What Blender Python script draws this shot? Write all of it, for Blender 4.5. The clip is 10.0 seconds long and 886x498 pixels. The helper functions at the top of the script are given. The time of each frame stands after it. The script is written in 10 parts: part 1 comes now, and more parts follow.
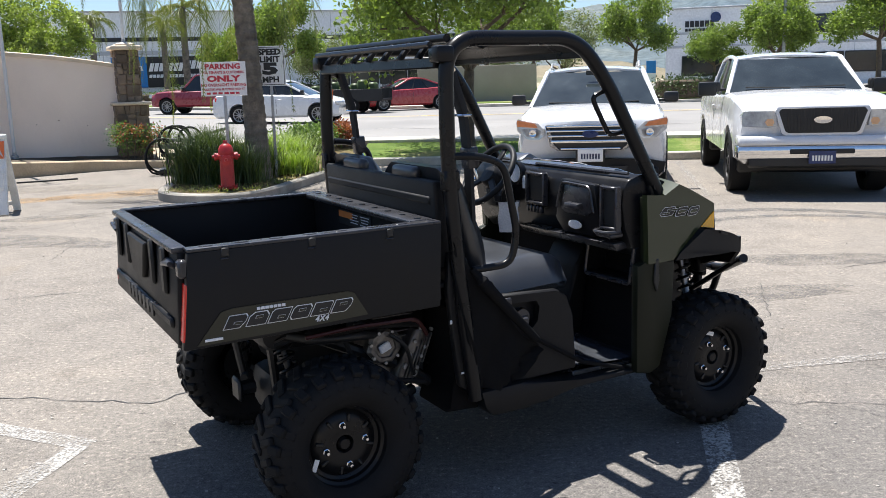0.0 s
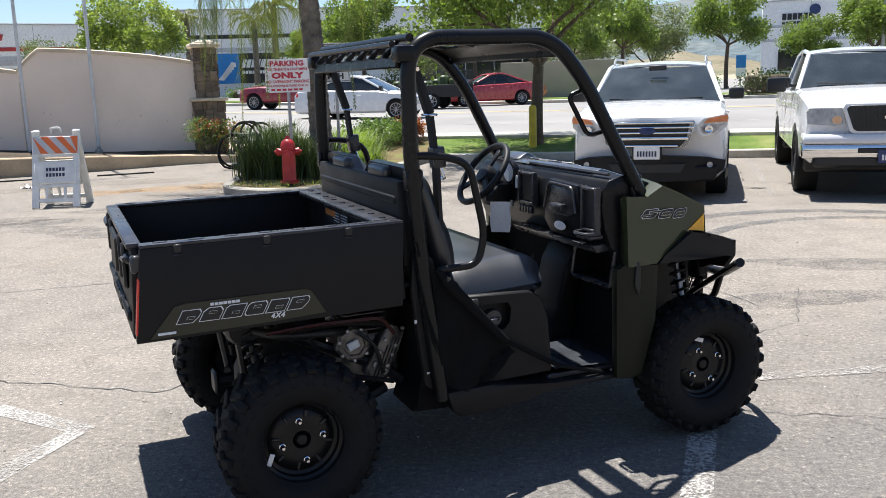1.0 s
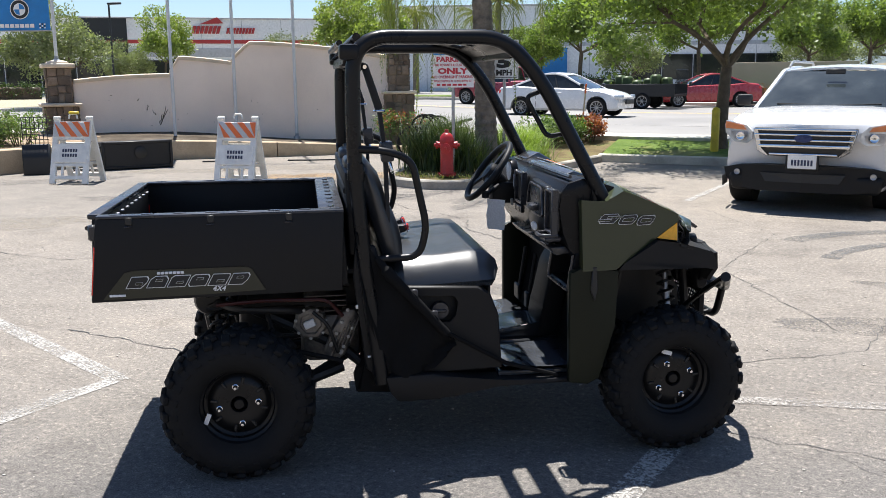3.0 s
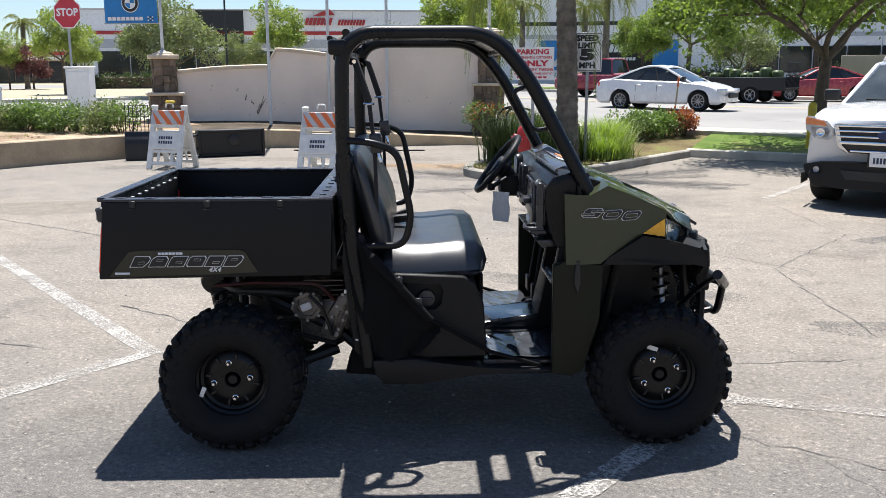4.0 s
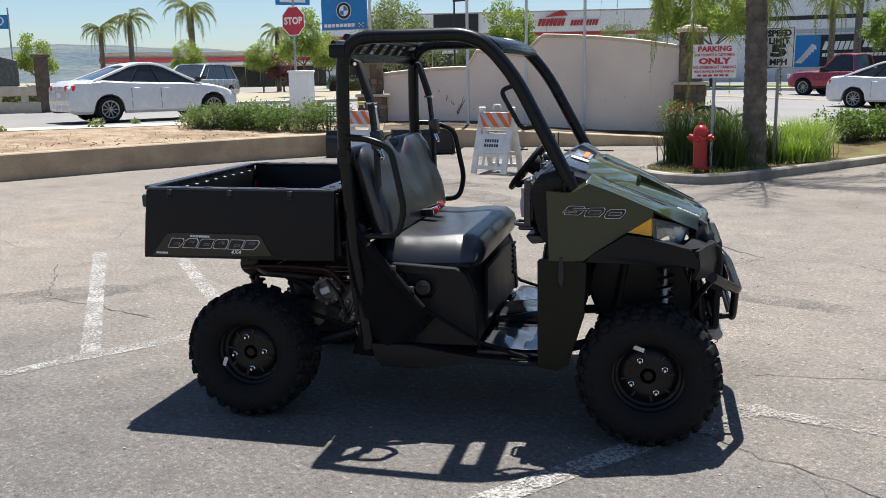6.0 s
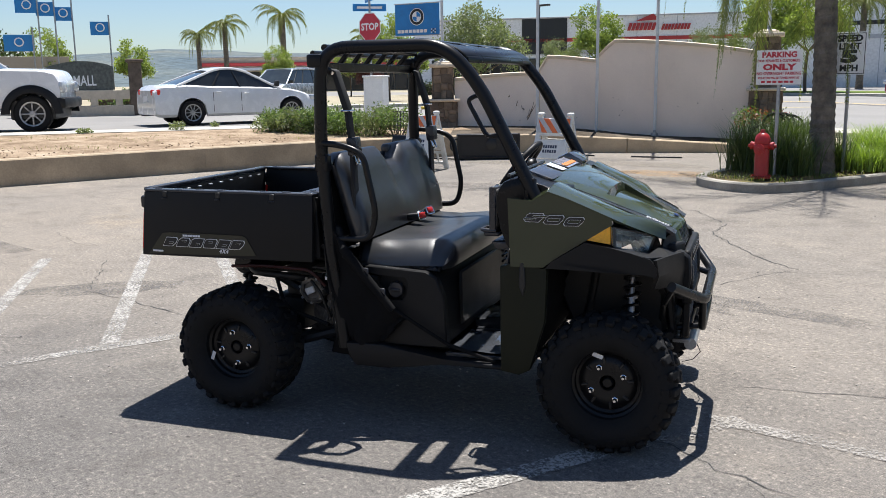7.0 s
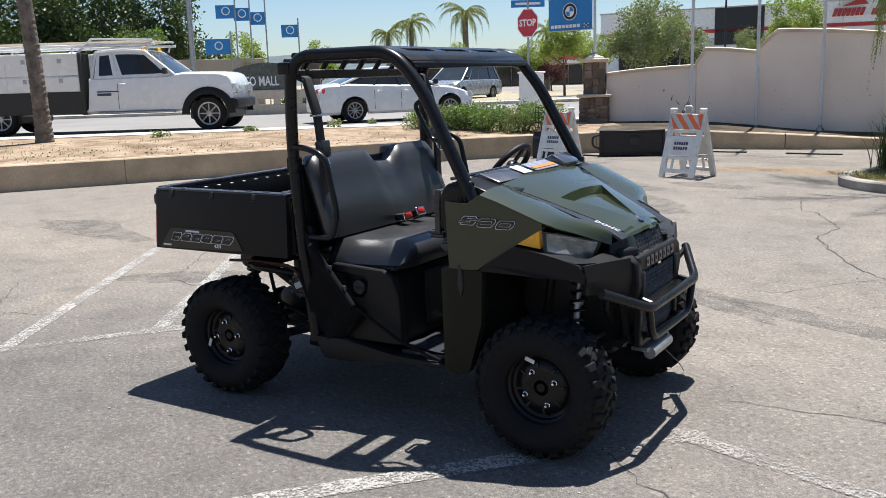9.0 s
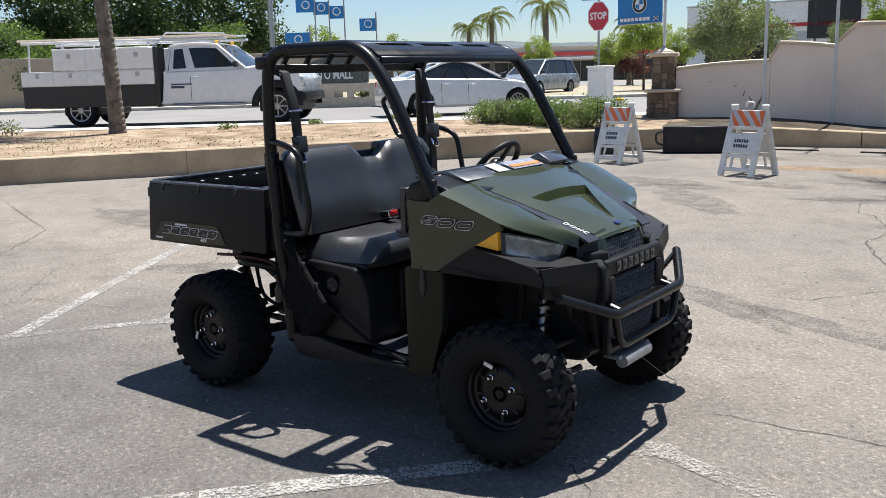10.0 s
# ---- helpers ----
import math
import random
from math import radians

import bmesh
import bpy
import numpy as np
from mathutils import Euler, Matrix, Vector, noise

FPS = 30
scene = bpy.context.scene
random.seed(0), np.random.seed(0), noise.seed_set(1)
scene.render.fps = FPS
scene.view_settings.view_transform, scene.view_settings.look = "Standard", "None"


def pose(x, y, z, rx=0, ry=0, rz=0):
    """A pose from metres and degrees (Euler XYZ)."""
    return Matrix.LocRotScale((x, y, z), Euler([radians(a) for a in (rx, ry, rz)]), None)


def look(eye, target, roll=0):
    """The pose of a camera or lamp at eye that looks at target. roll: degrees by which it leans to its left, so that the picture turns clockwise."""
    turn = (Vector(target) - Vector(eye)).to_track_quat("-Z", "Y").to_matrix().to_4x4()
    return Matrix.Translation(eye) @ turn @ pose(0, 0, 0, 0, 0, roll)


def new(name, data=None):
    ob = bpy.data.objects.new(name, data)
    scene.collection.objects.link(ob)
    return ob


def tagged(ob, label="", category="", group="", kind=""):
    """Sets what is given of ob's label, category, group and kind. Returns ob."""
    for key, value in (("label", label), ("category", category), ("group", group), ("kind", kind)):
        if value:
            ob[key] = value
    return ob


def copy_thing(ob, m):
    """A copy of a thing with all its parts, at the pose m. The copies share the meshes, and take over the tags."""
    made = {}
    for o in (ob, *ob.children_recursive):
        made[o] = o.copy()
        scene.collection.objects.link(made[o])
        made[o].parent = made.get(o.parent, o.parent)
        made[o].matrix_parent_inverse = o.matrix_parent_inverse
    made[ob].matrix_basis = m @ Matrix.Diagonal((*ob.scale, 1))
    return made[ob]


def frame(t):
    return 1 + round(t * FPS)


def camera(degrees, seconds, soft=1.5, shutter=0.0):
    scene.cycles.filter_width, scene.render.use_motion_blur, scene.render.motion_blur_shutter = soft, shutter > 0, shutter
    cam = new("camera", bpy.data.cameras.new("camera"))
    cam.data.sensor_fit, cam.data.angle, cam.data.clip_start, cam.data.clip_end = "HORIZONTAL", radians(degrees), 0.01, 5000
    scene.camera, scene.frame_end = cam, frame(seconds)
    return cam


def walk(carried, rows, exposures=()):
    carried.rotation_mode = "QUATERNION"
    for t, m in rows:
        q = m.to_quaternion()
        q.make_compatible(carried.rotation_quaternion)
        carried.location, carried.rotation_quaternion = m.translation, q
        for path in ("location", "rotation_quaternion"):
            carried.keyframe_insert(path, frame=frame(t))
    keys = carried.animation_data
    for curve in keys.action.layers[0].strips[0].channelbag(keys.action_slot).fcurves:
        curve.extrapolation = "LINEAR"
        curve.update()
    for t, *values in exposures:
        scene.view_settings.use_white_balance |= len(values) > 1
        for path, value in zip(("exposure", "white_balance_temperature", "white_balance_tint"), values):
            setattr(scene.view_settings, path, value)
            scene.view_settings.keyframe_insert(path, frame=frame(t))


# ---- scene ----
cam = camera(52.7, 10.0, soft=0.85)
METRES, EYE, TILT, LEAN, TURN = 5.288, 1.56, 0.0, 0.0, 0.0
ROWS = [
    (0.0, 0.0, 0.0, 0.0, -0.3, -10.64, 1.62),
    (0.5, 0.0436, 0.0012, -0.0014, 2.28, -10.7, 1.81),
    (1.0, 0.0883, 0.0056, 0.0004, 5.49, -10.77, 1.75),
    (1.5, 0.1426, 0.0029, -0.0009, 8.97, -10.64, 0.87),
    (2.0, 0.1948, 0.0031, 0.0007, 12.54, -10.82, 0.39),
    (2.5, 0.2435, 0.0169, -0.0029, 16.4, -10.74, 0.52),
    (4.0, 0.3875, 0.0462, -0.0004, 27.27, -11.19, 0.14),
    (4.5, 0.4297, 0.0696, -0.0004, 30.76, -11.5, 0.56),
    (5.0, 0.48, 0.085, -0.0005, 34.88, -11.31, 1.3),
    (5.5, 0.5308, 0.1009, 0.0022, 38.72, -11.15, 1.34),
    (6.0, 0.5664, 0.129, -0.0022, 42.45, -11.03, 0.89),
    (7.5, 0.6879, 0.2188, 0.0019, 51.45, -10.48, 0.86),
    (8.0, 0.7128, 0.2587, 0.0026, 55.09, -10.38, 0.96),
    (8.5, 0.7445, 0.2995, 0.0025, 57.98, -10.51, 1.59),
    (9.0, 0.7834, 0.3414, 0.0044, 60.67, -10.75, 1.76),
    (9.5, 0.8001, 0.3854, 0.0013, 63.6, -10.97, 1.38),
    (10.0, 0.8103, 0.4357, 0.0031, 66.11, -10.99, 1.56),
]
walk(cam, [(t, pose(0, 0, EYE, TILT, LEAN, TURN) @ pose(METRES * x, METRES * y, METRES * z, 90 + pitch, roll, yaw)) for t, x, y, z, yaw, pitch, roll in ROWS],
     exposures=((0.0, 1.12, 6560, 10), (2.5, 1.13, 6560, 10), (4.5, 1.07, 6560, 10), (6.0, 0.83, 6560, 10), (7.5, 0.85, 6560, 10), (10.0, 0.86, 6560, 10)))

# ---- light ----
SUN_TO = Vector((-0.176, 0.254, 0.951)).normalized()
world = bpy.data.worlds.new("world")
scene.world = world
world.use_nodes = True
wn = world.node_tree
wn.nodes.clear()
w_out = wn.nodes.new("ShaderNodeOutputWorld")
w_bg = wn.nodes.new("ShaderNodeBackground")
w_sky = wn.nodes.new("ShaderNodeTexSky")
w_sky.sky_type = "NISHITA"
w_sky.sun_disc = False
w_sky.sun_elevation = radians(72)
w_sky.sun_rotation = radians(-35)
w_sky.altitude = 700
w_sky.dust_density = 0.75
w_sky.air_density = 1.05
w_sky.ozone_density = 6.0
w_bg.inputs["Strength"].default_value = 0.069
wn.links.new(w_sky.outputs[0], w_bg.inputs[0])
wn.links.new(w_bg.outputs[0], w_out.inputs[0])
sun_data = bpy.data.lights.new("sun", "SUN")
sun_data.energy, sun_data.angle, sun_data.color = 4.9, radians(0.55), (1.0, 0.98, 0.95)
sun = new("sun", sun_data)
sun.matrix_world = look(SUN_TO * 60, (0, 0, 0))


# ---- materials ----
def nodes_of(name):
    m = bpy.data.materials.new(name)
    m.use_nodes = True
    nt = m.node_tree
    return m, nt, nt.nodes["Principled BSDF"]


def noise_node(nt, scale, detail=4.0, rough=0.55, obj=True, dim="3D"):
    n = nt.nodes.new("ShaderNodeTexNoise")
    n.inputs["Scale"].default_value, n.inputs["Detail"].default_value, n.inputs["Roughness"].default_value = scale, detail, rough
    tc = nt.nodes.new("ShaderNodeTexCoord")
    nt.links.new(tc.outputs["Object"], n.inputs["Vector"])
    return n


def ramp(nt, src, stops):
    r = nt.nodes.new("ShaderNodeValToRGB")
    els = r.color_ramp.elements
    while len(els) < len(stops):
        els.new(0.5)
    for e, (p, c) in zip(els, stops):
        e.position = p
        e.color = (*c, 1) if len(c) == 3 else c
    nt.links.new(src, r.inputs[0])
    return r


def mixed(nt, fac, a, b, mode="MIX"):
    m = nt.nodes.new("ShaderNodeMix")
    m.data_type, m.blend_type = "RGBA", mode
    for sock, val in ((m.inputs[0], fac), (m.inputs[6], a), (m.inputs[7], b)):
        if hasattr(val, "is_output"):
            nt.links.new(val, sock)
        elif isinstance(val, (int, float)):
            sock.default_value = val
        else:
            sock.default_value = (*val, 1)
    return m.outputs[2]


def bumped(nt, bsdf, height, strength=0.3, dist=0.01):
    b = nt.nodes.new("ShaderNodeBump")
    b.inputs["Strength"].default_value, b.inputs["Distance"].default_value = strength, dist
    nt.links.new(height, b.inputs["Height"])
    nt.links.new(b.outputs[0], bsdf.inputs["Normal"])


def surface(name, colour, rough=0.5, metal=0.0, vary=0.25, scale=6.0, fine=120.0, bump=0.15, depth=0.003, spec=0.5, coat=0.0, per_object=0.0):
    """A plain surface with large stains, fine grain and a fine relief."""
    m, nt, b = nodes_of(name)
    n1, n2 = noise_node(nt, scale, 5), noise_node(nt, fine, 3)
    lo, hi = [c * (1 - vary) for c in colour], [min(1, c * (1 + vary)) for c in colour]
    c1 = ramp(nt, n1.outputs[0], ((0.3, lo), (0.7, hi))).outputs[0]
    c2 = ramp(nt, n2.outputs[0], ((0.3, (0.8, 0.8, 0.8)), (0.7, (1.15, 1.15, 1.15)))).outputs[0]
    col = mixed(nt, 0.6, c1, c2, "MULTIPLY")
    if per_object:
        oi = nt.nodes.new("ShaderNodeObjectInfo")
        v = ramp(nt, oi.outputs["Random"], ((0.0, [1 - per_object] * 3), (1.0, [1 + per_object] * 3))).outputs[0]
        col = mixed(nt, 1.0, col, v, "MULTIPLY")
    nt.links.new(col, b.inputs["Base Color"])
    rr = ramp(nt, n1.outputs[0], ((0.25, [max(0.03, rough - 0.08)] * 3), (0.75, [min(1, rough + 0.08)] * 3)))
    nt.links.new(rr.outputs[0], b.inputs["Roughness"])
    b.inputs["Metallic"].default_value = metal
    b.inputs["Specular IOR Level"].default_value = spec
    b.inputs["Coat Weight"].default_value = coat
    b.inputs["Coat Roughness"].default_value = 0.05
    if bump:
        bumped(nt, b, n2.outputs[0], bump, depth)
    return m


def clear_glass(name, tint=(0.85, 0.92, 0.9), rough=0.02):
    m, nt, b = nodes_of(name)
    b.inputs["Base Color"].default_value = (*tint, 1)
    b.inputs["Transmission Weight"].default_value = 1.0
    b.inputs["Roughness"].default_value = rough
    b.inputs["IOR"].default_value = 1.45
    return m


def asphalt_material():
    """Old bleached asphalt: tan and grey fields, dark tarry patches, pale scuffs, coarse stone speckle."""
    m, nt, b = nodes_of("asphalt")
    big, mid, tar, fine, grit = noise_node(nt, 0.13, 4, 0.6), noise_node(nt, 0.75, 7, 0.68), noise_node(nt, 0.33, 6, 0.7), noise_node(nt, 38, 4, 0.75), noise_node(nt, 150, 2, 0.6)
    c = ramp(nt, big.outputs[0], ((0.32, (0.182, 0.172, 0.160)), (0.5, (0.205, 0.190, 0.173)), (0.68, (0.235, 0.213, 0.188)))).outputs[0]
    blot = noise_node(nt, 3.6, 6, 0.72)
    bl = ramp(nt, blot.outputs[0], ((0.32, (0.80, 0.79, 0.78)), (0.48, (1, 1, 1)), (0.70, (1.14, 1.13, 1.11)))).outputs[0]
    c = mixed(nt, 0.85, c, bl, "MULTIPLY")
    st = ramp(nt, mid.outputs[0], ((0.30, (0.70, 0.70, 0.71)), (0.46, (0.97, 0.97, 0.97)), (0.56, (1.0, 1.0, 1.0)), (0.72, (1.20, 1.18, 1.15)))).outputs[0]
    c = mixed(nt, 0.9, c, st, "MULTIPLY")
    tr = ramp(nt, tar.outputs[0], ((0.30, (0.62, 0.62, 0.64)), (0.40, (1, 1, 1)), (0.60, (1, 1, 1)), (0.68, (1.18, 1.12, 1.03)))).outputs[0]
    c = mixed(nt, 0.8, c, tr, "MULTIPLY")
    g = ramp(nt, fine.outputs[0], ((0.33, (0.42, 0.42, 0.43)), (0.44, (0.90, 0.90, 0.90)), (0.56, (1.05, 1.045, 1.04)), (0.66, (1.95, 1.88, 1.78)))).outputs[0]
    c = mixed(nt, 0.85, c, g, "MULTIPLY")
    g2 = ramp(nt, grit.outputs[0], ((0.38, (0.55, 0.55, 0.55)), (0.62, (1.4, 1.4, 1.4)))).outputs[0]
    c = mixed(nt, 0.7, c, g2, "MULTIPLY")
    pit = noise_node(nt, 21, 3, 0.6)
    c = mixed(nt, 0.9, c, ramp(nt, pit.outputs[0], ((0.27, (0.35, 0.35, 0.36)), (0.33, (1, 1, 1)), (0.70, (1, 1, 1)), (0.76, (1.35, 1.3, 1.22)))).outputs[0], "MULTIPLY")
    # a darker resealed stretch of the lot, with a ragged edge
    tc = nt.nodes.new("ShaderNodeTexCoord")
    sx = nt.nodes.new("ShaderNodeSeparateXYZ")
    nt.links.new(tc.outputs["Object"], sx.inputs[0])
    lean = nt.nodes.new("ShaderNodeMath")
    lean.operation = "MULTIPLY_ADD"
    lean.inputs[1].default_value = -0.5
    nt.links.new(sx.outputs[0], lean.inputs[0])
    nt.links.new(sx.outputs[1], lean.inputs[2])
    rag = nt.nodes.new("ShaderNodeMath")
    rag.operation = "MULTIPLY_ADD"
    rag.inputs[1].default_value = 2.6
    nt.links.new(mid.outputs[0], rag.inputs[0])
    nt.links.new(lean.outputs[0], rag.inputs[2])
    span = nt.nodes.new("ShaderNodeMapRange")
    span.inputs[1].default_value, span.inputs[2].default_value = 4.2, 6.5
    nt.links.new(rag.outputs[0], span.inputs[0])
    seal = ramp(nt, span.outputs[0], ((0.0, (0.70, 0.70, 0.71)), (1.0, (1.0, 0.97, 0.93)))).outputs[0]
    c = mixed(nt, 1.0, c, seal, "MULTIPLY")
    nt.links.new(c, b.inputs["Base Color"])
    b.inputs["Roughness"].default_value = 0.88
    b.inputs["Specular IOR Level"].default_value = 0.2
    bumped(nt, b, fine.outputs[0], 0.8, 0.008)
    return m


def worn_paint_material(name, paint, cover=0.5):
    m, nt, b = nodes_of(name)
    n1, n2 = noise_node(nt, 4.0, 6, 0.7), noise_node(nt, 70, 4, 0.7)
    s = nt.nodes.new("ShaderNodeMath")
    s.operation = "MULTIPLY_ADD"
    s.inputs[1].default_value = 0.55
    nt.links.new(n1.outputs[0], s.inputs[0])
    nt.links.new(n2.outputs[0], s.inputs[2])
    f = ramp(nt, s.outputs[0], ((0.70 - 0.3 * cover, (0, 0, 0)), (0.92 - 0.3 * cover, (1, 1, 1)))).outputs[0]
    t = nt.nodes.new("ShaderNodeBsdfTransparent")
    mx = nt.nodes.new("ShaderNodeMixShader")
    b.inputs["Base Color"].default_value = (*paint, 1)
    b.inputs["Roughness"].default_value = 0.8
    nt.links.new(f, mx.inputs[0])
    nt.links.new(t.outputs[0], mx.inputs[1])
    nt.links.new(b.outputs[0], mx.inputs[2])
    nt.links.new(mx.outputs[0], nt.nodes["Material Output"].inputs[0])
    return m


def leaf_material(name, a, c, translucent=0.35):
    m, nt, b = nodes_of(name)
    g = nt.nodes.new("ShaderNodeNewGeometry")
    n = noise_node(nt, 1.2, 3)
    s = nt.nodes.new("ShaderNodeMath")
    s.operation = "MULTIPLY_ADD"
    s.inputs[1].default_value = 0.6
    nt.links.new(g.outputs["Random Per Island"], s.inputs[0])
    sc = nt.nodes.new("ShaderNodeMath")
    sc.operation = "MULTIPLY"
    sc.inputs[1].default_value = 0.5
    nt.links.new(n.outputs[0], sc.inputs[0])
    nt.links.new(sc.outputs[0], s.inputs[2])
    r = ramp(nt, s.outputs[0], ((0.15, a), (0.85, c)))
    nt.links.new(r.outputs[0], b.inputs["Base Color"])
    b.inputs["Roughness"].default_value = 0.5
    tr = nt.nodes.new("ShaderNodeBsdfTranslucent")
    nt.links.new(mixed(nt, 1.0, r.outputs[0], (1.5, 1.7, 0.7), "MULTIPLY"), tr.inputs[0])
    mx = nt.nodes.new("ShaderNodeMixShader")
    mx.inputs[0].default_value = translucent
    nt.links.new(b.outputs[0], mx.inputs[1])
    nt.links.new(tr.outputs[0], mx.inputs[2])
    nt.links.new(mx.outputs[0], nt.nodes["Material Output"].inputs[0])
    return m


def patch_material(name, a, c, d, scale, fine=60, bump=0.5, depth=0.02):
    """Ground with three tones in patches: soil, dry grass, lawn."""
    m, nt, b = nodes_of(name)
    n1, n2 = noise_node(nt, scale, 6, 0.65), noise_node(nt, fine, 4, 0.7)
    c1 = ramp(nt, n1.outputs[0], ((0.35, a), (0.52, c), (0.68, d))).outputs[0]
    c2 = ramp(nt, n2.outputs[0], ((0.3, (0.55, 0.55, 0.55)), (0.7, (1.35, 1.35, 1.35)))).outputs[0]
    nt.links.new(mixed(nt, 0.8, c1, c2, "MULTIPLY"), b.inputs["Base Color"])
    b.inputs["Roughness"].default_value = 0.95
    b.inputs["Specular IOR Level"].default_value = 0.1
    bumped(nt, b, n2.outputs[0], bump, depth)
    return m


ASPHALT = asphalt_material()
ROAD = surface("road_asphalt", (0.215, 0.206, 0.194), 0.85, vary=0.16, scale=0.3, fine=30, bump=0.3)
PAINT_WORN = worn_paint_material("worn_line_paint", (0.35, 0.335, 0.31), 0.18)
PAINT_FAINT = worn_paint_material("faint_line_paint", (0.30, 0.28, 0.255), 0.02)
PAINT_YELLOW = worn_paint_material("worn_yellow_paint", (0.55, 0.38, 0.12), 0.75)
STAIN = worn_paint_material("dark_tyre_rubber_mark", (0.10, 0.10, 0.10), 0.02)
TAR_SMUDGE = worn_paint_material("tar_smudge", (0.125, 0.115, 0.105), -0.12)
RUST_SMUDGE = worn_paint_material("rusty_smudge", (0.34, 0.22, 0.11), 0.02)
DUST_SMUDGE = worn_paint_material("tan_dust_smudge", (0.235, 0.205, 0.165), -0.05)
CRACK = surface("crack_tar", (0.03, 0.03, 0.03), 0.8)
CONCRETE = surface("concrete", (0.42, 0.39, 0.34), 0.85, vary=0.25, scale=1.8, fine=45, bump=0.35)
KERB = surface("kerb_concrete", (0.46, 0.43, 0.37), 0.85, vary=0.3, scale=2.5, fine=45, bump=0.35)
KERB_OLD = surface("old_grey_kerb", (0.30, 0.275, 0.235), 0.88, vary=0.35, scale=2.2, fine=40, bump=0.45)
RETAIN = surface("stained_concrete", (0.43, 0.335, 0.225), 0.88, vary=0.32, scale=1.1, fine=38, bump=0.4)
STUCCO = surface("beige_stucco", (0.83, 0.715, 0.625), 0.9, vary=0.09, scale=0.7, fine=90, bump=0.35)
CAPSTONE = surface("stucco_cap", (0.62, 0.52, 0.40), 0.85, vary=0.2, scale=2.5, fine=70)
STONE = surface("ledge_stone", (0.175, 0.13, 0.095), 0.85, vary=0.4, scale=4, fine=40, bump=0.6, per_object=0.4)
MORTAR = surface("mortar", (0.30, 0.24, 0.19), 0.95, vary=0.2)
DIRT = patch_material("dry_dirt", (0.17, 0.12, 0.08), (0.30, 0.225, 0.155), (0.40, 0.32, 0.235), 1.6, 22)
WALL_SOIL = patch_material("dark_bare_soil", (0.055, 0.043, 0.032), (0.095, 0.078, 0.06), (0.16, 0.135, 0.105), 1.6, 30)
POLE_WHITE = surface("pale_pole_paint", (0.62, 0.63, 0.64), 0.4, vary=0.1)
DRYGROUND = patch_material("dry_ground", (0.29, 0.25, 0.18), (0.35, 0.31, 0.23), (0.28, 0.27, 0.18), 0.08, 8)
LAWN = patch_material("lawn_ground", (0.07, 0.115, 0.025), (0.115, 0.165, 0.04), (0.25, 0.235, 0.10), 0.9, 40)
MULCH = patch_material("planting_soil", (0.10, 0.075, 0.04), (0.15, 0.12, 0.06), (0.14, 0.16, 0.05), 1.6, 40)
BLACK_PLASTIC = surface("black_moulded_plastic", (0.0115, 0.0115, 0.0122), 0.5, vary=0.12, scale=5, fine=420, bump=0.25, depth=0.0012, spec=0.22)
# worn plastic, its base also lifted towards blue for sunlit edges and sky sheen
RAIL_PLASTIC = surface("worn_sheen_black_plastic", (0.030, 0.030, 0.034), 0.28, vary=0.2, scale=9, fine=300, bump=0.15, depth=0.001)
BLACK_STEEL = surface("black_powder_coat", (0.008, 0.008, 0.0088), 0.30, vary=0.1, scale=8, fine=500, bump=0.08, depth=0.0006, spec=0.26)
GREY_STEEL = surface("weathered_grey_steel", (0.11, 0.115, 0.10), 0.6, metal=0.3, vary=0.4, scale=9)
DARK_STEEL = surface("dark_frame_steel", (0.013, 0.013, 0.014), 0.5, metal=0.2, vary=0.3)
RUBBER = surface("tyre_rubber", (0.013, 0.013, 0.0135), 0.75, vary=0.2, scale=14, fine=160, bump=0.3, depth=0.002, spec=0.15)
GREEN_PAINT = surface("sage_green_panel", (0.030, 0.038, 0.0145), 0.42, vary=0.06, scale=4, fine=300, bump=0.0, spec=0.12, coat=1.0)
# darker copy of the panel green, with the lower side's shade in the colour
GREEN_SHADED = surface("shaded_green_panel", (0.0125, 0.0145, 0.008), 0.45, vary=0.1, scale=5, fine=380, bump=0.15, depth=0.001, spec=0.2)
GREEN_DECAL = surface("olive_decal", (0.022, 0.022, 0.011), 0.35, vary=0.08)
DASH_PLASTIC = surface("satin_dash_plastic", (0.0095, 0.0095, 0.0105), 0.30, vary=0.12, scale=6, fine=380, bump=0.15, depth=0.001, spec=0.2)
# dash plastic with a lighter, bluer base that carries the sky's sheen
DASH_TOP = surface("sky_sheen_dash_top", (0.048, 0.050, 0.056), 0.25, vary=0.12, scale=5, fine=380, bump=0.1, depth=0.001, spec=0.9, coat=0.9)
VINYL = surface("dark_grey_vinyl", (0.023, 0.024, 0.0265), 0.34, vary=0.1, scale=5, fine=260, bump=0.2, depth=0.001, spec=0.75)
NET_CLOTH = surface("black_net_cloth", (0.008, 0.008, 0.0085), 0.8, vary=0.2, scale=10, fine=350, bump=0.4, depth=0.002, spec=0.1)
WEBBING = surface("belt_webbing", (0.015, 0.015, 0.016), 0.8, vary=0.1, fine=600)
CHROME = surface("chrome", (0.75, 0.75, 0.76), 0.12, metal=1.0, vary=0.05, bump=0)
LAMP_CHROME = surface("lamp_reflector", (0.72, 0.72, 0.74), 0.20, metal=0.7, vary=0.35, scale=26, bump=0)
ALLOY = surface("cast_alloy", (0.34, 0.34, 0.35), 0.38, metal=0.85, vary=0.3, scale=20)
GALV = surface("galvanised_steel", (0.36, 0.37, 0.38), 0.45, metal=0.7, vary=0.2, scale=12)
WHITE_VINYL = surface("white_sticker", (0.75, 0.75, 0.74), 0.45, vary=0.04)
SILVER_DECAL = surface("silver_decal", (0.78, 0.79, 0.80), 0.35, vary=0.05)
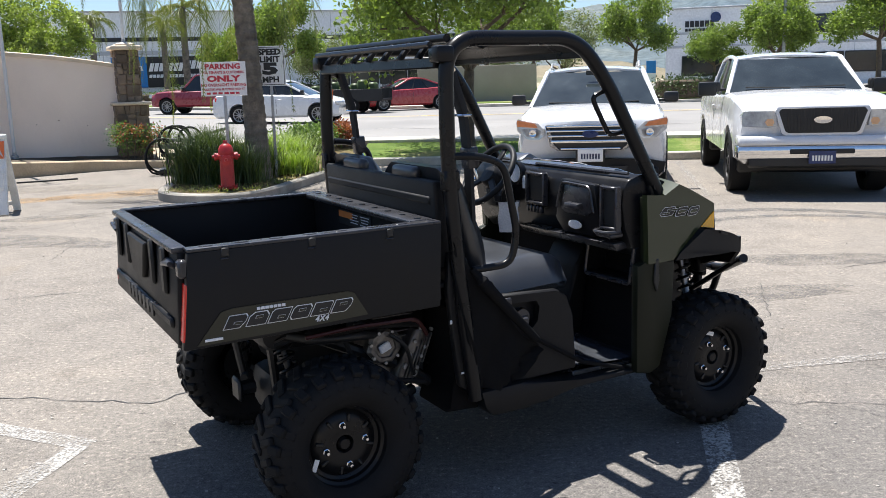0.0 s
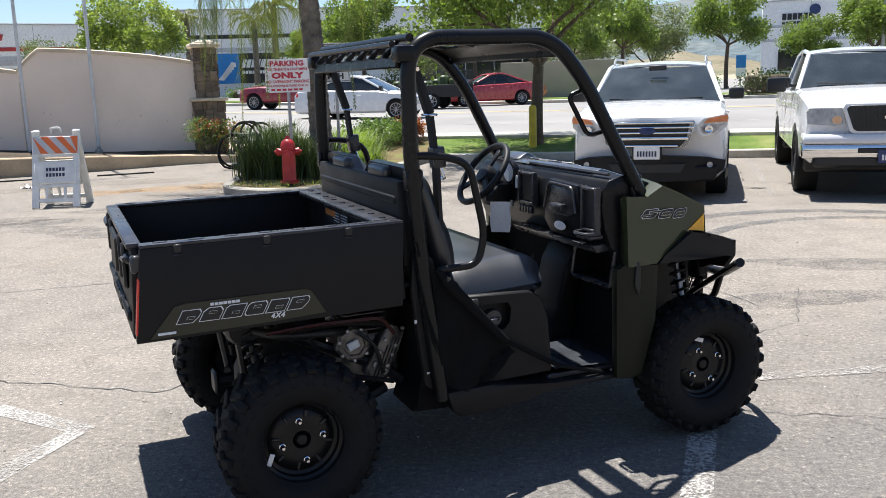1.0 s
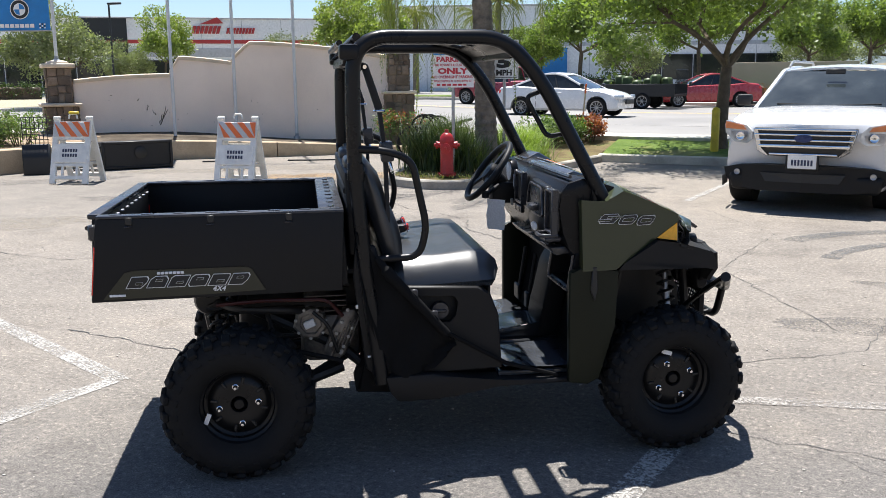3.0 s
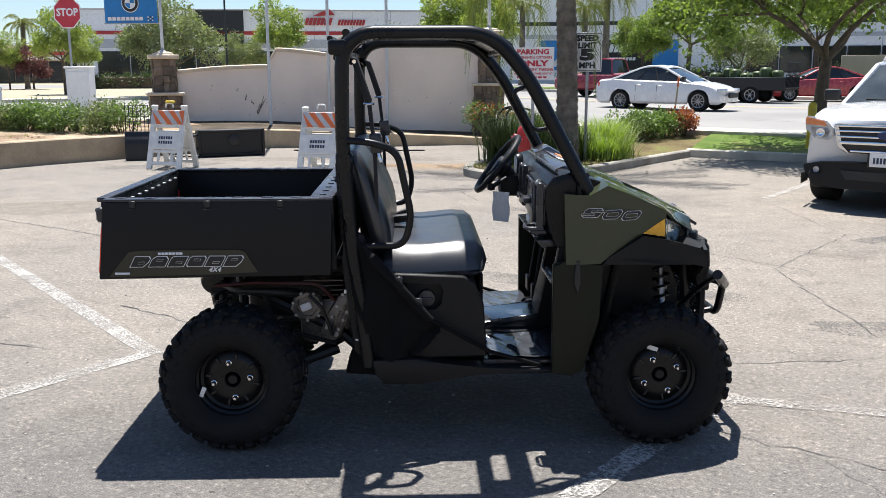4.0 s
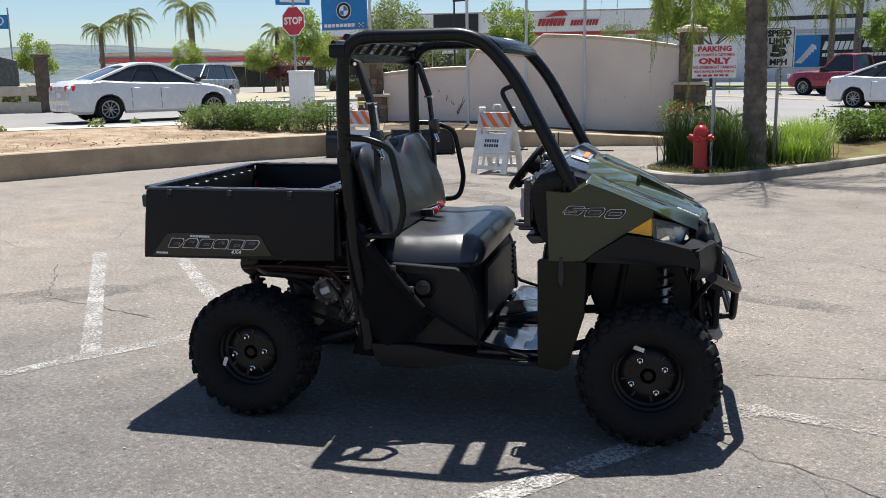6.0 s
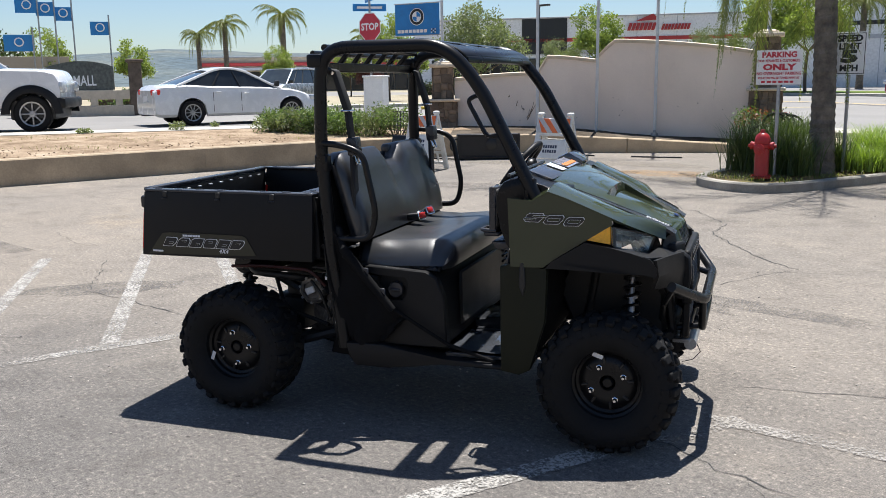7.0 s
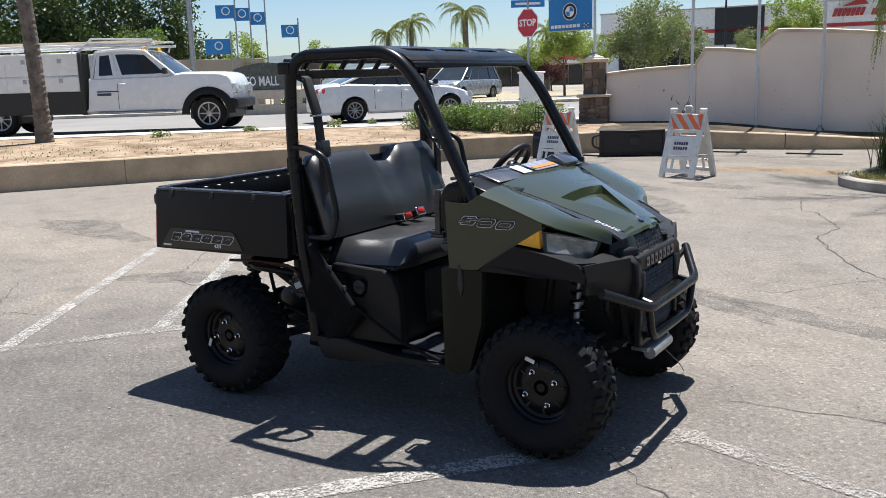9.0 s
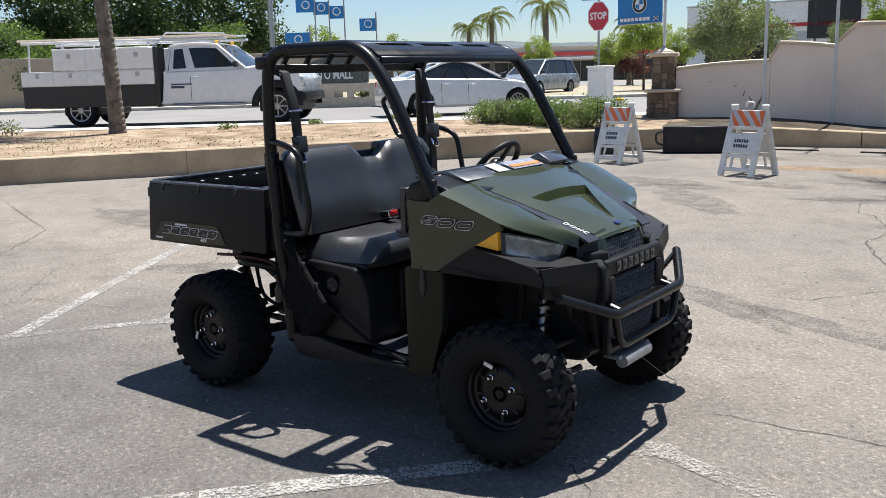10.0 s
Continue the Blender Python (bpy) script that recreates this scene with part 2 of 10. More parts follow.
ORANGE_DECAL = surface("orange_sticker", (0.65, 0.20, 0.04), 0.45, vary=0.05)
AMBER = surface("amber_lens", (1.0, 0.46, 0.02), 0.2, vary=0.05, coat=0.5)
RED_LENS = surface("red_lens", (0.72, 0.022, 0.012), 0.25, vary=0.06, coat=0.25)
RED_PLASTIC = surface("red_button", (0.5, 0.02, 0.02), 0.35)
BLUE_BADGE = surface("blue_badge", (0.018, 0.035, 0.12), 0.3)
LENS = clear_glass("lamp_lens")
GLASS_DARK = surface("tinted_window", (0.018, 0.021, 0.023), 0.06, vary=0.2, scale=3, bump=0, spec=0.6)
GLASS_FRONT = surface("windscreen_glass", (0.025, 0.032, 0.035), 0.06, vary=0.35, scale=2.2, bump=0, spec=0.7)
MAT_GLOSS = surface("glossy_floor_mat", (0.030, 0.032, 0.036), 0.14, vary=0.2, scale=6, fine=30, bump=0.12, depth=0.004, spec=0.9)
WHITE_FILM = surface("glossy_pale_label", (0.34, 0.34, 0.40), 0.15, vary=0.3, scale=24, bump=0, coat=0.6)
FILM = surface("clear_plastic_film", (0.05, 0.054, 0.062), 0.12, vary=0.3, scale=7, fine=12, bump=0.22, depth=0.009, spec=0.9)
WHITE_CAR = surface("white_car_paint", (0.68, 0.68, 0.685), 0.25, vary=0.02, bump=0, coat=0.7)
RED_CAR = surface("red_car_paint", (0.36, 0.025, 0.03), 0.28, vary=0.06, bump=0, coat=0.6)
HOSE_RED = surface("dark_red_rubber", (0.040, 0.006, 0.005), 0.45, vary=0.2, scale=12)
ENGINE_CAST = surface("grimy_cast_alloy", (0.16, 0.15, 0.14), 0.42, metal=0.6, vary=0.45, scale=26)
MAROON_CAR = surface("maroon_car_paint", (0.24, 0.02, 0.035), 0.3, vary=0.08, bump=0, coat=0.5)
SILVER_CAR = surface("silver_blue_car_paint", (0.30, 0.33, 0.37), 0.28, metal=0.4, vary=0.05, bump=0, coat=0.6)
GREY_CAR = surface("dark_grey_car_paint", (0.045, 0.05, 0.06), 0.25, metal=0.3, vary=0.05, bump=0, coat=0.6)
HYDRANT_RED = surface("red_enamel", (0.40, 0.018, 0.02), 0.38, vary=0.18, scale=9, fine=80, bump=0.2)
SIGN_WHITE = surface("white_sign_sheet", (0.80, 0.79, 0.77), 0.45, vary=0.05)
SIGN_RED = surface("red_sign_ink", (0.52, 0.03, 0.05), 0.45, vary=0.08)
SIGN_BLACK = surface("black_sign_ink", (0.012, 0.012, 0.012), 0.5, vary=0.1)
SIGN_BLUE = surface("blue_banner", (0.015, 0.20, 0.52), 0.55, vary=0.08)
BARRICADE_WHITE = surface("white_barricade_plastic", (0.74, 0.73, 0.69), 0.5, vary=0.12, scale=7)
BARRICADE_ORANGE = surface("orange_sheeting", (0.80, 0.17, 0.04), 0.45, vary=0.06)
BARRICADE_GREY = surface("silver_sheeting", (0.55, 0.55, 0.54), 0.45, vary=0.06)
STENCIL = surface("dark_blue_stencil", (0.04, 0.05, 0.09), 0.7, vary=0.1)
YELLOW_PAINT = surface("yellow_paint", (0.58, 0.42, 0.03), 0.5, vary=0.2)
BARK = surface("bark", (0.115, 0.085, 0.06), 0.95, vary=0.35, scale=9, fine=55, bump=0.9, depth=0.02)
PALM_BARK = surface("palm_bark", (0.17, 0.143, 0.115), 0.95, vary=0.5, scale=6, fine=35, bump=0.9, depth=0.03)
LEAF_TREE = leaf_material("tree_leaf", (0.072, 0.105, 0.028), (0.20, 0.255, 0.072), 0.45)
LEAF_YELLOW = leaf_material("young_leaf", (0.115, 0.155, 0.042), (0.26, 0.30, 0.088), 0.42)
LEAF_DARK = leaf_material("dark_leaf", (0.022, 0.042, 0.012), (0.07, 0.105, 0.03), 0.2)
LEAF_GREY = leaf_material("grey_leaf", (0.10, 0.12, 0.06), (0.21, 0.23, 0.13), 0.35)
LEAF_SHRUB = leaf_material("shrub_leaf", (0.05, 0.09, 0.03), (0.16, 0.22, 0.08), 0.4)
LEAF_RED = leaf_material("red_leaf", (0.16, 0.03, 0.02), (0.30, 0.10, 0.05))
LEAF_PURPLE = leaf_material("purple_leaf", (0.05, 0.015, 0.02), (0.13, 0.04, 0.05))
BLADE_DARK = leaf_material("dark_blade", (0.03, 0.05, 0.016), (0.09, 0.12, 0.04))
BLADE_BRIGHT = leaf_material("bright_blade", (0.09, 0.15, 0.02), (0.25, 0.32, 0.07))
PALM_LEAF = leaf_material("palm_leaf", (0.06, 0.09, 0.02), (0.23, 0.23, 0.07))
GRASS_BLADE = leaf_material("lawn_blade", (0.08, 0.14, 0.02), (0.22, 0.30, 0.06))
BLDG_WHITE = surface("painted_tilt_up_wall", (0.80, 0.80, 0.81), 0.85, vary=0.05, scale=0.4, fine=6)
BLDG_GREY = surface("grey_painted_wall", (0.46, 0.47, 0.50), 0.85, vary=0.06, scale=0.4, fine=6)
BLDG_DARK = surface("dark_fascia", (0.02, 0.022, 0.025), 0.6, vary=0.2)
BLDG_TAN = surface("tan_wall", (0.56, 0.47, 0.36), 0.85, vary=0.08, scale=0.4, fine=6)
BLDG_RED = surface("red_stripe", (0.42, 0.04, 0.04), 0.6, vary=0.1)
FENCE_TAN = surface("tan_block_wall", (0.36, 0.31, 0.25), 0.9, vary=0.1, scale=0.6)
# scrub colours shifted to blue-grey, so distance haze is part of the base
HILL = patch_material("hazed_hill_scrub", (0.085, 0.115, 0.135), (0.115, 0.14, 0.145), (0.16, 0.17, 0.155), 0.012, 0.15, 0.2, 2.0)
HILL_TAN = patch_material("dry_hill", (0.17, 0.15, 0.10), (0.21, 0.18, 0.125), (0.11, 0.13, 0.075), 0.02, 0.3, 0.2, 2.0)


# ---- mesh helpers ----
def part(name, bm, mat, parent=None, label="", smooth=38, local=None):
    me = bpy.data.meshes.new(name)
    bmesh.ops.recalc_face_normals(bm, faces=bm.faces[:])
    bm.to_mesh(me)
    bm.free()
    return placed(name, me, mat, parent, label, smooth, local)


def placed(name, me, mat, parent=None, label="", smooth=38, local=None):
    if mat and not me.materials:
        me.materials.append(mat)
    if smooth and len(me.polygons):
        me.polygons.foreach_set("use_smooth", [True] * len(me.polygons))
        me.set_sharp_from_angle(angle=radians(smooth))
    ob = new(name, me)
    if parent:
        ob.parent = parent
    if local is not None:
        ob.matrix_local = local
    if label:
        ob["label"] = label
    return ob


def thing(name, label, category, m=None, group="", kind=""):
    ob = new(name)
    ob.empty_display_size = 0.2
    if m is not None:
        ob.matrix_world = m
    return tagged(ob, label, category, group, kind)


def box(bm, c, s, bevel=0.0, m=None, seg=1):
    """A box of centre c and full sizes s, with bevelled edges."""
    r = bmesh.ops.create_cube(bm, size=1.0)
    vs = r["verts"]
    bmesh.ops.scale(bm, vec=s, verts=vs)
    if bevel:
        es = list({e for v in vs for e in v.link_edges})
        rb = bmesh.ops.bevel(bm, geom=es, offset=min(bevel, 0.45 * min(s)), segments=seg, affect="EDGES", profile=0.5)
        vs = list({v for f in rb["faces"] for v in f.verts} | {v for v in vs if v.is_valid})
    t = Matrix.Translation(c)
    bmesh.ops.transform(bm, matrix=(m @ t) if m is not None else t, verts=vs)
    return vs


def prism(bm, pts, a, b, axis="y", bevel=0.0, seg=1, m=None):
    """A closed outline in the two other axes, drawn out from a to b along axis."""
    def at3(p, k):
        return {"y": (p[0], k, p[1]), "z": (p[0], p[1], k), "x": (k, p[0], p[1])}[axis]
    v0 = [bm.verts.new(at3(p, a)) for p in pts]
    v1 = [bm.verts.new(at3(p, b)) for p in pts]
    fs = [bm.faces.new(v0), bm.faces.new(v1[::-1])]
    n = len(pts)
    for i in range(n):
        fs.append(bm.faces.new((v0[i], v1[i], v1[(i + 1) % n], v0[(i + 1) % n])))
    vs = v0 + v1
    if bevel:
        es = list({e for f in fs for e in f.edges})
        rb = bmesh.ops.bevel(bm, geom=es, offset=bevel, segments=seg, affect="EDGES", profile=0.5, clamp_overlap=True)
        vs = list({v for f in rb["faces"] for v in f.verts} | {v for v in vs if v.is_valid})
    if m is not None:
        bmesh.ops.transform(bm, matrix=m, verts=vs)
    return vs


def rounded(pts, r, n=6, closed=False):
    """The path through pts with its corners rounded by r."""
    pts = [Vector(p) for p in pts]
    out = []
    m = len(pts)
    for i, p in enumerate(pts):
        if not closed and i in (0, m - 1):
            out.append(p)
            continue
        a, b = pts[i - 1] - p, pts[(i + 1) % m] - p
        k = min(r, 0.48 * a.length, 0.48 * b.length)
        p0, p2 = p + a.normalized() * k, p + b.normalized() * k
        for j in range(n + 1):
            t = j / n
            out.append(p0 * (1 - t) ** 2 + p * 2 * t * (1 - t) + p2 * t * t)
    return out


def tube(bm, pts, r, n=10, closed=False, cap=True):
    """A round bar along pts; r is one radius or one for each point."""
    pts = [Vector(p) for p in pts]
    m = len(pts)
    rad = r if isinstance(r, (list, tuple)) else [r] * m
    up = None
    rings = []
    for i, p in enumerate(pts):
        a = pts[i - 1] if (i or closed) else p
        b = pts[(i + 1) % m] if (i < m - 1 or closed) else p
        d = (b - a).normalized()
        if up is None:
            up = Vector((0, 0, 1)) if abs(d.z) < 0.9 else Vector((1, 0, 0))
        s = d.cross(up).normalized()
        up = s.cross(d).normalized()
        rings.append([bm.verts.new(p + (s * math.cos(2 * math.pi * k / n) + up * math.sin(2 * math.pi * k / n)) * rad[i]) for k in range(n)])
    last = m if closed else m - 1
    for i in range(last):
        q, w = rings[i], rings[(i + 1) % m]
        for k in range(n):
            bm.faces.new((q[k], q[(k + 1) % n], w[(k + 1) % n], w[k]))
    if cap and not closed:
        bm.faces.new(rings[0][::-1])
        bm.faces.new(rings[-1])
    return [v for ring in rings for v in ring]


def lathe(bm, prof, n=32, axis="z", m=None, wob=0.0, cap=True):
    """A turned shape: prof is (radius, place along axis) from end to end."""
    rings = []
    for r, h in prof:
        ring = []
        for k in range(n):
            a = 2 * math.pi * k / n
            rr = r * (1 + (random.uniform(-wob, wob) if wob else 0))
            c, s = rr * math.cos(a), rr * math.sin(a)
            co = {"z": (c, s, h), "y": (c, h, s), "x": (h, c, s)}[axis]
            ring.append(bm.verts.new(co))
        rings.append(ring)
    for q, w in zip(rings, rings[1:]):
        for k in range(n):
            bm.faces.new((q[k], q[(k + 1) % n], w[(k + 1) % n], w[k]))
    if cap and prof[0][0] > 1e-4:
        bm.faces.new(rings[0][::-1])
    if cap and prof[-1][0] > 1e-4:
        bm.faces.new(rings[-1])
    vs = [v for ring in rings for v in ring]
    if m is not None:
        bmesh.ops.transform(bm, matrix=m, verts=vs)
    return vs


def patch(bm, rows):
    """A sheet of faces through rows of points."""
    g = [[bm.verts.new(p) for p in row] for row in rows]
    for q, w in zip(g, g[1:]):
        for k in range(len(q) - 1):
            bm.faces.new((q[k], q[k + 1], w[k + 1], w[k]))
    return g


def thicken(bm, t):
    """Gives the sheet in bm the thickness t, away from its normals."""
    bmesh.ops.recalc_face_normals(bm, faces=bm.faces[:])
    bmesh.ops.solidify(bm, geom=bm.faces[:], thickness=t)


def text_mesh(s, size, depth=0.002, align="CENTER", shear=0.0, bold=0.0, spacing=1.0):
    cu = bpy.data.curves.new("writing", "FONT")
    cu.body, cu.size, cu.extrude, cu.align_x, cu.align_y, cu.shear = s, size, depth, align, "CENTER", shear
    cu.offset, cu.space_character, cu.resolution_u = bold, spacing, 2
    ob = bpy.data.objects.new("writing", cu)
    scene.collection.objects.link(ob)
    bpy.context.view_layer.update()
    me = bpy.data.meshes.new_from_object(ob.evaluated_get(bpy.context.evaluated_depsgraph_get()))
    bpy.data.objects.remove(ob)
    bpy.data.curves.remove(cu)
    me.materials.clear()
    return me


def facing(o, right, up):
    """The pose of a flat thing at o whose x runs along right and whose y runs along up."""
    x = Vector(right).normalized()
    z = x.cross(Vector(up)).normalized()
    y = z.cross(x)
    return Matrix((( x.x, y.x, z.x, o[0]), (x.y, y.y, z.y, o[1]), (x.z, y.z, z.z, o[2]), (0, 0, 0, 1)))


def leaf_cloud(name, centres, radii, count, size, seed, droop=0.0, squash=1.0):
    """A mesh of many small folded leaves, scattered in clumps round the centres."""
    rng = np.random.default_rng(seed)
    cs, rs = np.array(centres, float), np.array(radii, float)
    p = rs ** 2
    pick = rng.choice(len(cs), count, p=p / p.sum())
    d = rng.normal(size=(count, 3))
    d /= np.linalg.norm(d, axis=1)[:, None]
    rad = rs[pick] * (0.35 + 0.65 * rng.random(count) ** 0.45) * (1 + 0.22 * rng.normal(size=count))
    pos = cs[pick] + d * rad[:, None] * np.array([1, 1, squash])
    ax = rng.normal(size=(count, 3)) + d * 0.8
    ax[:, 2] -= droop
    ax /= np.linalg.norm(ax, axis=1)[:, None]
    sd = np.cross(ax, rng.normal(size=(count, 3)))
    sd /= np.linalg.norm(sd, axis=1)[:, None] + 1e-9
    nn = np.cross(ax, sd)
    sz = size * (0.6 + 0.8 * rng.random(count))[:, None]
    a = pos
    b = pos + ax * sz * 0.5 + sd * sz * 0.30 + nn * sz * 0.08
    c = pos + ax * sz
    e = pos + ax * sz * 0.5 - sd * sz * 0.30 + nn * sz * 0.08
    co = np.stack([a, b, c, e], 1).reshape(-1, 3)
    me = bpy.data.meshes.new(name)
    me.vertices.add(len(co))
    me.vertices.foreach_set("co", co.ravel().astype(np.float32))
    idx = np.arange(len(co), dtype=np.int32)
    me.loops.add(len(idx))
    me.loops.foreach_set("vertex_index", idx)
    me.polygons.add(count)
    me.polygons.foreach_set("loop_start", np.arange(0, len(idx), 4, dtype=np.int32))
    me.update(calc_edges=True)
    me.validate()
    return me


def blade_tuft(name, roots, height, width, spread, seed, seg=4, curl=0.5):
    """A mesh of narrow arching blades that grow from the given roots."""
    rng = np.random.default_rng(seed)
    verts, faces = [], []
    for (x, y, z) in roots:
        a = rng.uniform(0, 2 * math.pi)
        h = height * rng.uniform(0.55, 1.1)
        out = spread * rng.uniform(0.15, 1.0) * h
        w = width * rng.uniform(0.7, 1.3)
        sx, sy = -math.sin(a) * w / 2, math.cos(a) * w / 2
        base = len(verts)
        for k in range(seg + 1):
            t = k / seg
            r = out * t ** 1.6
            zz = h * (t - curl * spread * 0.5 * t ** 3)
            f = 1 - t ** 2 * 0.92
            px, py = x + math.cos(a) * r, y + math.sin(a) * r
            verts += [(px - sx * f, py - sy * f, z + zz), (px + sx * f, py + sy * f, z + zz)]
        for k in range(seg):
            i = base + 2 * k
            faces.append((i, i + 1, i + 3, i + 2))
    me = bpy.data.meshes.new(name)
    me.from_pydata(verts, [], faces)
    return me


# ---- ground, road, kerbs, walls ----
N_FRONT, D_FRONT = Vector((0.174, 0.985)), Vector((0.985, -0.174))
N_SIDE, D_SIDE = Vector((-0.92, 0.39)), Vector((0.39, 0.92))


def rise(x):
    t = min(1.0, max(0.0, (-4 - x) / 11))
    return 0.28 + 0.22 * t * t * (3 - 2 * t)


def lot_edge(x):
    return 17.1 - 0.084 * (x + 1.56)


def ground_height(x, y):
    a, b = y - lot_edge(x) - 0.4, -12.2 - x
    s = max(a, b)
    if s < 0:
        return -0.06
    return -0.06 + (rise(x) + 0.02) * min(1.0, s / 2.0)


def graded(lo, hi, near, step):
    """Even steps near the middle and growing ones towards the horizon."""
    v, out, d = -near, [], step
    while v < near:
        out.append(v)
        v += step
    out.append(near)
    w = near
    while w < hi:
        d *= 1.5
        w += d
        out.append(w)
        out.insert(0, -w)
    return out


bm = bmesh.new()
gx = graded(0, 2500, 34, 1.0)
patch(bm, [[(x, y, ground_height(x, y)) for x in gx] for y in gx])
tagged(part("ground", bm, DRYGROUND), "dry tan ground reaching to the hills", "ground", kind="structure")

LOT = [(60, -60), (60, 12.0), (6.0, 16.46), (-1.56, 17.1), (-1.9, 17.6), (-4.4, 18.3), (-6.4, 18.2), (-8.1, 16.75), (-10.0, 15.6), (-10.5, 14.6), (-10.75, 13.4), (-11.1, 12.1), (-11.5, 10.5), (-11.8, 8.0), (-12.4, 1.5), (-13.2, -12), (-14, -60)]
bm = bmesh.new()
f = bm.faces.new([bm.verts.new((x, y, 0)) for x, y in LOT])
bmesh.ops.triangulate(bm, faces=[f])
lot = tagged(part("parking_lot", bm, ASPHALT), "weathered pale grey asphalt with cracks and worn parking lines", "pavement", kind="structure")


def strip(name, a, b, w, mat, z=0.004, parent=None, seg=1, wob=0.0, label=""):
    """A painted line from a to b, w wide."""
    a, b = Vector(a), Vector(b)
    d = (b - a).normalized()
    n = Vector((-d.y, d.x)) * (w / 2)
    bm = bmesh.new()
    rows = []
    for k in range(seg + 1):
        p = a.lerp(b, k / seg)
        o = n * (1 + random.uniform(-wob, wob))
        rows.append([(p.x - o.x, p.y - o.y, z), (p.x + o.x, p.y + o.y, z)])
    patch(bm, rows)
    return part(name, bm, mat, parent, label, smooth=0)


for i, (a, b, w, mat) in enumerate((((-1.66, 3.81), (-4.9, 5.22), 0.11, PAINT_WORN), ((-1.64, 3.85), (-1.87, 2.6), 0.10, PAINT_WORN), ((-1.82, 2.92), (-4.75, 4.47), 0.11, PAINT_WORN),
                     ((-1.87, 2.75), (-1.72, 3.6), 0.10, PAINT_FAINT), ((-1.95, 2.0), (-5.0, 3.60), 0.11, PAINT_WORN), ((-1.86, 2.6), (-2.02, 1.2), 0.10, PAINT_FAINT),
                     ((0.955, 2.7), (1.22, 3.92), 0.12, PAINT_WORN), ((0.80, 1.9), (0.95, 2.68), 0.12, PAINT_FAINT), ((1.30, 4.5), (5.2, 5.3), 0.10, PAINT_FAINT), ((1.30, 4.0), (1.42, 4.6), 0.10, PAINT_FAINT),
                     ((0.55, 11.9), (1.35, 16.4), 0.10, PAINT_WORN), ((3.45, 11.5), (4.3, 16.2), 0.10, PAINT_FAINT), ((3.30, 11.55), (4.0, 14.9), 0.03, PAINT_FAINT), ((3.28, 11.5), (3.62, 11.46), 0.04, PAINT_FAINT), ((6.4, 11.3), (7.2, 15.8), 0.10, PAINT_WORN))):
    strip("painted_line", a, b, w, mat, 0.003 + 0.0003 * i, lot)

rng0 = random.Random(5)


def crack(pts, w=0.012):
    bm = bmesh.new()
    path = []
    for a, b in zip(pts, pts[1:]):
        a, b = Vector(a), Vector(b)
        n = max(3, int((b - a).length / 0.07))
        for k in range(n):
            p = a.lerp(b, k / n)
            path.append((p.x + rng0.gauss(0, 0.011), p.y + rng0.gauss(0, 0.011), w * rng0.uniform(0.25, 1.1)))
    rows = []
    for i, (x, y, ww) in enumerate(path):
        j = min(i + 1, len(path) - 1)
        k = max(i - 1, 0)
        d = Vector((path[j][0] - path[k][0], path[j][1] - path[k][1])).normalized()
        rows.append([(x + d.y * ww / 2, y - d.x * ww / 2, 0.003), (x - d.y * ww / 2, y + d.x * ww / 2, 0.003)])
    patch(bm, rows)
    part("crack", bm, CRACK, lot, smooth=0)


crack([(-2.6, 4.5), (-1.5, 4.3), (-0.9, 4.9)])
crack([(1.30, 4.13), (1.58, 4.07), (2.07, 4.02), (2.6, 3.86), (4.5, 4.0)], 0.008)
crack([(1.75, 4.05), (2.3, 3.6), (2.6, 2.9)], 0.004)
crack([(-2.9, 6.9), (-4.4, 6.3), (-7.0, 6.6), (-9.5, 5.6)])
crack([(-3.09, 10.77), (-2.62, 10.19), (-2.42, 10.2), (-1.62, 9.53), (-1.44, 8.96), (-0.83, 8.44), (-0.4, 8.08), (0.09, 7.86)], 0.014)
crack([(2.0, 6.0), (1.2, 7.7), (1.6, 9.6), (0.6, 11.6)], 0.007)
crack([(-2.2, 3.6), (-3.4, 3.4), (-4.6, 4.0)], 0.009)
crack([(-5.5, 9.0), (-6.5, 11.0), (-6.2, 13.5)])
crack([(3.2, 7.0), (4.6, 7.6), (6.5, 7.2)])
crack([(-4.2, 1.5), (-6.5, 2.2), (-9.5, 1.7)])
for pts in ([(-0.45, 6.73), (-0.15, 6.95), (-0.1, 7.4), (0.04, 7.9)], [(-5.2, 3.2), (-5.6, 4.1), (-5.3, 4.9), (-6.2, 5.6)], [(-5.6, 4.1), (-6.6, 4.2)], [(-0.2, 7.6), (0.6, 8.1), (1.5, 7.7)], [(-4.4, 7.4), (-3.7, 8.3), (-3.9, 9.5)], [(1.2, 5.0), (2.1, 5.6), (2.4, 6.6)], [(-7.4, 8.6), (-6.4, 9.2), (-5.2, 8.9)], [(-2.4, 2.6), (-3.1, 2.0), (-4.3, 2.3)], [(0.2, 10.0), (1.0, 10.9), (2.6, 10.6)], [(-8.2, 11.0), (-7.2, 12.0), (-7.5, 13.2)]):
    crack(pts, 0.006)

# tyre rubber arcs and dusty patches on the asphalt
for cx, cy, r, a0, a1, w in ((3.4, 8.3, 1.9, 150, 20, 0.22), (3.7, 8.0, 1.7, 165, 35, 0.16)):
    bm = bmesh.new()
    patch(bm, [[(cx + (r + s) * math.cos(radians(a0 + (a1 - a0) * k / 30)), cy + (r + s) * math.sin(radians(a0 + (a1 - a0) * k / 30)), 0.005) for s in (-w / 2, w / 2)] for k in range(31)])
    part("tyre_mark", bm, STAIN, lot, smooth=0)
